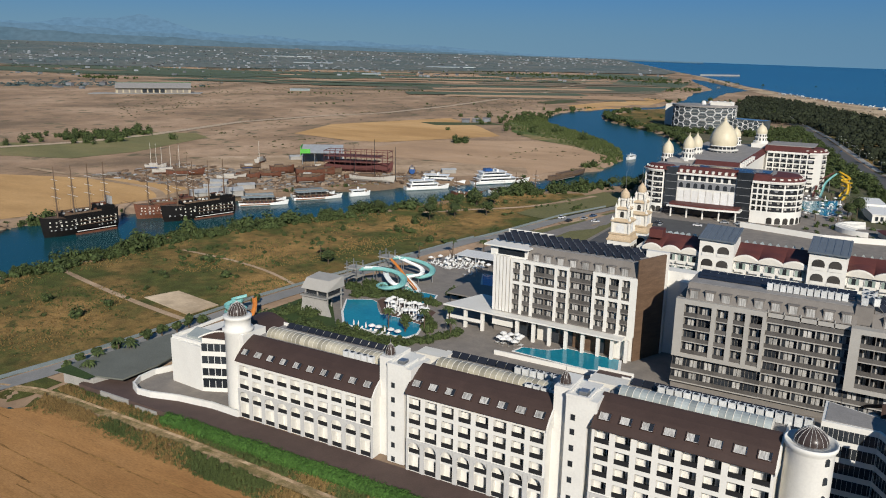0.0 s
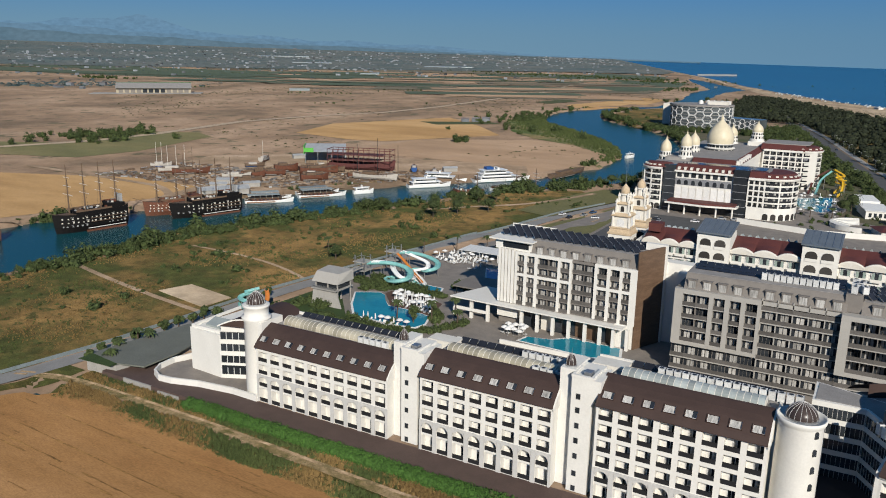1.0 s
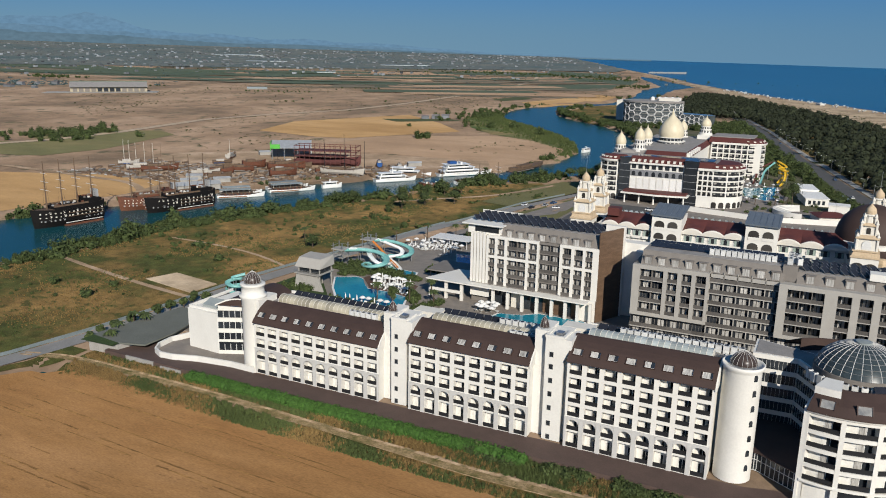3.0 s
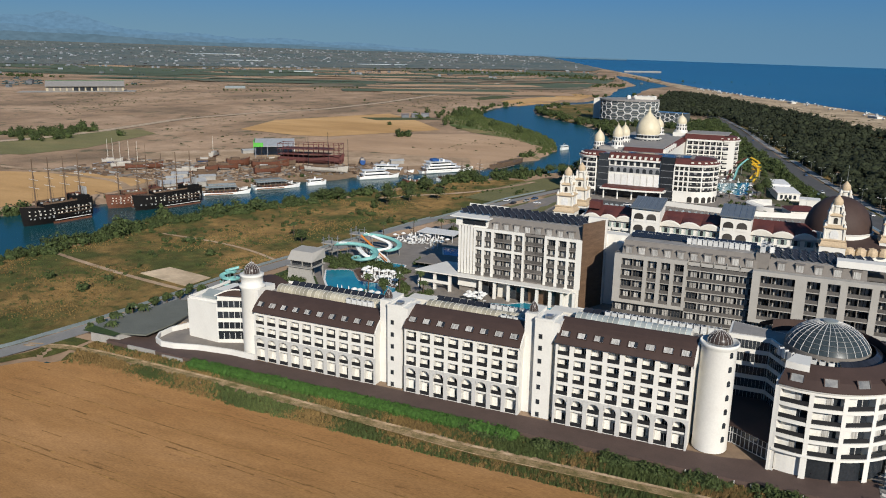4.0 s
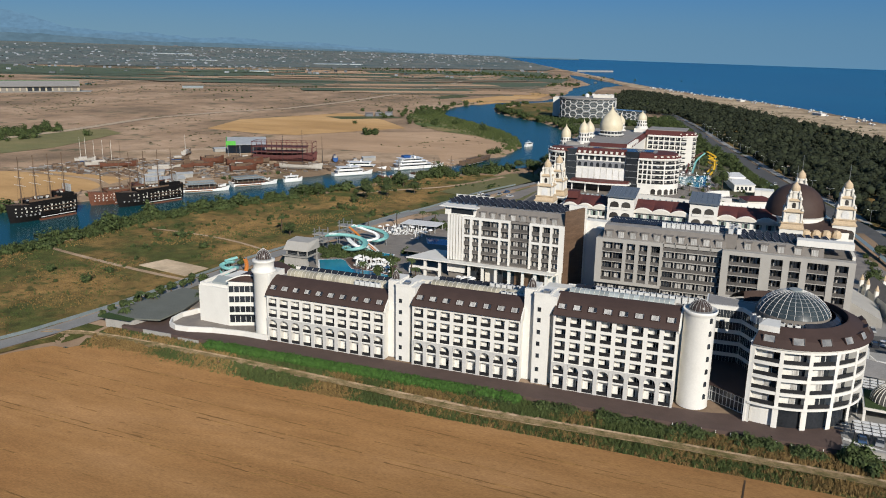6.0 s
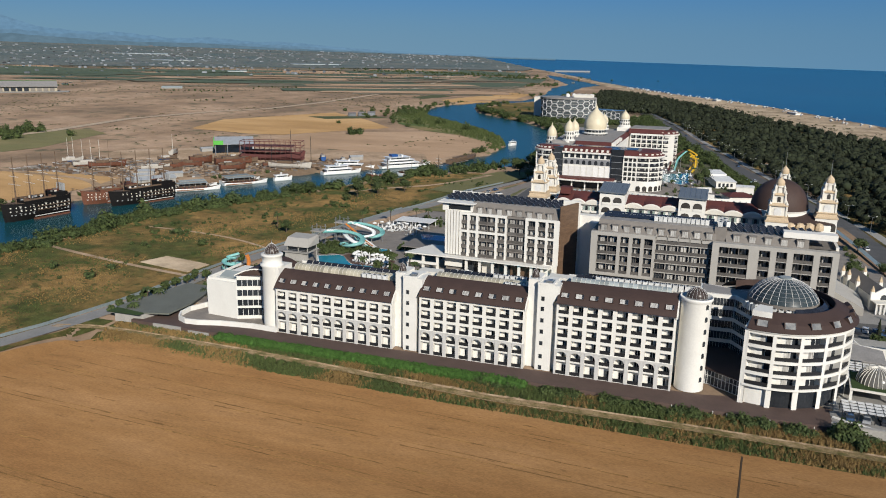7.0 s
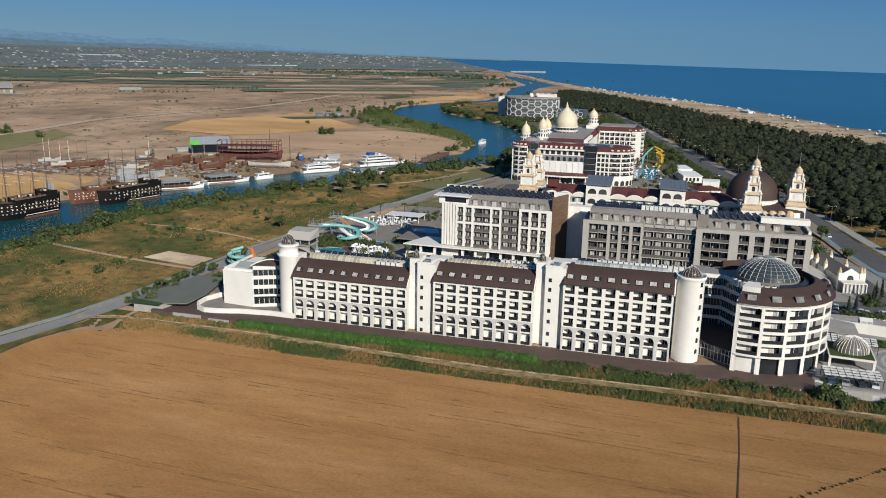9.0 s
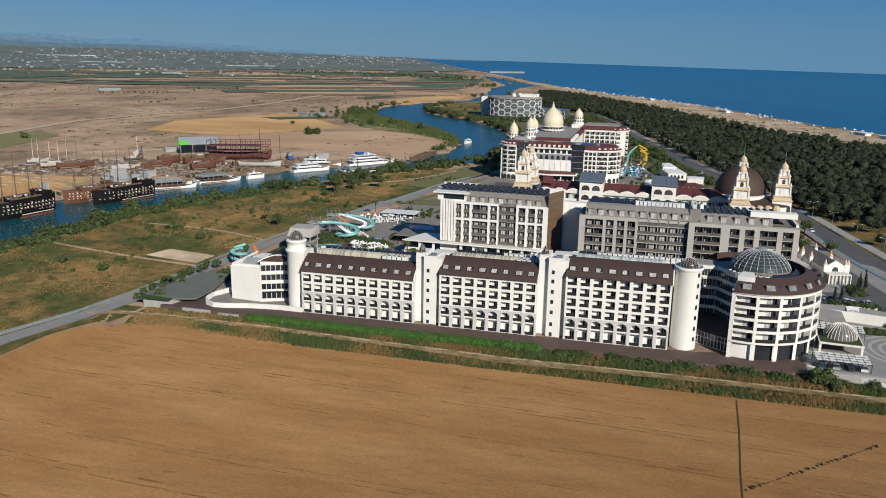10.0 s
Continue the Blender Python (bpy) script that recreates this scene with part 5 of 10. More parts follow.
for i in range(12):
    air_unit(GX + 20 + i * 1.45, GY + 6.2, GT + 3.72)
for i in range(9):
    air_unit(GX + 39.5 + rb.uniform(0, 3), GY + 3 + i * 0.9 + rb.uniform(0, 0.5), GT + 4.203 if i < 5 else GT + 4.203, rb.uniform(-20, 20))
part("white_box", Shape().box(58.5, 2.2, GT + 2.8, 73.8, 6.0, GT + 4.6), WHITE, grey)
part("end_wall", Shape().box(73.6, 2.4, 0, 74.5, 17, GT + 1.0), CREAM, grey)
# rooftop plant of the front hotel
for i in range(8):
    air_unit(-16.5 + i * 1.5, F + 12.8, 21.8)
for i in range(9):
    air_unit(-30 + i * 1.5, F + 12.8, 21.8)
for i in range(6):
    air_unit(-58 + i * 1.6, F + 13.2, 19.2)
for i in range(5):
    air_unit(-95 + i * 1.6, F + 6.9, 17.0)
for i in range(4):
    air_unit(-53 + i * 1.6, F + 6.9, 19.2)
sp = Shape().box(-0.95, -0.03, 0, 0.95, 0.03, 1.6).mesh("solar_panel", SOLAR)
for x0, n, z in ((-118, 16, 17.0), (-74, 12, 19.2), (-36, 13, 21.8)):
    arr = thing("solar_array", "row of tilted dark solar panels on the roof", "solar panels", pose(x0, F + 14.2, z), "roof solar arrays")
    for i in range(n):
        p = piece("solar_panel", sp, arr, pose(1.0 + i * 2.1, 0, 0.25, -58, 0, 0))
        piece("strut", Shape().box(-0.05, 0.6, -0.2, 0.05, 0.66, 1.1).mesh("strut", ALU), p)

# ---- resort grounds ----
solo("resort_paving", Shape().prism([(-166, 134), (-121, 136), (-3, 137), (40, 118), (60, 125), (62, 250), (45, 330), (10, 420), (-20, 520), (-45, 640), (-100, 640), (-110, 480), (-118, 420), (-136, 330), (-160, 240)], -0.6, -0.04),
     PAVING, "beige paved resort grounds", "paving", kind="structure")


BLUEPOOL = mat("deep_blue_pool_water", (0.006, 0.06, 0.19), 0.05, (0.009, 0.085, 0.23), 0.15, 1.2, 0.15, spread=0.06)


def water_pool(poly, label, water=POOL):
    """A pool: raised coping and water just below it."""
    p = thing("swimming_pool", label, "pool", group="swimming pools")
    c = Vector((sum(a for a, b in poly) / len(poly), sum(b for a, b in poly) / len(poly)))
    big = [tuple(c + (Vector(q) - c) * (1 + 0.8 / max(1, (Vector(q) - c).length))) for q in poly]
    part("coping", Shape().prism(big, -0.3, 0.10), CANVAS, p)
    part("water", Shape().prism(poly, 0.0, 0.14), water, p)
    return p


water_pool([(-151, 201.8), (-144.5, 191), (-137.5, 182.4), (-124, 181.2), (-115.6, 182.3), (-114.4, 186.5), (-116.9, 193.2), (-125, 195.6), (-133.2, 195.2), (-137.2, 199.5), (-141, 204.6), (-143.8, 206)], "curved turquoise swimming pool among sunshades")
water_pool([(-84, 189), (-62, 187.5), (-55, 190.5), (-57, 198), (-72, 198.5), (-76, 194.5), (-83, 193)], "long turquoise pool below the white hotel")
water_pool([(-138, 222.4), (-133, 216.6), (-128.6, 211), (-125.7, 214.4), (-128.3, 221.5)], "small turquoise slide pool")
water_pool([(-127, 254), (-120, 240), (-112, 230), (-107.5, 236), (-115, 254)], "deep blue pool beside the terrace", BLUEPOOL)
water_pool([(-46, 470), (-26, 452), (-22, 462), (-24, 505), (-44, 490)], "turquoise pool of the domed hotel")
solo("pool_wall", Shape().box(-88, 184.2, -0.3, -44, 184.7, 1.2), WHITE, "low white wall along the pool", "wall", kind="structure")
solo("lawn", Shape().prism([(-168, 150), (-125, 138), (-110, 138), (-112, 180), (-140, 181), (-156, 200), (-163, 215)], -0.5, 0.02), LAWN, "garden lawn with shrubs behind the hotel", "lawn", kind="structure")

can = Shape()
can.lathe(0, 0, [(0, 2.75), (0.5, 2.62), (1.1, 2.2), (1.1, 2.1), (0.5, 2.5), (0, 2.6)], 8)
can_m = can.mesh("canopy", CANVAS)
pole_m = Shape().tube([(0, 0, 0), (0, 0, 2.7)], 0.04, 5).mesh("pole", ALU)
foot_m = Shape().lathe(0, 0, [(0, 0.12), (0.3, 0.1), (0.3, 0)], 8).mesh("base", CONCRETE)
fold_m = Shape().lathe(0, 0, [(0.12, 0.9), (0.26, 1.1), (0.22, 2.0), (0.05, 2.8), (0, 2.85)], 7).mesh("canopy", CANVAS)
par0 = {}
for closed in (False, True):
    t0 = thing("parasol", "closed white canvas parasol by the pool" if closed else "open white canvas parasol by the pool", "parasol", pose(-130.5, 199 + closed, 0.02), "parasols")
    piece("canopy", fold_m if closed else can_m, t0)
    piece("pole", pole_m, t0)
    piece("base", foot_m, t0)
    par0[closed] = t0
lg = Shape().box(-0.33, 0, 0.28, 0.33, 1.35, 0.38).mesh("mattress", CANVAS)
lb = Shape().add([(-0.33, 1.35, 0.30), (0.33, 1.35, 0.30), (0.33, 1.95, 0.85), (-0.33, 1.95, 0.85), (-0.33, 1.35, 0.38), (0.33, 1.35, 0.38), (0.33, 1.9, 0.92), (-0.33, 1.9, 0.92)],
                 [(0, 3, 2, 1), (4, 5, 6, 7), (0, 1, 5, 4), (1, 2, 6, 5), (2, 3, 7, 6), (3, 0, 4, 7)]).mesh("backrest", CANVAS)
ll = Shape().box(-0.3, -0.03, 0.22, 0.3, 0.03, 0.28).box(-0.3, -0.03, 0, -0.24, 0.03, 0.22).box(0.24, -0.03, 0, 0.3, 0.03, 0.22).mesh("leg_frame", ALU)
sun0 = thing("sun_lounger", "white sun lounger on the pool deck", "sun lounger", pose(-129, 200, 0.02), "sun loungers")
piece("mattress", lg, sun0)
piece("backrest", lb, sun0)
for b in (0.1, 1.25):
    piece("leg_frame", ll, sun0, pose(0, b, 0))
rp = random.Random(21)


def scatter(corners, cols, rows, closed, loungers):
    """Rows of parasols with loungers beside them over a four-cornered deck."""
    (ax, ay), (bx, by), (cx, cy), (dx, dy) = corners
    for i in range(cols):
        for j in range(rows):
            u, v = (i + 0.5 + rp.uniform(-0.25, 0.25)) / cols, (j + 0.5 + rp.uniform(-0.25, 0.25)) / rows
            x = (ax * (1 - u) + bx * u) * (1 - v) + (dx * (1 - u) + cx * u) * v
            y = (ay * (1 - u) + by * u) * (1 - v) + (dy * (1 - u) + cy * u) * v
            if rp.random() < 0.12:
                continue
            copy_thing(par0[rp.random() < closed], pose(x, y, 0.02, 0, 0, rp.uniform(0, 90)))
            if rp.random() < loungers:
                copy_thing(sun0, pose(x + 0.9, y - 1.0, 0.02, 0, 0, rp.choice((0, 10, 180, 90))))
                copy_thing(sun0, pose(x - 0.9, y - 1.0, 0.02, 0, 0, rp.choice((0, 10, 180))))


solo("timber_deck", Shape().prism([(-133.2, 196.2), (-117, 194.4), (-119.6, 206.6), (-128, 210.2), (-141.6, 209.6), (-142, 206.5), (-136.6, 200.4)], -0.05, 0.05), mat("red_brown_decking", (0.12, 0.07, 0.05), 0.8, (0.085, 0.05, 0.036), 0.4, 4.0, 0.15, spread=0.15), "red-brown timber pool deck", "deck", kind="structure")
scatter([(-132.5, 197), (-118, 195.5), (-120.6, 205.5), (-139, 208)], 10, 5, 0.68, 0.6)
scatter([(-134, 180.2), (-116, 179.8), (-116, 180.8), (-134, 181)], 8, 1, 0.55, 0.3)
scatter([(-91, 190.5), (-84, 190), (-84, 197), (-91, 197)], 4, 3, 0.2, 0.3)
scatter([(-154, 257), (-141, 252), (-130, 262), (-141, 276)], 7, 5, 0.5, 0.9)
scatter([(-133, 243), (-128, 246), (-127, 262), (-132, 262)], 2, 4, 0.4, 0.5)
scatter([(-48, 438), (-16, 438), (-20, 506), (-46, 508)], 6, 7, 0.35, 0.25)

# grey lookout pavilion at the lane
pv = thing("pavilion", "grey angular concrete pool pavilion", "pavilion", pose(-151, 189, 0))
part("leaning_wall", Shape().add([(-5.2, -4.6, 0), (6.4, -4.6, 0), (3.6, -3.6, 5.2), (-5.2, -3.6, 5.2), (-5.2, -3.9, 0), (6.4, -3.9, 0), (3.6, -3.0, 5.2), (-5.2, -3.0, 5.2)], [(0, 1, 2, 3), (7, 6, 5, 4), (0, 3, 7, 4), (1, 5, 6, 2), (3, 2, 6, 7), (0, 4, 5, 1)]), CONCRETE, pv, "leaning pale concrete wall")
part("deck", Shape().box(-5.6, -4.4, 5.2, 4.6, 5.0, 5.5), CONCRETE, pv)
part("glazing", Shape().box(-4.6, -2.4, 5.5, 3.8, 4.4, 7.4), GLASS, pv)
part("railing", Shape().box(-5.5, -4.3, 6.4, 4.5, -4.22, 6.5).box(-5.5, -4.3, 5.95, 4.5, -4.22, 6.0), ALU, pv)
part("roof", Shape().add([(-5.8, -3.6, 7.4), (4.6, -3.6, 7.4), (4.6, 5.4, 7.4), (-5.8, 5.4, 7.4), (-5.4, -1.2, 10.4), (3.6, -1.2, 10.4), (4.4, 5.2, 10.8), (-5.4, 5.2, 10.8)],
                         [(0, 3, 2, 1), (4, 5, 6, 7), (0, 1, 5, 4), (1, 2, 6, 5), (2, 3, 7, 6), (3, 0, 4, 7)]), GREYCLAD, pv, "faceted pale grey roof block")
for x in (-4.8, 0, 3.9):
    for y in (-2.6, 4.4):
        part("post", Shape().box(x - 0.18, y - 0.18, 0, x + 0.18, y + 0.18, 7.4), CONCRETE, pv)
part("bridge", Shape().box(-8.4, 4.0, 5.0, -5.61, 25.3, 5.3).box(-8.4, 4.0, 6.2, -8.3, 25.3, 6.3).box(-5.71, 5.0, 6.2, -5.61, 25.3, 6.3).box(-7.2, 14, 0, -6.8, 14.4, 5.0), CONCRETE, pv)


def slide(name, pts, r, material, label, legs=True):
    """A water chute: an open trough along a smooth path, on steel posts."""
    t = thing(name, label, "water slide", group="water slides")
    ps = [Vector(p) for p in pts]
    line = []
    for i in range(len(ps) - 1):
        p0, p1, p2, p3 = ps[max(i - 1, 0)], ps[i], ps[i + 1], ps[min(i + 2, len(ps) - 1)]
        for k in range(6):
            u = k / 6
            line.append(0.5 * ((2 * p1) + (p2 - p0) * u + (2 * p0 - 5 * p1 + 4 * p2 - p3) * u * u + (3 * p1 - p0 - 3 * p2 + p3) * u ** 3))
    line.append(ps[-1])
    s, k = Shape(), 7
    verts = []
    for i, p in enumerate(line):
        d = (line[min(i + 1, len(line) - 1)] - line[max(i - 1, 0)]).normalized()
        u = Vector((d.y, -d.x, 0)).normalized()
        for q in range(k):
            a = math.pi * (1 + q / (k - 1))
            verts.append(p + u * r * math.cos(a) + Vector((0, 0, r * math.sin(a))))
        for q in range(k - 1, -1, -1):
            a = math.pi * (1 + q / (k - 1))
            verts.append(p + u * (r + 0.1) * math.cos(a) + Vector((0, 0, (r + 0.1) * math.sin(a))))
    m = 2 * k
    faces = [(i * m + q, i * m + (q + 1) % m, (i + 1) * m + (q + 1) % m, (i + 1) * m + q) for i in range(len(line) - 1) for q in range(m)]
    s.add(verts, faces)
    part("chute", s, material, t, smooth=True)
    if legs:
        for p in line[4::9]:
            if p.z > 1.5:
                part("post", Shape().tube([(p.x, p.y, -0.1), (p.x, p.y, p.z - r - 0.02)], 0.16, 6), ALU, t)
    return t


def helix(cx, cy, r, z0, z1, turns, a0=0.0):
    n = int(turns * 10)
    return [(cx + r * math.cos(a0 + 2 * math.pi * turns * i / n), cy + r * math.sin(a0 + 2 * math.pi * turns * i / n), z0 + (z1 - z0) * i / n) for i in range(n + 1)]


slide("water_slide", [(-156.2, 216, 6.9), (-151, 222, 6.3), (-145, 222.5, 5.7), (-140, 219.5, 4.9), (-138.2, 214.8, 4.1), (-141.5, 211.8, 3.4), (-146, 213.5, 2.8), (-147.5, 218.5, 2.2), (-143, 221, 1.6), (-137, 219, 1.2)], 1.05, TURQ, "wide turquoise looping water slide")
slide("water_slide", [(-156.2, 218, 6.9), (-152, 224.5, 5.6), (-147, 219.5, 4.6), (-142, 216.3, 3.6), (-139.5, 220.5, 2.6), (-144, 224.3, 1.9), (-138, 220.5, 1.0)], 0.85, HULLWHITE, "winding white water slide")
slide("water_slide", [(-154.8, 235, 6.9), (-151, 239, 6.3), (-145, 239.6, 5.5), (-139.5, 237.4, 4.6), (-137.3, 233.4, 3.8), (-140, 230.2, 3.0), (-145.5, 232.5, 2.3), (-147, 228, 1.7), (-140, 223.5, 1.1)], 0.95, TURQ, "wide turquoise looping water slide")
slide("water_slide", [(-154.8, 237, 6.9), (-149, 236.5, 5.8), (-143, 235.5, 4.6), (-140.5, 231.8, 3.6), (-144, 228.3, 2.6), (-139, 224.8, 1.4), (-135, 221, 0.9)], 0.75, HULLWHITE, "winding white water slide")
slide("water_slide", [(-154.8, 233.5, 6.8), (-149, 230.5, 4.6), (-143, 226.6, 2.4), (-137, 222.5, 0.8)], 0.45, ORANGE, "straight orange water slide")
st = thing("slide_tower", "steel platform tower of the water slides", "tower", pose(-158.8, 217, 0), "slide towers")
for x in (-2, 2):
    for y in (-2, 2):
        part("post", Shape().box(x - 0.15, y - 0.15, -0.1, x + 0.15, y + 0.15, 9), ALU, st)
part("platform", Shape().box(-2.6, -2.6, 6.5, 2.6, 2.6, 6.8).box(-2.6, -2.6, 3.4, 2.6, 2.6, 3.6), CONCRETE, st)
part("railing", Shape().box(-2.6, -2.6, 7.8, 2.6, -2.5, 7.9).box(-2.6, 2.5, 7.8, 2.6, 2.6, 7.9).box(-2.6, -2.5, 7.8, -2.5, 2.5, 7.9), ALU, st)
copy_thing(st, pose(-157.4, 235.5, 0))
slide("water_slide", [(-169, 174, 6.0), (-172, 171, 5)] + helix(-169.5, 169.5, 2.6, 4.8, 1.6, 1.5, 1.5) + [(-164, 166, 0.8)], 0.8, TURQ, "small turquoise spiral slide behind the wing")
slide("water_slide", [(-166, 174, 6.0), (-163, 171, 4.4), (-161, 167, 2), (-160, 164, 0.8)], 0.6, ORANGE, "small orange slide behind the wing")
bar_roof = thing("pool_bar", "dark flat-roofed pool bar on slim posts", "bar", pose(-112, 222, 0))
part("roof", Shape().box(-9, -6, 3.6, 9, 8, 4.0), TAUPE, bar_roof)
part("counter", Shape().box(-6, -2, 0, 6, 4, 1.1), DARKBOX, bar_roof)
for x in (-8, 0, 8):
    for y in (-5, 7):
        part("post", Shape().box(x - 0.12, y - 0.12, -0.06, x + 0.12, y + 0.12, 3.6), BLACK, bar_roof)
shade = thing("shade_sail_pergola", "long pale sun-shade pergola over loungers", "pergola", pose(-134, 268, 0))
part("roof", Shape().box(-10, -5, 3.2, 8, 5, 3.35), CANVAS, shade)
for x in (-9, -1, 7):
    for y in (-4.5, 4.5):
        part("post", Shape().box(x - 0.1, y - 0.1, -0.06, x + 0.1, y + 0.1, 3.2), FRAME, shade)
# flat service roofs in the yard behind the front hotel
for x, y, w, d, h in ((-98, 150, 10, 7, 5.5), (-70, 150, 9, 6, 5.5), (-52, 176, 9, 6, 4.5), (-40, 150, 8, 6, 6.0), (-80, 158, 6, 5, 4.0)):
    b = thing("service_block", "low white service block with roof parapet", "building", pose(x, y, 0), "service blocks")
    part("wall", Shape().box(-w / 2, -d / 2, -0.05, w / 2, d / 2, h), WHITE, b)
    part("roof", Shape().box(-w / 2 + 0.4, -d / 2 + 0.4, h + 0.003, w / 2 - 0.4, d / 2 - 0.4, h + 0.06), DECK, b)
    part("parapet", Shape().box(-w / 2, -d / 2, h + 0.004, w / 2, -d / 2 + 0.35, h + 0.7).box(-w / 2, d / 2 - 0.35, h + 0.004, w / 2, d / 2, h + 0.7), WHITE, b)

# dark-green flat hall at the left end of the terrace
hall = thing("garage", "low garage with a flat dark roof", "garage", pose(0, 0, 0))
part("roof", Shape().prism([(-173, 112), (-156, 117), (-156, 128), (-160, 146), (-171, 146), (-175, 118)], 1.3, 1.7), mat("green_grey_felt", (0.15, 0.155, 0.13), 0.9, (0.12, 0.124, 0.104), 0.2, 3.0, 0.1), hall)
part("green_edge", Shape().prism([(-174.5, 111.6), (-163, 112.2), (-163, 114.5), (-174.5, 116)], 1.703, 1.76), LAWN, hall)
part("wall", Shape().prism([(-172.5, 112.6), (-163, 114.0), (-158.6, 133), (-160.5, 145.6), (-170.6, 145.6), (-174.4, 118)], -1.6, 1.3), CONCRETE, hall)

# ---- Spanish-style row with red roofs ----
row = thing("villa_hotel", "white hotel row with red roofs and arched gables", "hotel", pose(0, 0, 0))
part("wall", Shape().box(-64, 232, 0, 16, 249, 24.2), WHITE, row)
PATINA = mat("pale_green_shutters", (0.30, 0.36, 0.32), 0.6, (0.22, 0.28, 0.25), 0.8, 4.0, 0.05, tint=0.15)


def scallop_roof(x0, x1):
    """A shallow red roof behind a wavy cornice of three arches."""
    n = 42
    top, cor = Shape(), Shape()
    tv, cv = [], []
    for i in range(n + 1):
        x = x0 + (x1 - x0) * i / n
        b = abs(math.sin(math.pi * 3 * i / n)) ** 0.8 * 1.25
        tv += [(x, 231.4, 24.55 + b), (x, 233.4, 25.0 + b * 0.85), (x, 236.5, 26.0 + b * 0.3), (x, 240.5, 27.5), (x, 247, 25.5), (x, 247, 24.3)]
        cv += [(x, 230.9, 23.9), (x, 230.75, 24.45 + b), (x, 230.9, 24.75 + b), (x, 231.5, 24.75 + b), (x, 231.5, 23.9)]
    top.add(tv, [(6 * i + q, 6 * i + 6 + q, 6 * i + 7 + q, 6 * i + 1 + q) for i in range(n) for q in range(5)])
    cor.add(cv, [(5 * i + q, 5 * i + 5 + q, 5 * i + 5 + (q + 1) % 5, 5 * i + (q + 1) % 5) for i in range(n) for q in range(5)])
    part("roof", top, RED, row, "red roof with a wavy arched eave")
    part("cornice", cor, CREAM, row, "wavy cream cornice")
    # small gables of the skylights behind the ridge
    for i in range(9):
        x = x0 + 1.0 + (x1 - x0 - 2.0) * i / 8
        part("skylight_gable", Shape().add([(x - 0.9, 242.5, 26.2), (x + 0.9, 242.5, 26.2), (x, 242.5, 27.6), (x - 0.9, 246.5, 25.6), (x + 0.9, 246.5, 25.6), (x, 246.5, 27.0)], [(0, 1, 2), (3, 5, 4), (0, 2, 5, 3), (1, 4, 5, 2)]), VAULTG, row)


for x0, x1 in ((-62, -45), (-35.5, -16), (-6.5, 13)):
    scallop_roof(x0, x1)
    for lev in (0, 1):
        for i in range(5):
            x = x0 + (x1 - x0) * (i + 0.5) / 5
            z = 21.0 - lev * 3.6
            wv_ = part("window", Shape().box(x - 1.25, 231.85, z, x + 1.25, 231.99, z + 2.3), GLASS, row)
            part("frame", Shape().box(x - 1.4, 231.75, z - 0.15, x - 1.25, 231.95, z + 2.45).box(x + 1.25, 231.75, z - 0.15, x + 1.4, 231.95, z + 2.45).box(x - 1.4, 231.75, z + 2.3, x + 1.4, 231.95, z + 2.5), FRAME, wv_)
            part("shutter", Shape().box(x - 1.2, 231.78, z, x - 0.5, 231.84, z + 2.2).box(x + 0.5, 231.78, z, x + 1.2, 231.84, z + 2.2), PATINA, wv_)
            part("balcony_rail", Shape().box(x - 1.5, 230.9, z - 0.2, x + 1.5, 231.0, z + 0.7), WHITE, wv_)
SLATE = mat("blue_grey_roof_panels", (0.13, 0.15, 0.17), 0.35, (0.10, 0.115, 0.13), 0.5, 3.0, 0.05)
for x0, x1 in ((-45, -35.5), (-16, -6.5)):
    t = part("corner_tower", Shape().box(x0, 229.5, 0, x1, 240, 29.2), WHITE, row, "square white tower with arched loggias")
    part("sloping_roof", Shape().add([(x0 - 0.4, 228.6, 29.5), (x1 + 0.4, 228.6, 29.3), (x1 + 0.4, 241, 31.2), (x0 - 0.4, 241, 31.4), (x0 - 0.4, 228.6, 29.9), (x1 + 0.4, 228.6, 29.7), (x1 + 0.4, 241, 31.6), (x0 - 0.4, 241, 31.8)],
                         [(0, 3, 2, 1), (4, 5, 6, 7), (0, 1, 5, 4), (1, 2, 6, 5), (2, 3, 7, 6), (3, 0, 4, 7)]), SLATE, t, "sloping blue-grey solar roof")
    for i in range(6):
        part("roof_batten", Shape().add([(x0 + i * 1.9 - 0.05, 228.7, 29.9), (x0 + i * 1.9 + 0.05, 228.7, 29.9), (x0 + i * 1.9 + 0.05, 240.9, 31.84), (x0 + i * 1.9 - 0.05, 240.9, 31.84)], [(0, 1, 2, 3)]), ALU, t)
    for r in range(3):
        for k in range(2):
            a = x0 + 0.9 + k * 4.2
            s = Shape().box(a, 229.43, 16.8 + r * 4.0, a + 3.2, 229.49, 18.6 + r * 4.0)
            kk = arch_plate(a, a + 3.2, 18.6 + r * 4.0, 18.6 + r * 4.0, 229.43, 229.49, 1.2)
            s.add(kk.v, kk.f)
            # flat dark plate on the wall, painting the shade of an open loggia
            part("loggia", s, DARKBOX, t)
            part("balustrade", Shape().box(a, 229.3, 16.8 + r * 4.0, a + 3.2, 229.42, 17.7 + r * 4.0), WHITE, t)


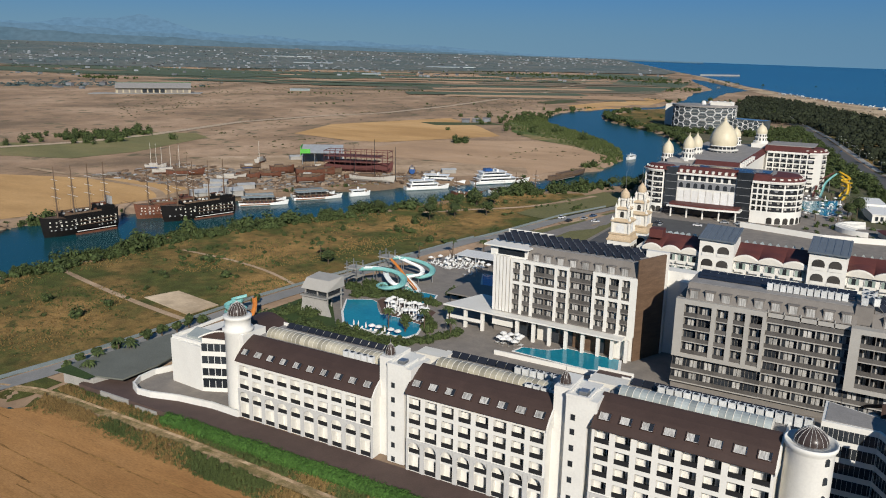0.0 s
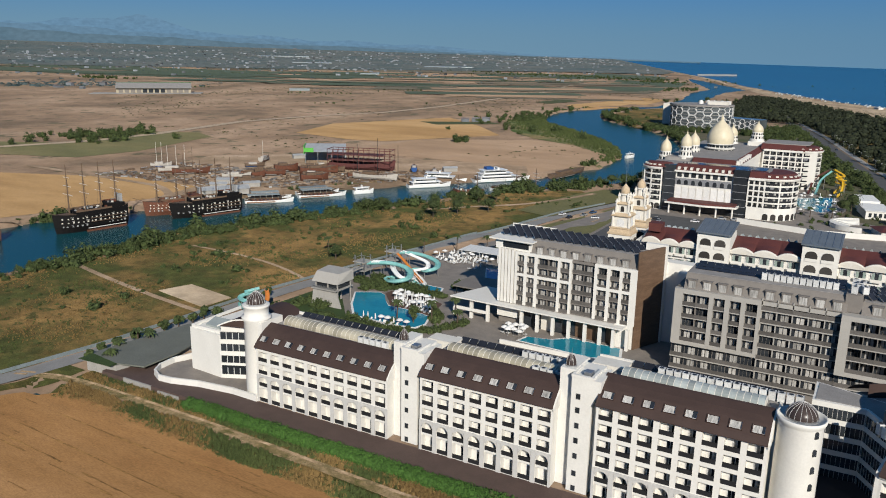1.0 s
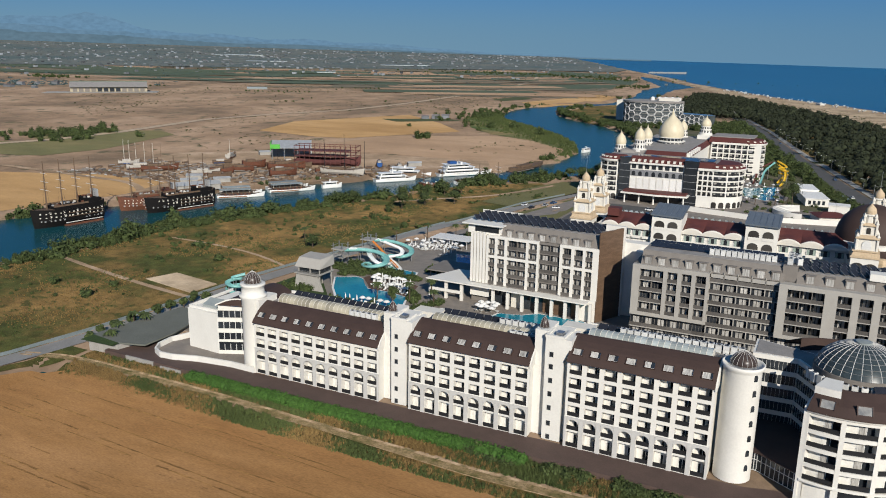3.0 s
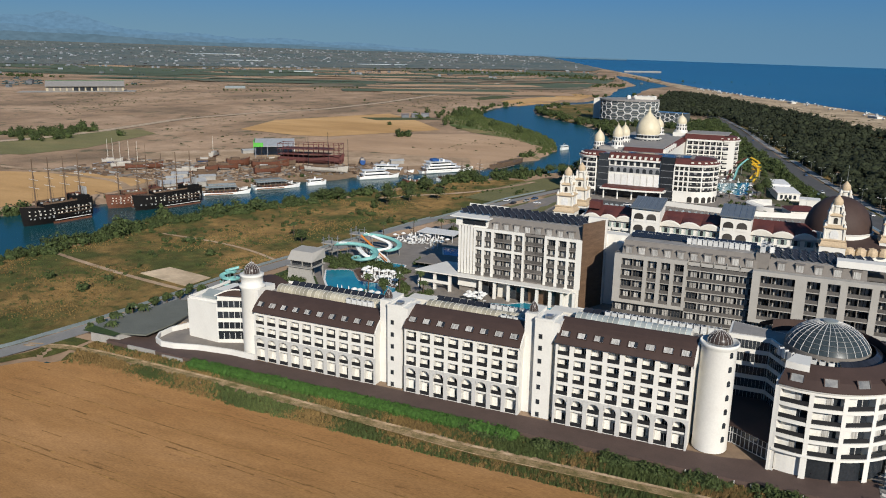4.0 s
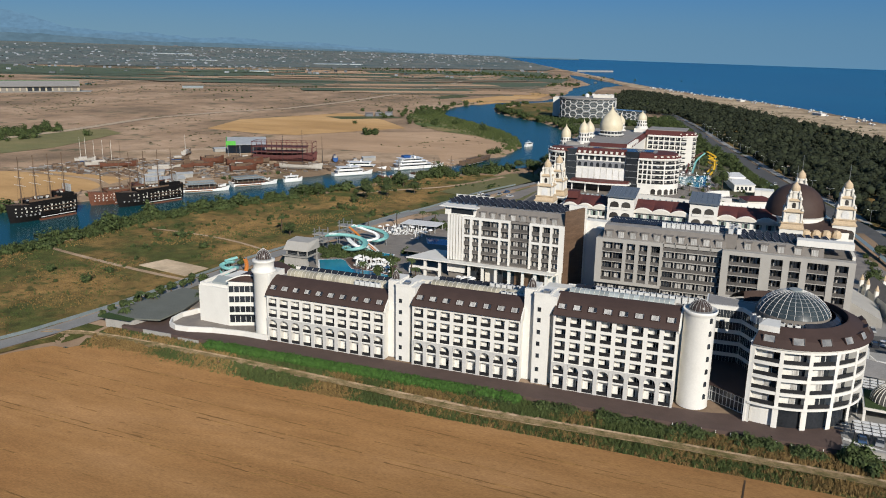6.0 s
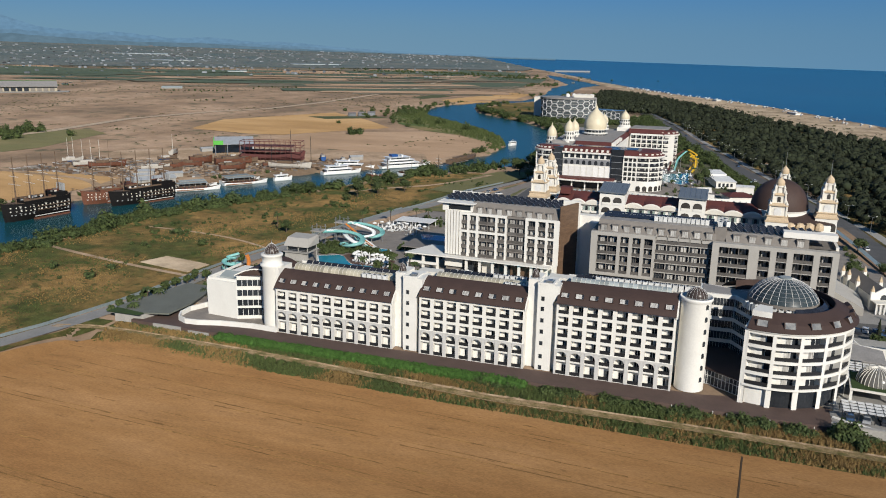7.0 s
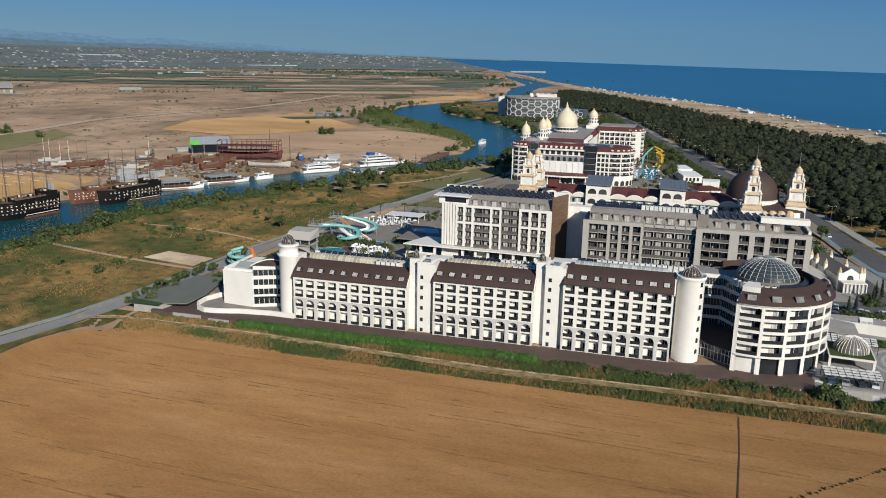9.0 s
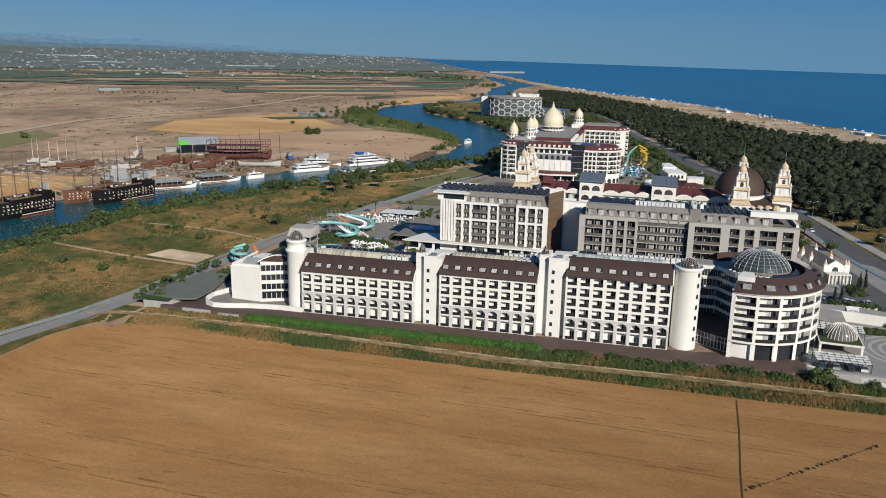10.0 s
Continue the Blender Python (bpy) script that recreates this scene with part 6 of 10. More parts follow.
def ornate_tower(cx, cy, base, top, parent, name="ornate_tower"):
    """A stepped square belfry: loggia storeys, ochre plinth, tapering niche stage, small dome and mast."""
    t = part(name, Shape().box(cx - 3.6, cy - 3.6, 0, cx + 3.6, cy + 3.6, base), WHITE, parent, "stepped white and ochre belfry tower")
    for r in range(2):
        for k in range(2):
            a = cx - 3.3 + k * 3.4
            z = base - 9.0 + r * 4.5
            for ax in (0, 1):
                s = Shape().box(0, -0.06, 0, 3.2, -0.01, 2.0)
                kk = arch_plate(0, 3.2, 2.0, 2.0, -0.06, -0.01, 1.1)
                s.add(kk.v, kk.f)
                # the arch is a dark plate with the opening's shade as its colour
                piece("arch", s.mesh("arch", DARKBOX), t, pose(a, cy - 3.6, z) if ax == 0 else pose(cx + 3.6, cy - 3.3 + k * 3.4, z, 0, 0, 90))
    H = top - base

    def tier(name, steps, material, sides=4):
        """A square or round stage from radius and height pairs."""
        return part(name, Shape().lathe(cx, cy, [(r_, base + H * z_) for r_, z_ in steps], sides, 45, 405), material, t)

    tier("plinth", [(5.5, 0), (5.5, 0.03), (5.0, 0.04), (4.5, 0.11), (4.9, 0.12), (4.9, 0.145), (0, 0.145)], YELLOWSTONE)
    tier("niche_stage", [(3.9, 0.145), (3.5, 0.36), (0, 0.36)], CREAM)
    tier("ledge", [(4.3, 0.36), (4.5, 0.38), (4.1, 0.40), (3.2, 0.43), (0, 0.43)], YELLOWSTONE)
    tier("bell_stage", [(2.7, 0.43), (2.45, 0.60), (0, 0.60)], CREAM)
    tier("ledge", [(3.1, 0.60), (3.2, 0.615), (2.8, 0.635), (2.2, 0.655), (0, 0.655)], YELLOWSTONE)
    for q in range(4):
        a = radians(45 + 90 * q)
        for rr, z0_, z1_ in ((3.75, 0.145, 0.42), (2.75, 0.40, 0.66), (2.0, 0.64, 0.78)):
            px, py = cx + rr * math.cos(a), cy + rr * math.sin(a)
            hh_ = base + H * z1_
            part("pinnacle", Shape().lathe(px, py, [(0.42, base + H * z0_), (0.36, hh_ - 0.3), (0.55, hh_ - 0.2), (0.5, hh_), (0.22, hh_ + 0.5), (0, hh_ + 1.1)], 6), CREAM, t)
        s = Shape().box(-1.2, -0.08, 0, 1.2, 0, 1.5)
        kk = arch_plate(-1.2, 1.2, 1.5, 1.5, -0.08, 0, 1.1)
        s.add(kk.v, kk.f)
        piece("niche", s.mesh("niche", CANVAS), t, pose(cx, cy, base + H * 0.16, 0, 0, 90 * q) @ pose(0, -2.74, 0))
        s2 = Shape().box(-0.55, -0.05, 0, 0.55, 0, 1.3)
        kk = arch_plate(-0.55, 0.55, 1.3, 1.3, -0.05, 0, 0.55)
        s2.add(kk.v, kk.f)
        # bell opening painted as shade on a thin plate
        piece("opening", s2.mesh("opening", DARKBOX), t, pose(cx, cy, base + H * 0.45, 0, 0, 90 * q) @ pose(0, -1.88, 0))
    part("drum", Shape().lathe(cx, cy, [(1.5, base + H * 0.655), (1.35, base + H * 0.78), (1.75, base + H * 0.79), (1.7, base + H * 0.81), (1.2, base + H * 0.82), (0, base + H * 0.82)], 10), CREAM, t)
    part("cupola", Shape().lathe(cx, cy, [(1.35, base + H * 0.82), (1.5, base + H * 0.86), (1.3, base + H * 0.92), (0.7, base + H * 0.965), (0.25, top), (0, top + 0.3)], 14), YELLOWSTONE, t, smooth=True)
    part("mast", Shape().tube([(cx, cy, top), (cx, cy, top + 5.5)], 0.09, 5, 0.04), ALU, t)


ornate_tower(-69.6, 235.3, 25.0, 40.8, row)
ornate_tower(-68.6, 250.0, 25.0, 40.6, row)
ornate_tower(17.3, 223.7, 25.0, 40.2, row)
ornate_tower(20.3, 252.2, 25.0, 40.6, row)
ornate_tower(34.3, 237.6, 25.0, 40.1, row)
part("roof", Shape().box(-61, 234, 27.0, -57, 238, 29.6), RED, row)
part("end_block", Shape().prism([(13, 226), (36, 233), (32, 254), (12, 254)], 0, 23.0), WHITE, row)
part("end_roof", Shape().add([(13, 225.4, 23.2), (37, 232.6, 23.2), (33, 254.5, 23.2), (12, 254.5, 23.2), (22, 238, 26.0), (27, 240, 26.0)], [(0, 1, 5, 4), (1, 2, 5), (2, 3, 4, 5), (3, 0, 4)]), ROOF, row)
part("drum", Shape().lathe(19.0, 243.5, [(10.3, 20), (10.3, 26.0), (10.5, 26.2), (9.8, 26.4)], 40), WHITE, row)
part("dome", Shape().lathe(19.0, 243.5, [(10.0 * math.cos(radians(90 * i / 12)), 26.4 + 10.6 * math.sin(radians(90 * i / 12))) for i in range(13)], 40), ROOF, row, "large dark brown dome", True)
for i in range(6):
    x = 16 + i * 3.2
    s = Shape().box(x - 0.9, 226.2 + i * 0.93, 12, x + 0.9, 226.35 + i * 0.93, 15)
    part("window", s, GLASS, row)
    part("hood", Shape().lathe(x, 226.6 + i * 0.93, [(1.6, 21.2), (1.6, 22.4), (1.1, 23.5), (0, 23.8)], 8), YELLOWSTONE, row)
solo("perimeter_wall", Shape().box(-60, 262, 0, 20, 262.6, 2.4).box(20, 262, 0, 20.5, 300, 2.4), WHITE, "long white perimeter wall", "wall", kind="structure")

# ---- palace hotel with ivory domes ----
pal = thing("palace_hotel", "white palace hotel with ivory domes and red roofs", "hotel", pose(0, 0, 0))
PF = 414.0
GREYW = mat("slate_grey_panels", (0.22, 0.225, 0.235), 0.6, (0.17, 0.175, 0.185), 0.5, 3.0, 0.05)


def storeys(parent, x0, x1, y, z0, rows, h, n, deep=1.4):
    """Front wall with rows of open balconies on a straight wall."""
    s = Shape()
    bw_ = (x1 - x0) / n
    for r in range(rows + 1):
        part("balcony_slab", Shape().box(x0, y, z0 + r * h - 0.45, x1, y + deep, z0 + r * h + 0.3), WHITE, parent)
    for k in range(n + 1):
        part("pier", Shape().box(x0 + k * bw_ - 0.35, y + 0.02, z0, x0 + k * bw_ + 0.35, y + deep, z0 + rows * h), WHITE, parent)
    part("grey_band", Shape().box(x0, y + 0.5, z0 + (rows - 2) * h + 0.303, x1, y + 0.62, z0 + (rows - 1) * h - 0.453), GREYW, parent)
    for k in range(n):
        xc = x0 + (k + 0.5) * bw_
        s = Shape().box(xc - 1.0, y + 0.42, z0 + (rows - 2) * h + 0.35, xc + 1.0, y + 0.49, z0 + (rows - 2) * h + 1.5)
        kk = arch_plate(xc - 1.0, xc + 1.0, z0 + (rows - 2) * h + 1.5, z0 + (rows - 2) * h + 1.5, y + 0.42, y + 0.49, 0.7)
        s.add(kk.v, kk.f)
        part("arched_window", s, GLASS, parent)
    part("cornice", Shape().box(x0, y - 0.8, z0 + rows * h - 0.5, x1, y + deep, z0 + rows * h + 0.75), WHITE, parent)
    pm, rm = Shape().box(0.35, deep - 0.08, 0.3, bw_ - 0.35, deep - 0.02, h - 0.5).mesh("window", GLASS), Shape().box(0.3, 0.08, 0.3, bw_ - 0.3, 0.14, 1.3).mesh("railing", BLACK)
    cm = Shape().box(0.8, deep - 0.12, 0.35, bw_ * 0.5, deep - 0.09, h - 0.6).mesh("curtain", CURTAIN)
    for r in range(rows):
        for k in range(n):
            w_ = piece("window", pm, parent, pose(x0 + k * bw_, y, z0 + r * h))
            piece("curtain", cm, w_)
            piece("railing", rm, parent, pose(x0 + k * bw_, y, z0 + r * h))


def round_bay(parent, cx, cy, r, a0, a1, rows, z0, h, n):
    s = Shape()
    s.lathe(cx, cy, [(r - 0.02, 0), (r, 0), (r, z0 + 0.3), (r - 1.2, z0 + 0.3)], n * 3, a0, a1)
    for q in range(1, rows + 1):
        z = z0 + q * h
        part("balcony_slab", Shape().lathe(cx, cy, [(r - 1.2, z - 0.45), (r, z - 0.45), (r, z + 0.3), (r - 1.2, z + 0.3)], n * 3, a0, a1), WHITE, parent)
    for k in range(0, n + 1, 2):
        a = radians(a0 + (a1 - a0) * k / n)
        c, q = math.cos(a), math.sin(a)
        pq = Shape().prism([(cx + (r - 1.2) * c + 0.35 * q, cy + (r - 1.2) * q - 0.35 * c), (cx + r * c + 0.35 * q, cy + r * q - 0.35 * c), (cx + r * c - 0.35 * q, cy + r * q + 0.35 * c), (cx + (r - 1.2) * c - 0.35 * q, cy + (r - 1.2) * q + 0.35 * c)], 0, z0 + rows * h - 0.46)
        part("bay_pier", pq, WHITE, parent)
    part("round_bay", s, WHITE, parent)
    part("bay_glazing", Shape().lathe(cx, cy, [(r - 1.15, z0), (r - 1.15, z0 + rows * h)], n * 3, a0, a1), GLASS, parent)
    for k in range(n):
        for q in range(rows):
            part("curtain", Shape().lathe(cx, cy, [(r - 1.1, z0 + q * h + 0.3), (r - 1.1, z0 + q * h + 2.3)], 2, a0 + (a1 - a0) * (k + 0.3) / n, a0 + (a1 - a0) * (k + 0.62) / n), CURTAIN, parent)
    for q in range(rows):
        part("railing", Shape().lathe(cx, cy, [(r - 0.15, z0 + q * h + 0.3), (r - 0.1, z0 + q * h + 1.3)], n * 3, a0, a1), BLACK, parent)
    for k in range(n):
        am = a0 + (a1 - a0) * (k + 0.5) / n
        s = Shape().box(-1.3, -0.06, 0, 1.3, 0, 2.2)
        kk = arch_plate(-1.3, 1.3, 2.2, 2.2, -0.06, 0, 1.0)
        s.add(kk.v, kk.f)
        # dark plate on the closed base wall, coloured as a shaded archway
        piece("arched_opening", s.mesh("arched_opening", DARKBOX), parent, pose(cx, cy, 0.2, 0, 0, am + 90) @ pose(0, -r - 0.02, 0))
    zt = z0 + rows * h
    zg = z0 + (rows - 2) * h + 0.3
    part("grey_band", Shape().lathe(cx, cy, [(r - 0.3, zg), (r - 0.3, zg + h - 0.75)], n * 3, a0, a1), GREYW, parent)
    for k in range(n):
        am = a0 + (a1 - a0) * (k + 0.5) / n
        s = Shape().box(-1.15, -0.06, 0, 1.15, 0, 1.3)
        kk = arch_plate(-1.15, 1.15, 1.3, 1.3, -0.06, 0, 0.75)
        s.add(kk.v, kk.f)
        piece("arched_window", s.mesh("arched_window", GLASS), parent, pose(cx, cy, zg + 0.05, 0, 0, am + 90) @ pose(0, -r + 0.2, 0))
        piece("roof_dormer", Shape().box(-0.7, -0.3, 0, 0.7, 1.5, 1.2).mesh("roof_dormer", CREAM), parent, pose(cx, cy, zt + 1.0, 0, 0, am + 90) @ pose(0, -r + 0.6, 0))
    part("cornice", Shape().lathe(cx, cy, [(r - 1.0, zt - 0.5), (r + 0.5, zt - 0.5), (r + 0.9, zt + 0.4), (r + 0.9, zt + 0.8), (r - 1.0, zt + 0.8)], n * 3, a0, a1), WHITE, parent)
    part("bay_roof", Shape().lathe(cx, cy, [(r + 0.5, zt + 0.8), (r + 0.4, zt + 1.0), (r - 2.2, zt + 2.9), (0, zt + 3.0)], 36, a0, a1 + (0 if a1 - a0 > 300 else 60)), RED, parent)


part("body", Shape().box(-113, PF + 2, 0, -42, PF + 24, 21.0).box(-111, PF + 26, 0, -70, PF + 140, 21.0).box(-70, 530, 0, -37, 560, 23.5), WHITE, pal)
round_bay(pal, -105.5, PF + 7, 8.5, -185, -70, 6, 4.6, 2.9, 6)
storeys(pal, -58.4, -50.6, PF - 1.2, 6.0, 5, 2.9, 3, 3.2)
part("bay_base", Shape().box(-58.4, PF - 1.2, 0, -50.6, PF + 2, 5.5), WHITE, pal)
round_bay(pal, -49.5, PF + 12.2, 13.4, -96, 35, 5, 6.0, 2.9, 8)
part("roof", Shape().extrude([(PF - 1.8, 20.8), (PF - 1.8, 21.2), (PF + 2.0, 23.8), (PF + 6, 23.9), (PF + 6, 20.8)][::-1], -58.4, -50.5), RED, pal)
for a, b in ((-101.5, -95.5), (-66.0, -58.5)):
    g = part("glass_strip", Shape().box(a, PF - 0.5, 0, b, PF + 2.2, 24.5), GLASS, pal, "dark glazed stair shaft")
    for k in range(6):
        part("louvre", Shape().box(a, PF - 0.62, 1.5 + k * 3.8, b, PF - 0.51, 1.75 + k * 3.8), GREYW, g)
mid = part("middle_front", Shape().box(-95.5, PF + 0.5, 0, -66, PF + 2, 21.5), WHITE, pal)
part("grey_band", Shape().box(-95.4, PF + 0.38, 14.0, -66.1, PF + 0.49, 17.6), GREYW, mid)
for k in range(8):
    x = -93.6 + k * 3.68
    s = Shape().box(x - 1.0, PF + 0.3, 14.2, x + 1.0, PF + 0.37, 15.8)
    kk = arch_plate(x - 1.0, x + 1.0, 15.8, 15.8, PF + 0.3, PF + 0.37, 0.95)
    s.add(kk.v, kk.f)
    part("arched_window", s, GLASS, mid)
    part("blind_panel", Shape().box(x - 1.5, PF + 0.3, 6.2, x + 1.5, PF + 0.44, 12.8), CANVAS, mid)
    part("window", Shape().box(x - 1.2, PF + 0.34, 18.2, x + 1.2, PF + 0.44, 20.6), GLASS, mid)
    part("lower_column", Shape().box(x - 1.85, PF + 0.2, 0, x - 1.55, PF + 0.49, 13.6), WHITE, mid)
# lettered sign on the fascia is shown as bars
for k in range(15):
    part("sign_bar", Shape().box(-91.5 + k * 1.45, PF + 0.28, 21.0, -91.5 + k * 1.45 + 0.9, PF + 0.36, 21.7), BLACK, mid)
can_p = part("porch", Shape().prism([(-98, PF - 9), (-78, PF - 11), (-62, PF - 8), (-62, PF), (-98, PF)], 5.2, 6.0), WHITE, pal, "curved entrance porch on columns")
part("porch_roof", Shape().prism([(-97, PF - 8), (-78, PF - 10), (-63, PF - 7), (-63, PF), (-97, PF)], 6.003, 6.9), RED, can_p)
for x in (-96, -88, -80, -72, -64):
    part("column", Shape().lathe(x, PF - 7.2, [(0.6, -0.05), (0.45, 0.4), (0.42, 4.8), (0.65, 5.19)], 12), WHITE, can_p)
part("lobby", Shape().box(-97, PF - 0.2, 0, -63, PF + 0.19, 5.1), GLASS, can_p)
# roofs
for a, b in ((-96, -66.5),):
    n = 30
    part("cornice", Shape().box(a, PF - 1.2, 21.0, b, PF + 1.0, 21.9), WHITE, pal)
    for k in range(9):
        part("roof_dormer", Shape().box(a + 1.4 + k * 3.2, PF - 0.5, 22.1, a + 2.7 + k * 3.2, PF + 2.0, 23.5), CREAM, pal)
    part("roof", Shape().extrude([(PF - 0.6, 21.9), (PF - 0.6, 22.1), (PF + 3.5, 24.6), (PF + 6, 24.8), (PF + 6, 21.6)][::-1], a, b), RED, pal, "red mansard roof")
part("flat_roof", Shape().box(-112, PF + 6.01, 21.003, -40, PF + 26, 23.4), ROOFGREY, pal)
part("solar_field", Shape().box(-96, PF + 9, 23.6, -52, PF + 20, 23.75), SOLAR, pal)
part("roof", Shape().extrude([(PF + 27, 21.003), (PF + 27, 21.8), (PF + 33, 25.0), (PF + 34, 25.0), (PF + 34, 21.003)][::-1], -94, -71), RED, pal)
part("flat_roof", Shape().box(-110, PF + 34.01, 21.003, -72, PF + 139, 24.4), ROOFGREY, pal)
for q in range(5):
    part("roof", Shape().prism([(-71.5, PF + 42 + q * 17), (-69, PF + 42 + q * 17), (-69, PF + 58 + q * 17), (-71.5, PF + 58 + q * 17)], 22.0, [24.8, 22.4, 22.4, 24.8]), RED, pal)
part("roof_edge", Shape().box(-71, PF + 26, 19.5, -69.5, PF + 142, 22.0), WHITE, pal)
storeys(pal, -68, -45, 528, 1.2, 7, 3.15, 6)
storeys(pal, -69.5, -56, 444, 4, 5, 3.2, 4)
round_bay(pal, -46.5, 540, 11.5, -95, 60, 7, 1.2, 3.15, 7)
part("roof", Shape().extrude([(527.4, 23.6), (527.4, 24.0), (531.5, 27.0), (558, 27.0), (558, 23.6)][::-1], -70, -44), RED, pal, "red mansard roof")
part("flat_roof", Shape().box(-69, 532, 27.003, -42, 556, 27.5), ROOFGREY, pal)
for y in range(6):
    part("dormer", Shape().box(-70.9, PF + 34 + y * 7, 22.0, -69, PF + 37 + y * 7, 24.6), WHITE, pal)


def ivory_dome(cx, cy, zb_, r, top, name, windows=12, low=0.45):
    """Round drum with windows and a pointed ivory dome over it."""
    H = top - zb_

    def lift(b):
        return b * low / 0.45 if b <= 0.45 else low + (b - 0.45) * (1 - low) / 0.55

    t = part(name, Shape().lathe(cx, cy, [(r * 1.35, zb_), (r * 1.35, zb_ + H * lift(0.10)), (r * 1.15, zb_ + H * lift(0.11)), (r * 1.08, zb_ + H * lift(0.26)), (r * 1.2, zb_ + H * lift(0.27)), (r * 1.2, zb_ + H * lift(0.30)), (r * 0.98, zb_ + H * lift(0.31)), (r * 0.96, zb_ + H * lift(0.42)), (r * 1.06, zb_ + H * lift(0.43)), (r, zb_ + H * lift(0.45))], 32), WHITE, pal, "round white lantern drum")
    prof = [(1.0, 0.45), (1.06, 0.52), (1.04, 0.58), (0.93, 0.66), (0.74, 0.74), (0.50, 0.80), (0.27, 0.85), (0.13, 0.885), (0.10, 0.90), (0.14, 0.915), (0.05, 0.95), (0.02, 1.0), (0, 1.0)]
    part("dome", Shape().lathe(cx, cy, [(r * a, zb_ + H * lift(b)) for a, b in prof], 36), IVORY, t, "pointed ivory dome", True)
    for q, (rr, z, hh) in enumerate(((1.12, 0.13, 0.11), (0.975, 0.32, 0.085))):
        s = Shape().box(-r * 0.13, -0.08, 0, r * 0.13, 0.0, H * hh * low / 0.45).mesh("window", GLASS)
        for i in range(windows):
            piece("window", s, t, pose(cx, cy, zb_ + H * lift(z), 0, 0, 360 * i / windows) @ pose(0, -r * rr, 0))


ivory_dome(-90.4, 502.0, 21.0, 7.6, 46.2, "main_dome", 20, 0.29)
ivory_dome(-111.9, 455.7, 19.5, 3.1, 35.5, "dome_tower")
ivory_dome(-99.6, 452.0, 23.4, 3.1, 39.4, "dome_tower")
ivory_dome(-101.3, 480.0, 21.5, 3.2, 37.5, "dome_tower")
ivory_dome(-90.7, 545.0, 23.5, 3.1, 37.0, "dome_tower")
ivory_dome(-74.8, 542.3, 27.0, 3.3, 40.3, "dome_tower")
for bx in ((-79.5, 537, 0, -70.1, 547, 27.0), (-116, 451, 0, -108, 460, 19.6), (-104, 474, 0, -92, 486, 21.6)):
    part("tower_base", Shape().box(*bx), WHITE, pal)

# slides of the palace
slide("water_slide", [(-27, 540, 13), (-22, 536, 11)] + helix(-22, 531, 2.6, 10, 5, 2, 1) + [(-24, 518, 1.5)], 0.7, YELLOW, "winding yellow water slide")
slide("water_slide", [(-28, 540, 12), (-33, 532, 7), (-34, 520, 2), (-34, 512, 0.8)], 0.6, TURQ, "straight turquoise water slide")
slide("water_slide", [(-30, 541, 12), (-37, 534, 7), (-38, 522, 2), (-38, 512, 0.8)], 0.6, RED, "straight red water slide")
slide("water_slide", [(-26, 538, 11), (-21, 529, 8), (-20, 518, 4), (-22, 508, 0.8)], 0.7, YELLOW, "long yellow water slide")

# ---- honeycomb hotel far off ----
hexh = thing("honeycomb_hotel", "dark glass hotel behind a white honeycomb lattice", "hotel", pose(-196, 950, 0) @ Matrix.Diagonal((0.95, 1.0, 0.9, 1)))
def oval(t, a=37.0, b=27.0):
    return a * math.cos(t), b * math.sin(t)
ring = [oval(2 * math.pi * i / 64) for i in range(64)]
HGLASS = mat("blue_grey_curtain_glass", (0.055, 0.065, 0.07), 0.15, (0.10, 0.115, 0.12), 0.08, 1.0, 0.0, contrast=0.3, spread=0.2)
part("glass_body", Shape().prism(ring, 0, 27), HGLASS, hexh)
for k in range(1, 8):
    part("floor_band", Shape().prism([(x * 1.006, y * 1.006) for x, y in ring], k * 3.4 - 0.35, k * 3.4), GREYCLAD, hexh)
part("roof", Shape().prism([(x * 1.03, y * 1.05) for x, y in ring], 27.003, 29.0), ROOFGREY, hexh)
part("upper_storey", Shape().box(8, -6, 29, 32, 14, 33), CREAM, hexh)
for i in range(5):
    part("roof_dome", Shape().lathe(-2 + i * 8, 4 + 3 * (i % 2), [(2.9, 29), (2.9, 30.6), (2.6, 32.2), (1.7, 33.4), (0, 33.9)], 14), CANVAS, hexh)
hx = Shape()
R = 5.2
for j in range(5):
    for i in range(22):
        s0 = i * R * 1.5
        zc = 2.5 + j * R * 1.74 + (R * 0.87 if i % 2 else 0)
        if zc > 26:
            continue
        for k in range(6):
            q = []
            for m in (k, k + 1):
                ss, zz = s0 + R * 0.92 * math.cos(math.pi / 3 * m), zc + R * 0.92 * math.sin(math.pi / 3 * m)
                x, y = oval(math.pi + ss / 203.0 * 2 * math.pi, 37.5, 27.5)
                q.append((x, y, max(0.2, min(27, zz))))
            hx.tube(q, 0.3, 4)
lat = part("lattice", hx, FRAME, hexh, "white hexagonal lattice")
tagged(lat, kind="stuff")
part("side_wing", Shape().prism([(34, -14), (74, -26), (78, -8), (36, 8)], 0, 14), HGLASS, hexh)
hx2 = Shape()
for j in range(3):
    for i in range(7):
        u, zc = 0.6 + i * 6.2, 2.5 + j * 5.6 + (2.8 if i % 2 else 0)
        if zc > 12:
            continue
        for k in range(6):
            hx2.tube([(34 + (u + 3.2 * math.cos(math.pi / 3 * m)) * 0.958, -14.6 - (u + 3.2 * math.cos(math.pi / 3 * m)) * 0.287, max(0.2, zc + 3.2 * math.sin(math.pi / 3 * m))) for m in (k, k + 1)], 0.34, 4)
tagged(part("lattice", hx2, FRAME, hexh, "white hexagonal lattice"), kind="stuff")
part("end_wing", Shape().box(-50, 12, 0, -34, 40, 27), CREAM, hexh)

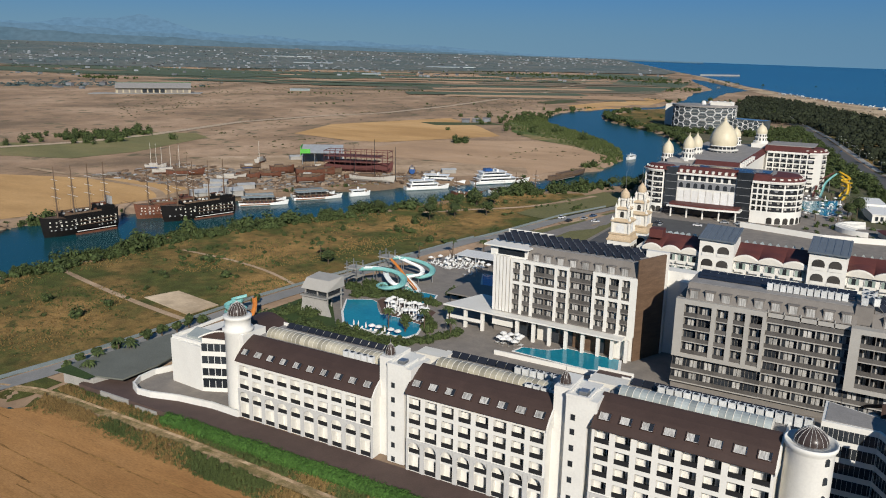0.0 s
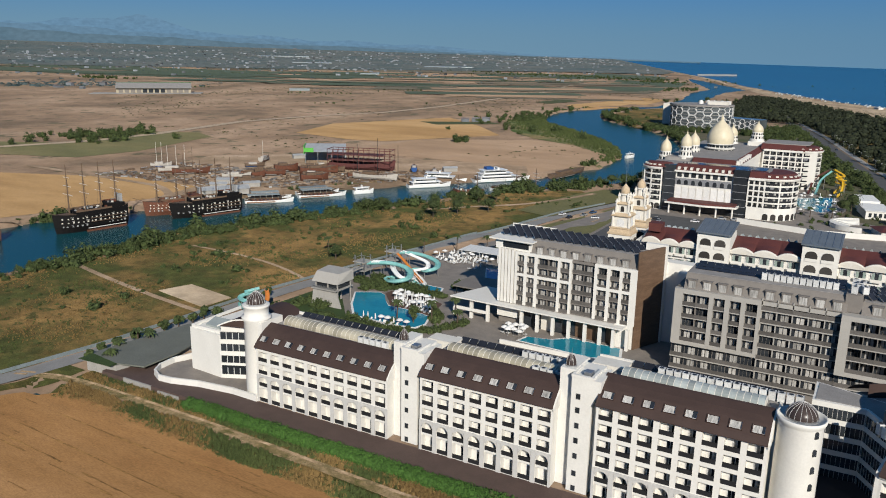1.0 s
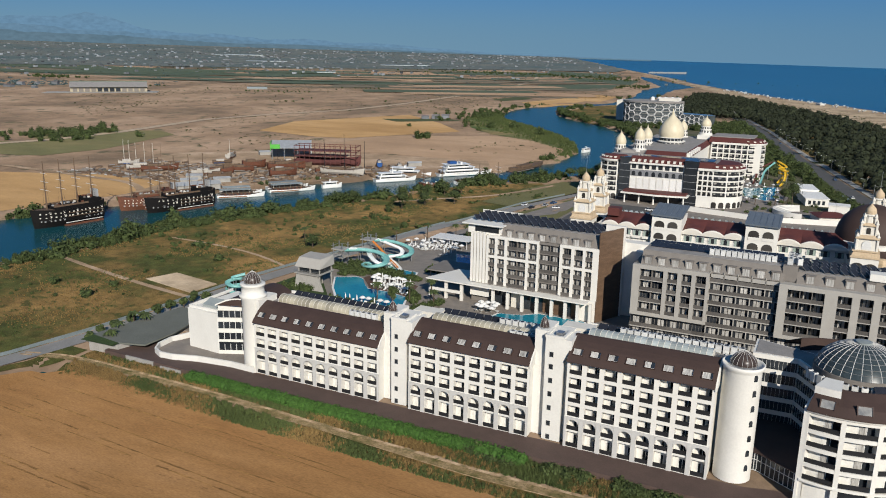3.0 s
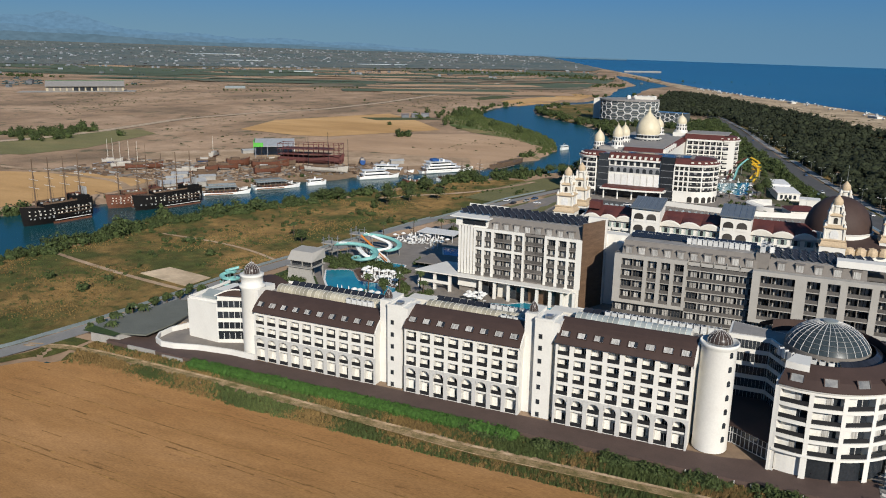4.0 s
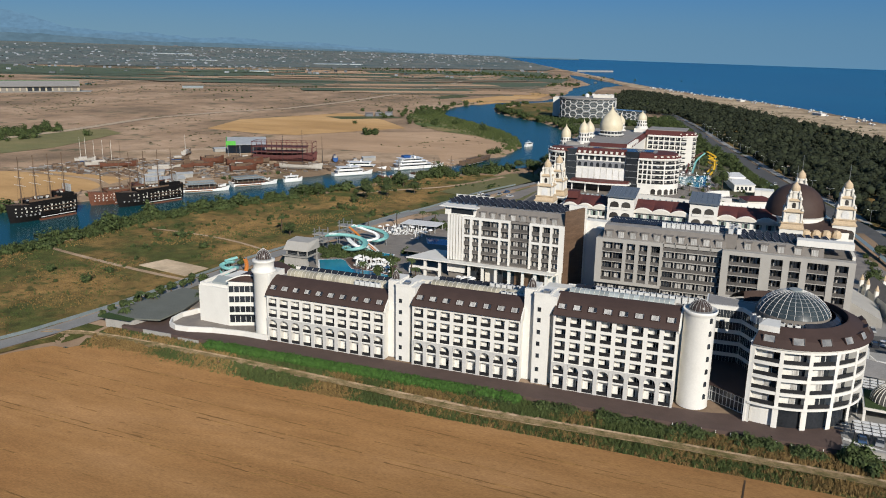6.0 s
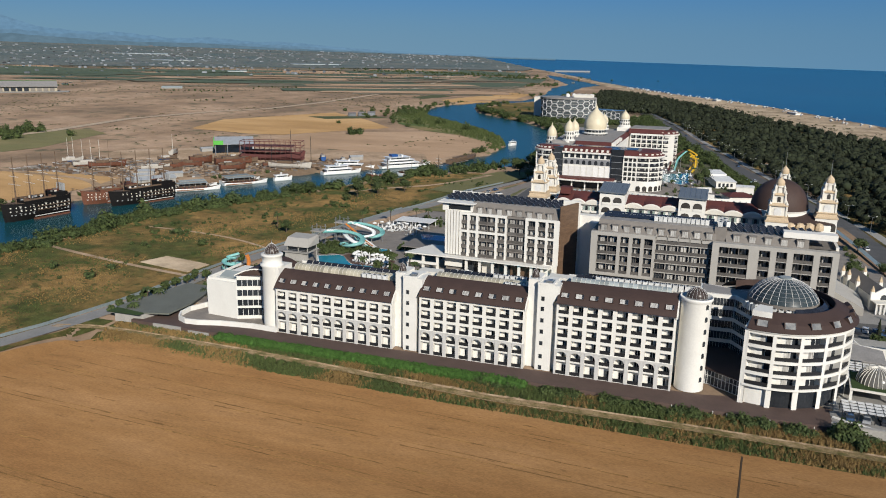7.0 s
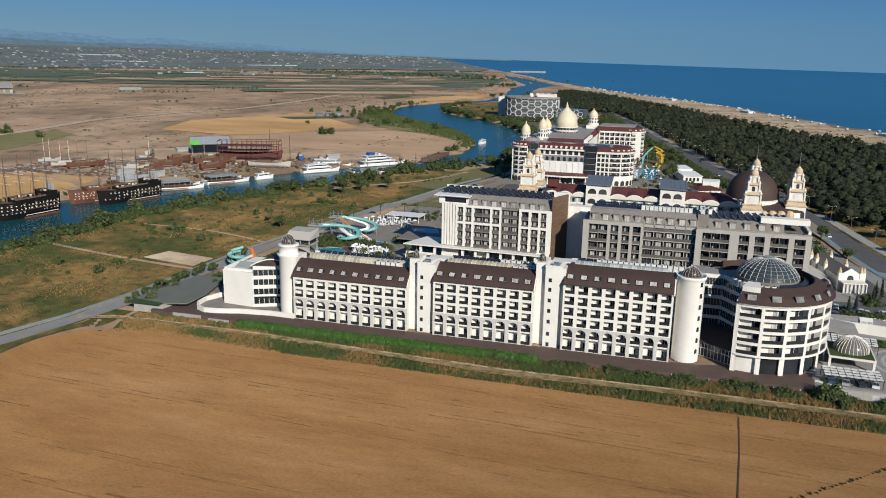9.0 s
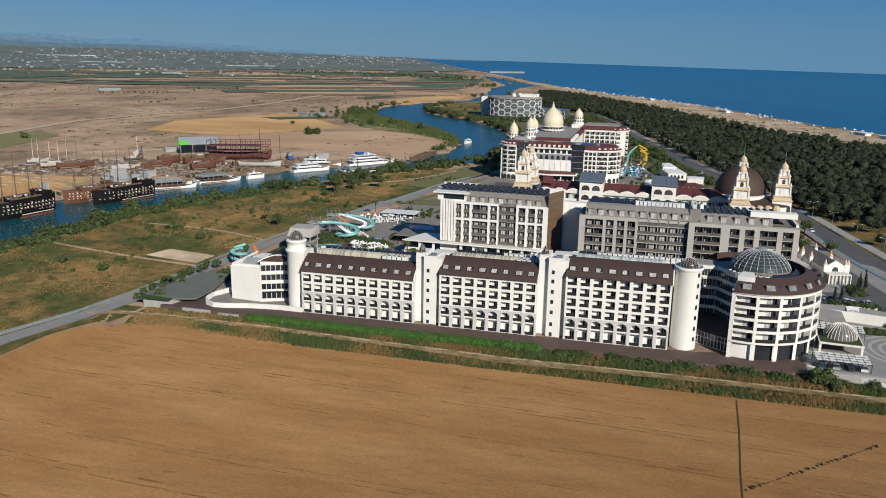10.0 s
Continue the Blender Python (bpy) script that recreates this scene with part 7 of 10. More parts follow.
# terraces, pavilion and white house between the row and the domed hotel
whouse = thing("garden_house", "white flat-roofed garden house with a step in its roof", "house", pose(-3.5, 470, 0, 0, 0, 12))
part("wall", Shape().box(-6, -22, -0.05, 6, 2, 4.2).box(-5, 2.01, -0.05, 5, 24, 5.2), WHITE, whouse)
part("roof", Shape().box(-6.4, -22.4, 4.203, 6.4, 2.2, 4.5).box(-5.3, 2.25, 5.203, 5.3, 24.3, 5.5), CANVAS, whouse)
for i in range(4):
    part("window", Shape().box(-4.6 + i * 2.4, -22.08, 1.0, -3.2 + i * 2.4, -22.01, 3.2), GLASS, whouse)
amph = thing("amphitheatre", "white curved seating steps of an open-air stage", "amphitheatre", pose(-6, 421, 0))
for i in range(6):
    part("step", Shape().lathe(0, 0, [(5.0 + i * 1.5, -0.05), (5.0 + i * 1.5, 0.5 + i * 0.35), (6.3 + i * 1.5, 0.5 + i * 0.35), (6.3 + i * 1.5, -0.05)], 24, 95, 275), WHITE, amph)
part("stage", Shape().lathe(0, 0, [(4.6, 0.0), (4.6, 0.35), (0, 0.35)], 24), PAVING, amph)
rp = thing("garden_restaurant", "low garden restaurant under a dark red hipped roof", "restaurant", pose(8, 409, 0, 0, 0, 20))
part("wall", Shape().box(-7, -6, -0.05, 7, 7, 2.8), CREAM, rp)
part("roof", Shape().add([(-8, -7, 2.8), (8, -7, 2.8), (8, 8, 2.8), (-8, 8, 2.8), (-3, 0.5, 4.6), (3, 0.5, 4.6)], [(0, 1, 5, 4), (1, 2, 5), (2, 3, 4, 5), (3, 0, 4)]), RED, rp)
part("flagpole", Shape().tube([(4, 4, 2.8), (4, 4, 9.5)], 0.08, 5, 0.04), ALU, rp)
solo("terrace_wall", Shape().prism([(-60, 398), (-23, 389), (15, 397), (15, 397.6), (-23, 389.6), (-60, 398.6)], -0.1, 2.6), WHITE, "long white terrace wall behind the row", "wall", kind="structure")
solo("pool_deck", Shape().prism([(-50, 445), (-18, 440), (-14, 470), (-22, 508), (-46, 512)], -0.05, 0.05), PAVING, "pale paved pool deck", "paving", kind="structure")
GARDEN = mat("planted_garden_ground", (0.0708, 0.0805, 0.0342), 0.95, (0.128, 0.107, 0.0634), 0.05, 1.5, 0.4, contrast=0.3, spread=0.3)
gy = [(HIGHWAY[k][0] - 7.5, HIGHWAY[k][1]) for k in range(5, 11)]
sheet("garden_ground", gy + [(-200, 900), (-240, 870), (-150, 700), (-118, 600), (-40, 580), (-34, 520), (-18, 440), (14, 425)], GARDEN, "planted garden ground beside the coast road", "garden", 0.2, 25)
solo("car_park", Shape().prism([(-112, 318), (-72, 318), (-64, 396), (-112, 398)], -0.05, 0.04), ASPHALT, "asphalt car park beside the domed hotel", "car park", kind="structure")

# ---- boats and boatyard ----
def hull(L, B, depth, sheer_bow=1.2, sheer_stern=0.6, full=0.85, stations=14):
    """A boat's hull along +x, keel at z 0, open on top but for its deck."""
    sh, rows = Shape(), []
    for i in range(stations + 1):
        u = i / stations
        w = B / 2 * (1 - max(0, (u - 0.55) / 0.45) ** 2.2) * (full + (1 - full) * min(1, u / 0.3))
        w = max(w, 0.06)
        top = depth + sheer_bow * max(0, (u - 0.5) * 2) ** 2 + sheer_stern * max(0, (0.4 - u) / 0.4) ** 2
        x = -L / 2 + L * u
        k = 0.08 * L * max(0, (u - 0.75) / 0.25) ** 2
        rows.append([(x - k * 0.4, 0, 0.0), (x - k * 0.2, w * 0.6, depth * 0.12), (x, w * 0.92, depth * 0.45), (x + k * 0.3, w, top)])
    verts = []
    for r in rows:
        verts += [(x, -y, z) for x, y, z in r[::-1]] + r[1:]
    m = 7
    faces = [(i * m + q, i * m + q + 1, (i + 1) * m + q + 1, (i + 1) * m + q) for i in range(stations) for q in range(m - 1)]
    faces.append(tuple(range(m)))
    deck = [(i * m, (i + 1) * m, (i + 1) * m + 6, i * m + 6) for i in range(stations)]
    sh.add(verts, faces)
    dk = Shape().add([(x, y * 0.97, z - 0.12) for x, y, z in verts], deck)
    return sh, dk


def rig(parent, x, y, z, h, yards, material=TIMBER):
    m = part("mast", Shape().tube([(x, y, z), (x, y, z + h)], 0.38, 6, 0.18), material, parent)
    for k in range(yards):
        zz = z + h * (0.42 + 0.5 * k / max(1, yards))
        w = 4.6 - 0.9 * k
        part("yard", Shape().tube([(x, y - w, zz), (x, y + w, zz)], 0.13, 5), STONE, m)
    for s in (-1, 1):
        part("shroud", Shape().tube([(x, y + s * 3.6, z), (x, y, z + h * 0.8)], 0.05, 3), BLACK, m)
    return m


def galleon(m, L=32, B=9.5, H=9.0, masts=4, label="black three-deck galleon tour ship moored at the bank", trim=HULLBLACK, mast_h=23):
    t = thing("galleon", label, "ship", m, "tour ships")
    h, d = hull(L, B, H * 0.75, 1.0, 2.4, 0.95)
    part("hull", h, trim, t)
    part("deck", d, TIMBER, t)
    ru = random.Random(int(L * 7 + B))
    for q in (-1, 1):
        part("waterline_strip", Shape().box(-L * 0.45, min(q * (B / 2 + 0.06), q * (B / 2 - 0.5)), H * 0.215, L * 0.10, max(q * (B / 2 + 0.06), q * (B / 2 - 0.5)), H * 0.235), CANVAS, t)
        part("wale", Shape().box(-L * 0.46, min(q * (B / 2 + 0.02), q * (B / 2 - 0.9)), H * 0.08, L * 0.12, max(q * (B / 2 + 0.02), q * (B / 2 - 0.9)), H * 0.16), HULLRED, t)
        for r in range(3):
            gz = H * (0.33 + 0.14 * r)
            part("gallery_rail", Shape().box(-L * 0.46, min(q * (B / 2 - 0.3), q * (B / 2 + 0.32)), gz - 0.35, L * 0.06, max(q * (B / 2 - 0.3), q * (B / 2 + 0.32)), gz - 0.2), TIMBER if r else trim, t)
            ports = Shape()
            for i in range(15):
                u = 0.04 + 0.062 * i + ru.uniform(-0.01, 0.01)
                wd = B / 2 * (1 - max(0, (u - 0.55) / 0.45) ** 2.2) * (0.95 + 0.05 * min(1, u / 0.3)) * (0.95, 0.975, 0.99)[r]
                x, w = -L / 2 + L * u, ru.uniform(0.35, 0.8)
                if ru.random() < 0.93:
                    ports.box(x, q * wd - 0.14, gz, x + w, q * wd + 0.16, gz + ru.uniform(0.35, 0.75))
                    if i % 3 == 0:
                        ports.box(x - 0.1, q * wd - 0.12, gz + 0.9, x + w + 0.5, q * wd + 0.14, gz + 1.0)
            part("gunport_row", ports, CREAM if r else TINROOF, t, "row of pale gunport shutters")
    part("upper_deck", Shape().box(-L * 0.46, -B * 0.46, H * 0.75, L * 0.22, B * 0.46, H * 0.86).box(-L * 0.46, -B * 0.44, H * 0.86, -L * 0.26, B * 0.44, H * 1.02), trim, t)
    part("deck_rail", Shape().box(-L * 0.26, -B * 0.47, H * 0.863, L * 0.25, -B * 0.455, H * 0.93).box(-L * 0.26, B * 0.455, H * 0.863, L * 0.25, B * 0.47, H * 0.93), TIMBER, t)
    for k in range(18):
        x, y = ru.uniform(-L * 0.42, L * 0.2), ru.uniform(-B * 0.36, B * 0.3)
        z = H * (1.023 if x < -L * 0.27 else 0.863)
        part("deck_table", Shape().box(x, y, z, x + ru.uniform(0.5, 1.4), y + ru.uniform(0.5, 1.1), z + ru.uniform(0.5, 1.3)), ru.choice((TIMBER, HULLRED, CREAM, TAUPE, TINROOF)), t)
    part("stern_screen", Shape().box(-L * 0.45, -B * 0.3, H * 1.023, -L * 0.43, B * 0.3, H * 1.32), TINROOF, t)
    part("sheer_strip", Shape().box(-L * 0.46, -B * 0.49, H * 0.99, -L * 0.26, -B * 0.445, H * 1.06), HULLRED, t)
    for i in range(masts):
        rig(t, -L * 0.40 + i * L * 0.68 / max(1, masts - 1), 0, H * 0.7, mast_h, 3)
    part("bowsprit", Shape().tube([(L * 0.46, 0, H * 0.8), (L * 0.68, 0, H * 1.05)], 0.2, 5, 0.1), TIMBER, t)
    return t


VARNISH = mat("varnished_planks", (0.26, 0.13, 0.06), 0.4, (0.19, 0.09, 0.042), 0.6, 4.0, 0.15, spread=0.15)
AWNING = mat("pale_grey_awning", (0.30, 0.33, 0.32), 0.7, (0.22, 0.25, 0.245), 0.5, 3.0, 0.05, tint=0.3)


def tour_boat(m, L=24, label="wooden two-deck excursion boat with awning"):
    t = thing("excursion_boat", label, "boat", m, "excursion boats")
    h, d = hull(L, 6.2, 2.2, 1.2, 0.5, 0.9)
    part("hull", h, HULLWHITE, t)
    part("deck", d, TIMBER, t)
    part("waterline_band", Shape().box(-L * 0.47, -3.13, 1.25, L * 0.12, 3.13, 1.75), VARNISH, t, "varnished timber band")
    part("rubbing_strake", Shape().box(-L * 0.45, -3.18, 1.9, L * 0.15, 3.18, 2.1), HULLWHITE, t)
    part("cabin", Shape().box(-L * 0.4, -2.5, 2.2, L * 0.2, 2.5, 3.4), HULLRED, t)
    for i in range(7):
        x = -L * 0.39 + i * L * 0.083
        part("window", Shape().box(x, -2.56, 2.5, x + 1.2, -2.49, 3.2), GLASS, t)
    part("upper_deck", Shape().box(-L * 0.44, -2.9, 3.4, L * 0.26, 2.9, 3.6), TIMBER, t)
    for i in range(6):
        for s in (-2.7, 2.7):
            part("post", Shape().box(-L * 0.42 + i * L * 0.12, s - 0.06, 3.6, -L * 0.42 + i * L * 0.12 + 0.12, s + 0.06, 5.4), CREAM, t)
    part("awning", Shape().box(-L * 0.44, -3.0, 5.4, L * 0.22, 3.0, 5.55), AWNING, t)
    part("mast", Shape().tube([(L * 0.3, 0, 2.0), (L * 0.3, 0, 9)], 0.1, 5, 0.05), TIMBER, t)
    return t


def yacht(m, L=26, decks=2, label="white motor yacht moored by the bank"):
    t = thing("motor_yacht", label, "yacht", m, "motor yachts")
    B = L * 0.23
    h, d = hull(L, B, 2.6, 1.2, 0.3, 0.95)
    part("hull", h, HULLWHITE, t)
    part("deck", d, TIMBER, t)
    x0, x1, z = -L * 0.40, L * 0.22, 2.6
    for k in range(decks):
        part("deckhouse", Shape().extrude([(-B * 0.42, z), (-B * 0.40, z + 1.9), (B * 0.40, z + 1.9), (B * 0.42, z)], x0, x1), HULLWHITE, t)
        part("window_band", Shape().box(x0 + 0.6, -B * 0.43, z + 0.7, x1 - 0.4, B * 0.43, z + 1.5), GLASS, t)
        part("deck_slab", Shape().box(x0 - 1.2, -B * 0.47, z + 1.903, x1 + 1.0, B * 0.47, z + 2.1), HULLWHITE, t)
        z += 2.1
        x0, x1 = x0 + L * 0.03, x1 - L * 0.09
    part("radar_arch", Shape().box(-L * 0.1, -B * 0.3, z, -L * 0.07, -B * 0.25, z + 1.2).box(-L * 0.1, B * 0.25, z, -L * 0.07, B * 0.3, z + 1.2).box(-L * 0.1, -B * 0.3, z + 1.2, -L * 0.06, B * 0.3, z + 1.4), HULLWHITE, t)
    part("mast", Shape().tube([(-L * 0.08, 0, z + 1.4), (-L * 0.08, 0, z + 4)], 0.07, 5, 0.03), BLACK, t)
    return t


def along(a, b, z):
    """A pose halfway between two plan points, heading from a to b."""
    return pose((a[0] + b[0]) / 2, (a[1] + b[1]) / 2, z, 0, 0, math.degrees(math.atan2(b[1] - a[1], b[0] - a[0])))


galleon(along((-321.5, 244), (-327, 211), -5.2), 34, 10, 12.6, 4, mast_h=24)
galleon(along((-300.5, 298), (-309.5, 266), -5.2), 38, 10, 11.5, 4, "black galleon tour ship with red sheer and tall masts", HULLBLACK, 22)
galleon(along((-314, 288), (-327, 262), -5.2), 30, 8.5, 10.5, 3, "brown and red galleon tour ship beside another", HULLRED, 17)
galleon(along((-338, 190), (-346, 165), -5.2), 28, 8, 7, 2, "dark red galleon moored at the bank", HULLRED, 15)
YARDWHITE = mat("weathered_white_hull", (0.46, 0.43, 0.38), 0.6, (0.34, 0.31, 0.27), 0.5, 3.0, 0.1, spread=0.15)
tour_boat(along((-310, 315), (-291, 336), -4.7), 27)
tour_boat(along((-313, 320), (-295, 341), -4.7) @ pose(0, 2.5, 0), 24)
tour_boat(along((-296, 345), (-279, 369), -4.7), 29)
tour_boat(along((-300, 348), (-284, 372), -4.7) @ pose(0, 3, 0), 26)
yacht(along((-277, 374), (-270, 385), -4.7), 13, 1, "small white fishing boat with wheelhouse")
yacht(along((-262, 411), (-243, 434), -4.7), 29, 2)
yacht(along((-266, 440), (-243, 449), -4.7) @ pose(0, 2, 0), 30, 2)
fy = yacht(along((-238, 456), (-212, 488), -4.7), 42, 3, "large white three-deck ferry yacht")
part("cover", Shape().box(-12, -2.4, 9.2, -7, 2.4, 10.8), BLUECOVER, fy)
galleon(along((-222, 400), (-211, 419), -5.2), 20, 6, 5.0, 2, "small orange-brown galleon at the near bank", HULLRED, 11)
galleon(along((-200, 434), (-187, 456), -5.2), 22, 5.5, 3.2, 2, "low brown gulet with two masts", HULLRED, 13)
tour_boat(along((-212, 432), (-206, 443), -4.7), 13, "small wooden excursion boat")
yacht(along((-190, 640), (-186, 652), -4.7), 12, 1, "small white boat by the bend")


def wreck(m, L, B, H, label, frames=True, material=HULLRED, masts=0, mast_h=12):
    """A wooden hull on the yard, propped up, some with bare frames."""
    t = thing("hull_on_stocks", label, "boat", m, "boats in the yard")
    h, d = hull(L, B, H, 1.4, 0.8, 0.85)
    part("hull", h, material, t)
    part("deck", d, TIMBER, t)
    part("bottom_band", Shape().box(-L * 0.44, -B * 0.45, H * 0.12, L * 0.08, B * 0.45, H * 0.3), TAUPE if frames else BLUECOVER if L < 15 else HULLRED, t)
    if frames:
        for i in range(9):
            x = -L * 0.42 + i * L * 0.09
            part("frame", Shape().tube([(x, -B * 0.46, H * 0.8), (x, -B * 0.48, H + 1.0)], 0.12, 4).tube([(x, B * 0.46, H * 0.8), (x, B * 0.48, H + 1.0)], 0.12, 4), TIMBER, t)
        part("cabin", Shape().box(-L * 0.3, -B * 0.3, H, L * 0.05, B * 0.3, H + 1.6), TIMBER, t)
    else:
        part("cabin", Shape().box(-L * 0.3, -B * 0.28, H - 0.1, L * 0.1, B * 0.28, H + 1.2), YARDWHITE, t)
    for s in (-1, 1):
        for x in (-L * 0.3, 0, L * 0.25):
            part("prop", Shape().tube([(x, s * (B * 0.5 + 1.0), -0.6), (x, s * B * 0.42, H * 0.5)], 0.1, 4), TIMBER, t)
    for k in range(masts):
        part("mast", Shape().tube([(-L * 0.2 + k * L * 0.25, 0, H), (-L * 0.2 + k * L * 0.25, 0, H + mast_h)], 0.16, 5, 0.08), CREAM if material == YARDWHITE else TIMBER, t)
    return t


GZ_ = -0.9
yard = [((-447, 367), (-436, 378), 14, 4.2, 2.2, False, YARDWHITE, 2, "white sailing boat hauled out in the yard"),
        ((-424, 352), (-408, 372), 22, 5.5, 2.8, False, YARDWHITE, 3, "white sailing boat with three masts in the yard"),
        ((-410, 352), (-392, 372), 24, 6.0, 3.2, True, HULLRED, 2, "brown wooden hull under repair"),
        ((-402, 430), (-408, 446), 16, 4.5, 2.4, False, YARDWHITE, 1, "white sailing boat hauled out in the yard"),
        ((-362, 398), (-350, 412), 16, 6.5, 4.5, True, HULLRED, 0, "brown wooden hull under repair"),
        ((-345, 402), (-325, 426), 26, 6.5, 3.6, True, HULLRED, 0, "red-brown wooden hull under repair"),
        ((-324, 378), (-310, 396), 18, 6.0, 3.6, True, HULLRED, 0, "bare brown wooden hull in the yard"),
        ((-302, 410), (-273, 416), 30, 6.5, 3.2, True, YARDWHITE, 0, "white and brown schooner on stocks"),
        ((-372, 360), (-356, 372), 18, 5.0, 2.6, False, YARDWHITE, 0, "white boat hauled out in the yard"),
        ((-358, 384), (-346, 394), 14, 4.8, 2.8, True, HULLRED, 0, "brown wooden hull under repair"),
        ((-352, 352), (-340, 366), 15, 4.8, 2.6, True, TIMBER, 0, "weathered timber hull in the yard"),
        ((-366, 372), (-352, 380), 15, 5.0, 3.0, True, HULLRED, 0, "brown wooden hull under repair"),
        ((-262, 446), (-272, 462), 14, 4.5, 2.5, False, YARDWHITE, 0, "white boat hauled out in the yard"),
        ((-282, 452), (-292, 468), 16, 4.5, 2.5, False, BLUECOVER, 0, "blue-covered boat hauled out in the yard")]
ry = random.Random(12)
for k in range(12):
    x = ry.uniform(-400, -300)
    y = np.interp(x, [-400, -300], [380, 440]) + ry.uniform(-26, 34)
    q = ry.randrange(3)
    yard.append(((x, y), (x + ry.uniform(6, 10), y + ry.uniform(4, 10)), ry.uniform(9, 16), ry.uniform(3, 4.6), ry.uniform(1.6, 2.8), q > 0, (BLUECOVER if k == 3 else YARDWHITE if k % 6 == 0 else TIMBER, HULLRED, TIMBER)[q], int(q == 0 and ry.random() < 0.4), ("white boat hauled out in the yard", "brown wooden hull under repair", "weathered timber hull in the yard")[q]))
for a, b, L, B, H, fr_, mt, ms, lab in yard:
    wreck(along(a, b, GZ_), L, B, H, lab, fr_, mt, ms, 15 if ms > 1 else 13)
sch = thing("schooner_masts", "three tall dark schooner masts", "masts", pose(-288, 420, 0, 0, 0, -30))
for i in range(3):
    part("mast", Shape().tube([(-13 + i * 11, -11 + i * 9.5, -1.2), (-13 + i * 11, -11 + i * 9.5, 25 - abs(i - 1) * 4)], 0.3, 6, 0.12), BLACK, sch)
wreck(along((-200, 486), (-190, 552), -3.4), 46, 7.5, 2.6, "long dark half-sunk wooden hulk by the bank", True, TIMBER)
# steel ship skeleton
sk = thing("ship_skeleton", "red-brown steel skeleton of a ship under construction", "ship skeleton", along((-343, 437), (-297, 452), -1.2) @ Matrix.Diagonal((1, 1, 1.2, 1)))
for k in range(4):
    part("deck_frame", Shape().box(-24, -6.5, 2.5 + k * 3.1, 22, -6.1, 2.8 + k * 3.1).box(-24, 6.1, 2.5 + k * 3.1, 22, 6.5, 2.8 + k * 3.1).box(-24, -6.5, 2.5 + k * 3.1, -23.6, 6.5, 2.8 + k * 3.1).box(21.6, -6.5, 2.5 + k * 3.1, 22, 6.5, 2.8 + k * 3.1), RUST, sk)
    if k < 3:
        part("deck_plate", Shape().box(-24 + k, -6.0, 2.82 + k * 3.1, 12 + 2 * k, 6.0, 2.95 + k * 3.1), RUST, sk)
for i in range(13):
    for s in (-6.3, 6.3):
        part("post", Shape().box(-24 + i * 3.8, s - 0.15, -0.1, -23.7 + i * 3.8, s + 0.15, 12.2), RUST, sk)
hh, dd = hull(46, 13, 4.0, 2.0, 0.5, 0.95)
part("hull", hh, RUST, sk)
shd = thing("boat_shed", "tin boat shed with a green end panel", "shed", along((-380, 453), (-353, 471), -1.4))
part("roof", Shape().extrude([(-9, 8.5), (9, 12.5), (9, 12.8), (-9, 8.8)], -15, 15), TINROOF, shd)
part("back_wall", Shape().box(-15, 8.6, 0, 15, 8.9, 12.4), TINROOF, shd)
part("green_panel", Shape().box(-15.4, -8, 6.5, -15.0, 9, 13.2).box(-15.0, -9.5, 8.4, -8.0, -9.2, 11.6), GREENPANEL, shd)
for x in (-14, -5, 5, 14):
    for y in (-8, 8):
        part("post", Shape().box(x - 0.2, y - 0.2, 0, x + 0.2, y + 0.2, 8.5), ALU, shd)
low = thing("warehouse", "long low shed with pale tin roof", "shed", along((-340, 305), (-320, 335), -1.4))
part("wall", Shape().box(-14, -4, 0, 14, 4, 3.2), CONCRETE, low)
part("roof", Shape().extrude([(-4.6, 3.2), (0, 4.8), (4.6, 3.2), (4.6, 3.4), (0, 5.0), (-4.6, 3.4)], -14.5, 14.5), TINROOF, low)
for a, b, w in (((-352, 330), (-344, 338), 5), ((-362, 345), (-352, 352), 6), ((-338, 345), (-332, 352), 5), ((-398, 462), (-392, 470), 5), ((-270, 470), (-262, 478), 4)):
    hsh = thing("hut", "small white boatyard hut", "hut", along(a, b, -1.4), "boatyard huts")
    part("wall", Shape().box(-5, -w / 2, 0, 5, w / 2, 2.6), CONCRETE, hsh)
    part("roof", Shape().extrude([(-w / 2 - 0.3, 2.6), (0, 3.5), (w / 2 + 0.3, 2.6), (w / 2 + 0.3, 2.75), (0, 3.65), (-w / 2 - 0.3, 2.75)], -5.3, 5.3), TINROOF, hsh)
# scrap and timber heaps
rs = random.Random(31)
heaps = [Shape(), Shape(), Shape()]
for i in range(900):
    x, y = rs.uniform(-450, -270), 0
    y = rs.uniform(-12, 60) + np.interp(x, [-450, -330, -270], [335, 350, 420])
    if near_river(x, y) < 6:
        continue
    l, w, h, a = rs.uniform(0.4, 3.2), rs.uniform(0.2, 0.9), rs.uniform(0.1, 1.0), rs.uniform(0, 3.14)
    c, s = math.cos(a), math.sin(a)
    heaps[rs.choices((0, 1, 2), (6, 0.25, 3))[0]].prism([(x - l * c + w * s, y - l * s - w * c), (x + l * c + w * s, y + l * s - w * c), (x + l * c - w * s, y + l * s + w * c), (x - l * c - w * s, y - l * s + w * c)], -1.4, -1.2 + h)
for hp, hm, hl in zip(heaps, (TIMBER, TINROOF, TAUPE), ("scattered weathered timber over the boatyard", "scattered tin sheets and parts over the boatyard", "scattered grey-brown planks over the boatyard")):
    solo("scrap", hp, hm, hl, "scrap", kind="stuff")

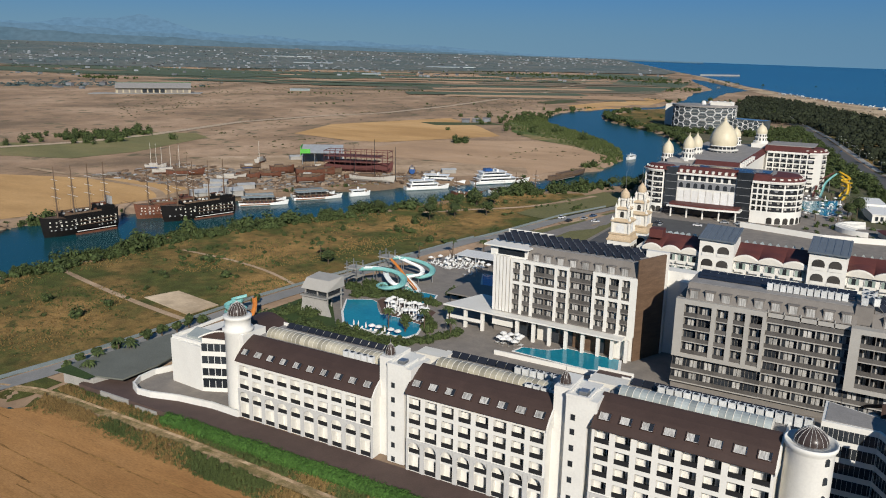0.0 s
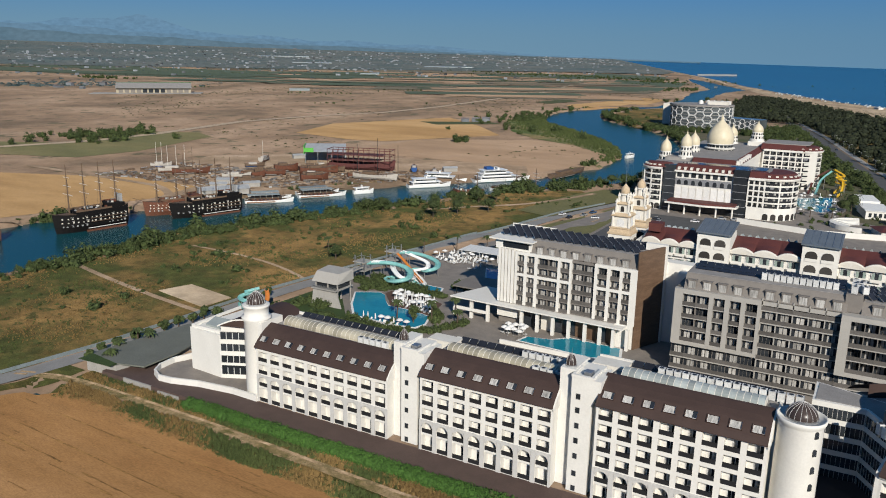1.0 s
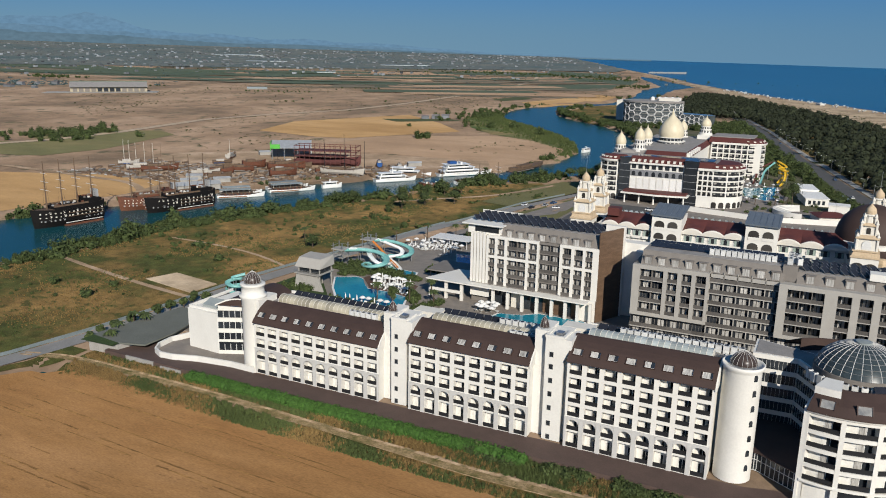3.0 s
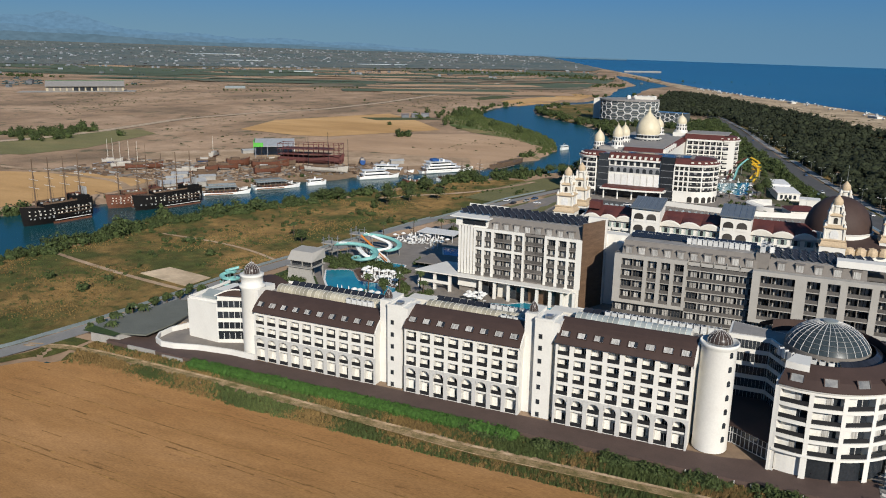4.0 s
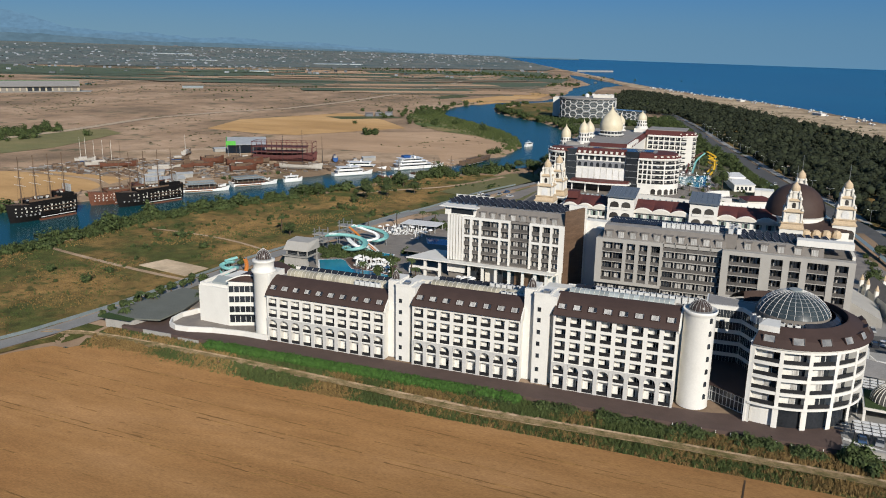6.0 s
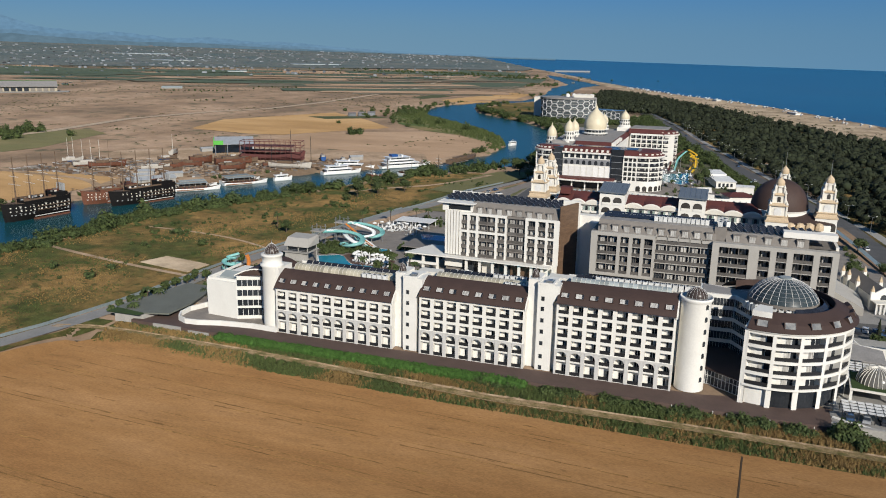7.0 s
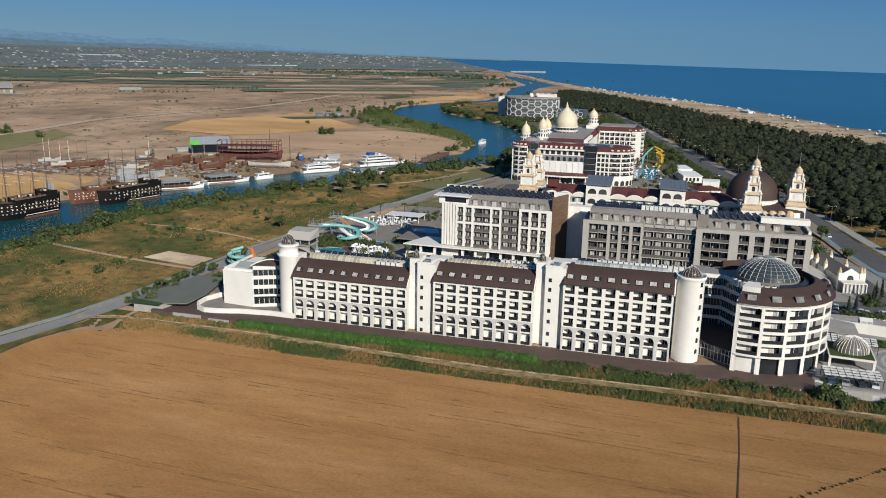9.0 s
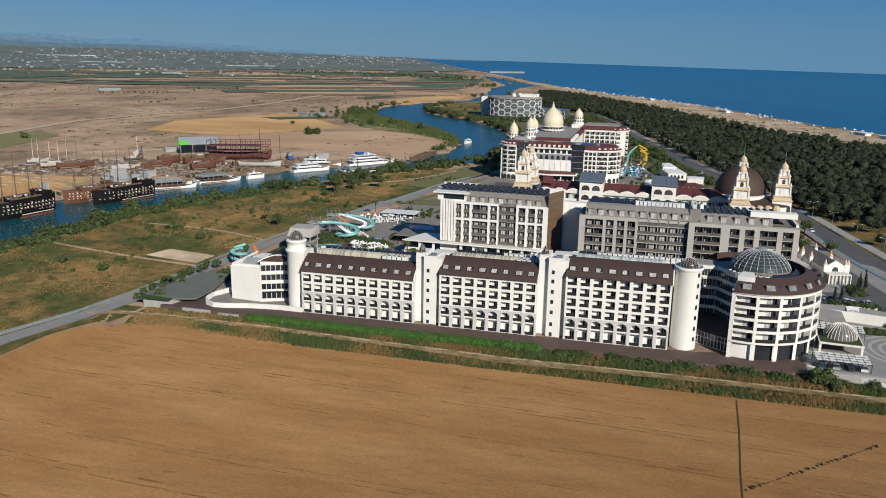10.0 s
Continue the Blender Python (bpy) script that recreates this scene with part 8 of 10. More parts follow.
# ---- trees, shrubs and grass ----
def leaf_cloud(n, rx, ry, rz, size, seed, lumps=9):
    """Many small leaf faces on overlapping lumps; an uneven crown round the origin."""
    r = np.random.RandomState(seed)
    c = r.normal(size=(lumps, 3))
    c /= np.linalg.norm(c, axis=1)[:, None]
    c *= r.uniform(0.25, 0.72, (lumps, 1))
    k = r.randint(0, lumps, n)
    d = r.normal(size=(n, 3))
    d /= np.linalg.norm(d, axis=1)[:, None]
    p = c[k] + d * r.uniform(0.25, 0.46, (n, 1))
    nrm = d + r.normal(size=(n, 3)) * 0.3 + np.array([0, 0, 0.35])
    nrm /= np.linalg.norm(nrm, axis=1)[:, None]
    u = np.cross(nrm, r.normal(size=(n, 3)))
    u /= np.linalg.norm(u, axis=1)[:, None]
    w = np.cross(nrm, u)
    p = p * (rx, ry, rz)
    s = size * r.uniform(0.6, 1.4, (n, 1))
    v = np.stack([p - u * s, p + w * s * 0.55, p + u * s, p - w * s * 0.55], 1).reshape(-1, 3)
    f = np.arange(4 * n).reshape(n, 4)
    return v, f


def stuff_of(name, templates, places, material, label, category):
    """One joined mesh of many copies: places are x, y, lift, turn, scale, template."""
    vs, fs, k = [], [], 0
    lie = height(np.array([p[0] for p in places]), np.array([p[1] for p in places]))
    for (x, y, z, a, s, q), g in zip(places, lie):
        z += float(g)
        v, f = templates[q]
        c, d = math.cos(a), math.sin(a)
        vs.append(np.stack([x + s * (v[:, 0] * c - v[:, 1] * d), y + s * (v[:, 0] * d + v[:, 1] * c), z + s * v[:, 2]], 1))
        fs.append(f + k)
        k += len(v)
    V, Fc = np.concatenate(vs).astype(np.float32), np.concatenate(fs).astype(np.int32)
    me = bpy.data.meshes.new(name)
    me.vertices.add(len(V))
    me.vertices.foreach_set("co", V.ravel())
    m = Fc.shape[1]
    me.loops.add(Fc.size)
    me.loops.foreach_set("vertex_index", Fc.ravel())
    me.polygons.add(len(Fc))
    me.polygons.foreach_set("loop_start", np.arange(0, Fc.size, m, dtype=np.int32))
    me.update(calc_edges=True)
    me.materials.append(material)
    return tagged(new(name, me), label, category, kind="stuff")


def solid_crown(rx, ry, rz, seed, n1=7, n2=5):
    """A lumpy closed crown core of few faces, to stop the light inside the leaves."""
    r = np.random.RandomState(seed)
    v, f = [], []
    for j in range(n2 + 1):
        th = math.pi * j / n2
        for i in range(n1):
            ph = 2 * math.pi * i / n1
            k = r.uniform(0.55, 0.8)
            v.append((rx * k * math.sin(th) * math.cos(ph), ry * k * math.sin(th) * math.sin(ph), rz * k * math.cos(th)))
    for j in range(n2):
        for i in range(n1):
            f.append((j * n1 + i, (j + 1) * n1 + i, (j + 1) * n1 + (i + 1) % n1, j * n1 + (i + 1) % n1))
    return np.array(v), np.array(f)


def joined(a, b):
    return np.concatenate([a[0], b[0]]), np.concatenate([a[1], b[1] + len(a[0])])


rg = random.Random(77)
pine_t = []
for count, leaf in ((300, 0.36), (130, 0.52), (48, 0.9)):
    pine_t += [joined(leaf_cloud(count, 3.7, 3.7, 3.0 + 0.3 * (i % 3), leaf, 100 + i + count, 10), solid_crown(3.2, 3.2, 2.6, 200 + i)) for i in range(6)]
pine_t = [(v + np.array([0, 0, 4.2]), f) for v, f in pine_t]
places = []
hy, hxx = [p[1] for p in HIGHWAY], [p[0] for p in HIGHWAY]
y = 150.0
while y < 1650:
    x0 = np.interp(y, hy, hxx) + 16 if y < 1060 else np.interp(y, [1060, 1100, 1250, 1450, 1650], [-88, -180, -215, -240, -255])
    x1 = np.interp(y, [300, 600, 700, 771, 811, 900, 979, 1118, 1189, 1300, 1480, 1620, 1900], [420, 270, 195, 146, 118, 88, 58, 10, -12, -62, -125, -196, -262])
    xm = min(x1, 120 + 0.55 * y)
    x = x0
    step = 4.5 if y < 700 else 5.6
    while x < xm:
        px, py = x + rg.uniform(-4, 4), y + rg.uniform(-4, 4)
        clear = (px - x0 < 40 and 180 < y < 330 and rg.random() < 0.9) or noise.noise(Vector((px * 0.035, py * 0.035, 2))) + rg.uniform(-0.2, 0.2) > 0.27
        if not clear:
            places.append((px, py, 0.0, rg.uniform(0, 6.28), (rg.uniform(0.55, 1.0) if rg.random() < 0.6 else rg.uniform(1.0, 1.5)), rg.randrange(6) + (0 if y < 330 and px < 200 else 6 if y < 620 else 12)))
        x += step
    y += step
stuff_of("pine_wood", pine_t, places, PINE, "dense dark green pine wood by the beach", "wood")
sheet("wood_floor", [(92, 150), (80, 240), (70, 320), (30, 488), (0, 620), (-35, 793), (-100, 1080), (-140, 1300), (-40, 1400), (60, 1230), (150, 1040), (200, 860), (380, 560), (420, 150)], SCRUB, "reddish bare soil under the pines", "ground", 0.2, 40)

bush_t = [joined(leaf_cloud(250, rx, ry, rz, 0.36, 300 + i, 12), solid_crown(rx * 0.66, ry * 0.66, rz * 0.62, 400 + i)) for i, (rx, ry, rz) in enumerate(((2.4, 2.2, 1.8), (1.9, 2.1, 2.5), (2.8, 2.3, 1.6), (2.2, 2.6, 2.1), (1.7, 1.7, 2.2)))]
bush_t = [(v + np.array([0, 0, 1.1]), f) for v, f in bush_t]
bush_small = [joined(leaf_cloud(26, 2.6, 2.6, 1.0, 0.8, 320 + i), solid_crown(2.2, 2.2, 0.8, 420 + i)) for i in range(5)]
OLIVELEAF = island_tint(mat("dull_scrub_leaves", (0.072, 0.07, 0.032), 0.9, (0.055, 0.055, 0.024), 0.1, 2.0, 0.0, spread=0.2), 0.35)
places = []
# thickets on both river banks
for i in range(1700):
    k = rg.randrange(2, len(RIVER) - 8)
    (ax, ay, aw), (bx, by, bw) = RIVER[k], RIVER[k + 1]
    u = rg.random()
    d = Vector((bx - ax, by - ay)).normalized()
    right = rg.random() < 0.8
    off = (aw + (bw - aw) * u) + 2.5 + rg.random() ** 2 * (14 if right else 5)
    s = 1 if right else -1
    x, y = ax + (bx - ax) * u + d.y * off * s, ay + (by - ay) * u - d.x * off * s
    if near_river(x, y) < 1.5 or (not right and 585 < y < 1000) or (not right and 255 < y < 560 and rg.random() < 0.9) or -60 > x > -140 and 600 > y > 400:
        continue
    g = noise.noise(Vector((x * 0.045, y * 0.045, 5)))
    if right and g < 0.0 and rg.random() < 0.75:
        continue
    places.append((x, y, -0.2, rg.uniform(0, 6.28), rg.uniform(0.4, 1.0) if g < 0.05 or rg.random() < 0.5 else rg.uniform(1.2, 2.5), rg.randrange(5)))
for i in range(330):
    u = rg.random()
    k = rg.randrange(1, 5)
    (ax, ay, aw), (bx, by, bw) = RIVER[k], RIVER[k + 1]
    d = Vector((bx - ax, by - ay)).normalized()
    off = aw + (bw - aw) * u + 3.0 + rg.random() * 13
    x, y = ax + (bx - ax) * u + d.y * off, ay + (by - ay) * u - d.x * off
    if near_river(x, y) > 1.5:
        places.append((x, y, -0.3, rg.uniform(0, 6.28), rg.uniform(0.5, 1.2) + 0.9 * max(0, noise.noise(Vector((x * 0.05, y * 0.05, 8)))) * rg.uniform(0.5, 2.2), rg.randrange(5)))
for i in range(110):
    u = rg.random()
    k = rg.randrange(2, 6)
    (ax, ay, aw), (bx, by, bw) = RIVER[k], RIVER[k + 1]
    d = Vector((bx - ax, by - ay)).normalized()
    off = aw + (bw - aw) * u + 15 + rg.random() * 42
    x, y = ax + (bx - ax) * u + d.y * off, ay + (by - ay) * u - d.x * off
    if near_river(x, y) > 6 and noise.noise(Vector((x * 0.03, y * 0.03, 4))) > -0.1:
        places.append((x, y, -0.3, rg.uniform(0, 6.28), rg.uniform(0.35, 0.95), rg.randrange(5)))
stuff_of("bank_thicket", bush_t, places, LEAF, "green thickets along the river banks", "shrubs")
places = []
for i in range(900):
    x, y = rg.uniform(-300, -140), rg.uniform(40, 430)
    if near_river(x, y) < 4 or x > np.interp(y, [p[1] for p in LANE], [p[0] for p in LANE]) - 7 or (-212 < x < -180 and 156 < y < 184):
        continue
    if noise.noise(Vector((x * 0.02, y * 0.02, 3))) < -0.05:
        continue
    places.append((x, y, -0.1, rg.uniform(0, 6.28), rg.uniform(0.2, 0.6) if rg.random() < 0.93 else rg.uniform(0.9, 1.4), rg.randrange(5)))
stuff_of("scrub_bushes", bush_t, places, LEAF, "low green bushes dotted over the scrub", "shrubs")
tuft_t = []
for i in range(4):
    r = np.random.RandomState(500 + i)
    n = 26
    a, b = r.uniform(0, 6.28, n), r.uniform(0.0, 0.6, n)
    base = np.stack([b * np.cos(a), b * np.sin(a), 0 * a], 1)
    tip = base + np.stack([r.normal(0, 0.18, n), r.normal(0, 0.18, n), r.uniform(0.5, 1.1, n)], 1)
    side = np.stack([-np.sin(a), np.cos(a), 0 * a], 1) * 0.09
    tuft_t.append((np.stack([base - side, base + side, tip], 1).reshape(-1, 3), np.arange(3 * n).reshape(n, 3)))
places, dry = [], []
for i in range(44000):
    if i % 3 == 0:
        x, y = rg.uniform(-170, 60), rg.uniform(100.5, 111.5)
        if abs(y - np.interp(x, [-170, -121, -90, -51, -6, 44], [107.5, 107, 105.5, 104, 105, 105])) < 1.6:
            continue
        s = rg.uniform(0.5, 1.1)
    else:
        x, y = rg.uniform(-300, -182), rg.uniform(60, 420)
        if near_river(x, y) < 4 or x > np.interp(y, [p[1] for p in LANE], [p[0] for p in LANE]) - 5 or (-212 < x < -182 and 157 < y < 183):
            continue
        s = rg.uniform(0.25, 0.6)
        if noise.noise(Vector((x * 0.035, y * 0.035, 6))) + rg.uniform(-0.15, 0.15) < 0.0:
            continue
    g = noise.noise(Vector((x * 0.06, y * 0.06, 9))) + rg.uniform(-0.25, 0.25) - (0 if i % 3 == 0 else 0.12)
    (places if g > -0.05 else dry).append((x, y, +0.1, rg.uniform(0, 6.28), s, rg.randrange(4)))
stuff_of("rough_grass", tuft_t, places, REED, "rough green grass tufts on verge and scrub", "grass")
stuff_of("dry_grass", tuft_t, dry, DRYGRASS, "dry straw-coloured grass tufts on verge and scrub", "grass")
# bright hedge under the terrace wall
places = []
for i in range(2300):
    x = rg.uniform(-134, -44)
    places.append((x, 110.9 + rg.uniform(-0.9, 0.9), 0.0, rg.uniform(0, 6.28), rg.uniform(0.62, 0.98), rg.randrange(5)))
hedge_t = [joined(leaf_cloud(150, 2.0, 1.7, 1.5, 0.2, 340 + i), solid_crown(1.8, 1.5, 1.35, 440 + i)) for i in range(5)]
hedge_t = [(v + np.array([0, 0, 1.1]), f) for v, f in hedge_t]
HEDGE = island_tint(mat("fresh_green_leaves", (0.05, 0.115, 0.018), 0.8, (0.04, 0.092, 0.015), 0.3, 3.0, 0.0, spread=0.2), 0.3)
for (ax, ay), (bx, by) in zip(pts, pts[1:5]):
    k = int(math.hypot(bx - ax, by - ay) / 0.35)
    for i in range(k):
        u = i / k
        places.append((ax + (bx - ax) * u, F + ay + (by - ay) * u + 0.8, 0.15 - float(height(ax, F + ay + 0.8)), rg.uniform(0, 6.28), rg.uniform(0.3, 0.42), rg.randrange(5)))
stuff_of("creeper_hedge", hedge_t, places, HEDGE, "bright green creeper hedge below the terrace", "hedge")
places = []
for i in range(640):
    x = rg.uniform(-56, 70)
    if noise.noise(Vector((x * 0.13, 1, 2))) + rg.uniform(-0.2, 0.2) < -0.05 and x < 26 or x > 33 and rg.random() < 0.7:
        continue
    places.append((x, 110.4 + rg.uniform(-1.4, 1.2), -0.2, rg.uniform(0, 6.28), rg.uniform(0.3, 0.8) * (1.9 if 27 < x < 32 else 1), rg.randrange(5)))
for i in range(260):
    x, y = rg.uniform(-165, -112), rg.uniform(140, 182)
    places.append((x, y, 0.0, rg.uniform(0, 6.28), rg.uniform(0.4, 1.0), rg.randrange(5)))
for i in range(160):
    x, y = rg.choice([(rg.uniform(-142, -122), rg.uniform(211, 214)), (rg.uniform(-150, -142), rg.uniform(208, 216)), (rg.uniform(-126, -116), rg.uniform(224, 232)), (rg.uniform(-140, -112), rg.uniform(272, 290))])
    places.append((x, y, 0.0, rg.uniform(0, 6.28), rg.uniform(0.4, 0.8), rg.randrange(5)))
for i in range(70):
    x, y = rg.uniform(-50, 20), rg.uniform(395, 520)
    if x < np.interp(y, hy, hxx) - 9 and not (-112 < x < -36 and y > 412 and x < -30):
        places.append((x, y, 0.0, rg.uniform(0, 6.28), rg.uniform(0.3, 0.8), rg.randrange(5)))
for i in range(240):
    x, y = rg.choice([(rg.uniform(48, 66), rg.uniform(151, 152)), (rg.uniform(44, 60), rg.uniform(176.8, 178)), (rg.uniform(55, 66), rg.uniform(158.5, 172)), (rg.uniform(54, 60), rg.uniform(192, 204)), (rg.uniform(50, 53), rg.uniform(248, 300))])
    places.append((x, y, 0.0 if y < 176 or y > 180 else 0.8, rg.uniform(0, 6.28), rg.uniform(0.3, 0.7), rg.randrange(5)))
for i in range(700):
    y = rg.uniform(430, 1000)
    x = np.interp(y, hy, hxx) - 9 - rg.random() ** 2 * np.interp(y, [430, 520, 600, 1000], [8, 12, 40, 50])
    places.append((x, y, 0.0, rg.uniform(0, 6.28), rg.uniform(0.5, 1.3 if y < 560 else 2.2), rg.randrange(5)))
for i in range(260):
    x, y = rg.uniform(-240, -120), rg.uniform(880, 925)
    if near_river(x, y) > 3 and not -120 < x < -60:
        places.append((x, y, 0.0, rg.uniform(0, 6.28), rg.uniform(0.6, 1.8), rg.randrange(5)))
for (ax, ay), (bx, by), n_ in (((-145, 217), (-131, 214.5), 90), ((-155, 219), (-147, 217), 50), ((-152, 206), (-146, 212), 30), ((-119, 200), (-112, 190), 40), ((-168, 152), (-158, 186), 110), ((-160, 190), (-150, 182), 40), ((-160, 214), (-150, 212), 40), ((-150, 172), (-112, 175), 150), ((-146, 164), (-100, 162), 120), ((-112, 178), (-104, 192), 40)):
    for i in range(n_):
        u = rg.random()
        places.append((ax + (bx - ax) * u + rg.uniform(-1.2, 1.2), ay + (by - ay) * u + rg.uniform(-1.5, 1.5), 0.0, rg.uniform(0, 6.28), rg.uniform(0.4, 0.9), rg.randrange(5)))
stuff_of("garden_shrubs", bush_t, places, LEAF, "clipped green shrubs in the resort gardens", "shrubs")
# far hedges and copses on the plain
places = []
for i in range(330):
    d = 1100 + 2900 * rg.random() ** 0.6
    a = radians(rg.uniform(97, 140))
    x, y = d * math.cos(a), d * math.sin(a)
    if near_river(x, y) < 15 or x > coast_x(y) - 80:
        continue
    n = 1 if rg.random() < 0.9 else rg.randrange(4, 16)
    ang = rg.uniform(0.2, 0.7)
    for k in range(n):
        xx, yy = x + k * 9 * math.cos(ang) + rg.uniform(-3, 3), y + k * 9 * math.sin(ang) + rg.uniform(-3, 3)
        places.append((xx, yy, 0.0, rg.uniform(0, 6.28), rg.uniform(0.4, 1.1) if n == 1 else rg.uniform(0.6, 1.4), rg.randrange(5)))
for cx, cy, n, sx, sy in ((-632, 466, 60, 22, 30), (-1764, 1340, 40, 40, 20), (-352, 645, 6, 4, 4), (-410, 960, 60, 30, 50), (-200, 1290, 60, 60, 40), (-900, 2600, 250, 260, 60), (-250, 1080, 60, 50, 60), (-330, 790, 22, 40, 40), (-640, 2450, 30, 60, 30), (-330, 1480, 40, 25, 60), (-440, 1980, 40, 30, 50)):
    for k in range(n):
        xx, yy = cx + rg.gauss(0, sx), cy + rg.gauss(0, sy)
        if near_river(xx, yy) > 3:
            places.append((xx, yy, 0.0, rg.uniform(0, 6.28), rg.uniform(1.2, 2.6), rg.randrange(5)))
stuff_of("far_trees", bush_t, places, LEAF, "scattered trees and hedges on the plain", "trees")
# low scrub over the plain
places = []
for i in range(9500):
    d = 620 + 1350 * rg.random() ** 0.8
    a = radians(rg.uniform(100, 142))
    x, y = d * math.cos(a), d * math.sin(a)
    g = noise.noise(Vector((x * 0.006, y * 0.004, 7))) + 0.5 * noise.noise(Vector((x * 0.02, y * 0.012, 1)))
    if g + rg.uniform(-0.25, 0.25) < 0.12 or near_river(x, y) < 25 or (-560 < x < -340 and 590 < y < 890) or -700 < x < -520 and y < 560:
        continue
    places.append((x, y, -0.3, rg.uniform(0, 6.28), rg.uniform(0.4, 1.2), rg.randrange(5)))
stuff_of("plain_scrub", bush_small, places, OLIVELEAF, "low dull-green scrub dotted over the dry plain", "shrubs")
# dune shrubs between the wood and the beach
places = []
for i in range(1500):
    y = rg.uniform(560, 1500)
    e = np.interp(y, [300, 600, 700, 771, 811, 900, 979, 1118, 1189, 1300, 1480, 1620, 1900], [420, 270, 195, 146, 118, 88, 58, 10, -12, -62, -125, -196, -262])
    x = e + abs(rg.gauss(0, 34))
    if x < coast_x(y) - 55:
        places.append((x, y, -0.2, rg.uniform(0, 6.28), rg.uniform(0.4, 1.5), rg.randrange(5)))
stuff_of("dune_shrubs", bush_small, places, OLIVELEAF, "low shrubs on the dunes behind the beach", "shrubs")
# reeds on the marsh
places, wet_bush = [], []
for i in range(22000):
    x, y = rg.uniform(-440, -175), rg.uniform(590, 990)
    g = near_river(x, y)
    if 0.5 < g < np.interp(y, [600, 650, 700, 780, 900, 1000], [10, 30, 55, 66, 55, 30]) * rg.random() ** 0.7 and x < np.interp(y, [640, 705, 775, 845, 930, 1005], [-168, -187, -215, -262, -330, -372]):
        if noise.noise(Vector((x * 0.03, y * 0.03, 4))) > 0.25 and i % 22 == 0:
            wet_bush.append((x, y, -0.2, rg.uniform(0, 6.28), rg.uniform(0.5, 1.5), rg.randrange(5)))
        places.append((x, y, 0.0, rg.uniform(0, 6.28), rg.uniform(1.3, 2.6), rg.randrange(4)))
stuff_of("reed_bed", tuft_t, places, REED, "green reed bed along the river bend", "reeds")
stuff_of("marsh_bushes", bush_t, wet_bush, LEAF, "dark bushes standing in the reeds", "shrubs")


def tree(x, y, h, r, seed, label, material=LEAF):
    """A tree with tapered trunk, limbs and a leafy crown."""
    t = thing("tree", label, "tree", pose(x, y, float(height(x, y)), 0, 0, seed * 37 % 360), "single trees")
    s = Shape().tube([(0, 0, -0.3), (0.1, 0.05, h * 0.3), (0, 0.1, h * 0.7)], 0.28, 7, 0.10)
    part("trunk", s, BARK, t)
    for k in range(5):
        a = k * 1.26 + seed
        part("limb", Shape().tube([(0.05, 0.05, h * (0.3 + 0.06 * k)), (r * 0.55 * math.cos(a), r * 0.55 * math.sin(a), h * (0.5 + 0.06 * k))], 0.11, 5, 0.04), BARK, t)
    v, f = joined(leaf_cloud(700, r, r, h * 0.42, 0.33, seed, 12), solid_crown(r * 0.75, r * 0.75, h * 0.3, seed))
    me = bpy.data.meshes.new("crown")
    me.from_pydata((v + np.array([0, 0, h * 0.62])).tolist(), [], f.tolist())
    me.materials.append(material)
    piece("crown", me, t)


for i, (x, y, h, r) in enumerate(((-187, 238, 6.5, 3.6), (-232, 325, 8, 4.5), (-207, 352, 9, 5.0), (-200, 366, 8, 4.5), (-195, 380, 9, 4.5), (-188, 388, 8.5, 4.5), (-150, 478, 9, 6.0), (-144, 486, 9, 6.0), (-138, 480, 8, 5.0), (-118, 186, 6, 2.2),
                                  (-354, 642, 8, 5), (-346, 648, 7, 4.5), (56, 300, 7, 4), (48, 252, 7, 4), (60, 262, 6, 3.5), (-196, 331, 11, 6), (-190, 346, 9, 5), (-178, 358, 9, 5), (-80, 512, 12, 7), (-72, 506, 10, 6), (-226, 330, 9, 5), (-132, 452, 12, 7), (-126, 468, 12, 7), (-134, 492, 11, 7), (-128, 510, 12, 7), (-122, 436, 8, 5), (-12, 458, 13, 7), (-16, 450, 10, 6), (-172, 170, 4.5, 2), (-174, 160, 4.2, 2), (-176, 152, 4, 1.8), (-177, 142, 4.2, 1.9), (-178.9, 118, 2.6, 1.3), (-179, 122, 3.2, 1.5), (-179.2, 127, 3.6, 1.6), (-178.6, 133, 3.8, 1.7), (-178.3, 137, 3.2, 1.5), (-177.8, 148, 4.4, 1.9), (-176.5, 157, 4.6, 2.0), (-175.6, 176, 4.6, 2.0), (-174.6, 184, 4.2, 2.0))):
    tree(x, y, h, r, 600 + i, "bushy green broadleaf tree with an uneven crown")


def cypress(x, y, h, seed):
    t = thing("cypress", "slim dark green cypress in the forecourt", "tree", pose(x, y, 0), "cypresses")
    part("trunk", Shape().tube([(0, 0, -0.1), (0, 0, h * 0.4)], 0.15, 6, 0.08), BARK, t)
    v, f = joined(leaf_cloud(420, h * 0.13, h * 0.13, h * 0.5, 0.2, seed, 14), solid_crown(h * 0.10, h * 0.10, h * 0.45, seed))
    v = v * np.stack([1.25 - np.clip(v[:, 2] / h + 0.5, 0, 1), 1.25 - np.clip(v[:, 2] / h + 0.5, 0, 1), np.ones(len(v))], 1)
    me = bpy.data.meshes.new("crown")
    me.from_pydata((v + np.array([0, 0, h * 0.55])).tolist(), [], f.tolist())
    me.materials.append(PINE)
    piece("crown", me, t)


for i, (x, y) in enumerate(((46, 181), (48.2, 181.5), (58, 201), (59.3, 198.5), (56, 195), (61, 206))):
    cypress(x, y, 7.5, 900 + i)


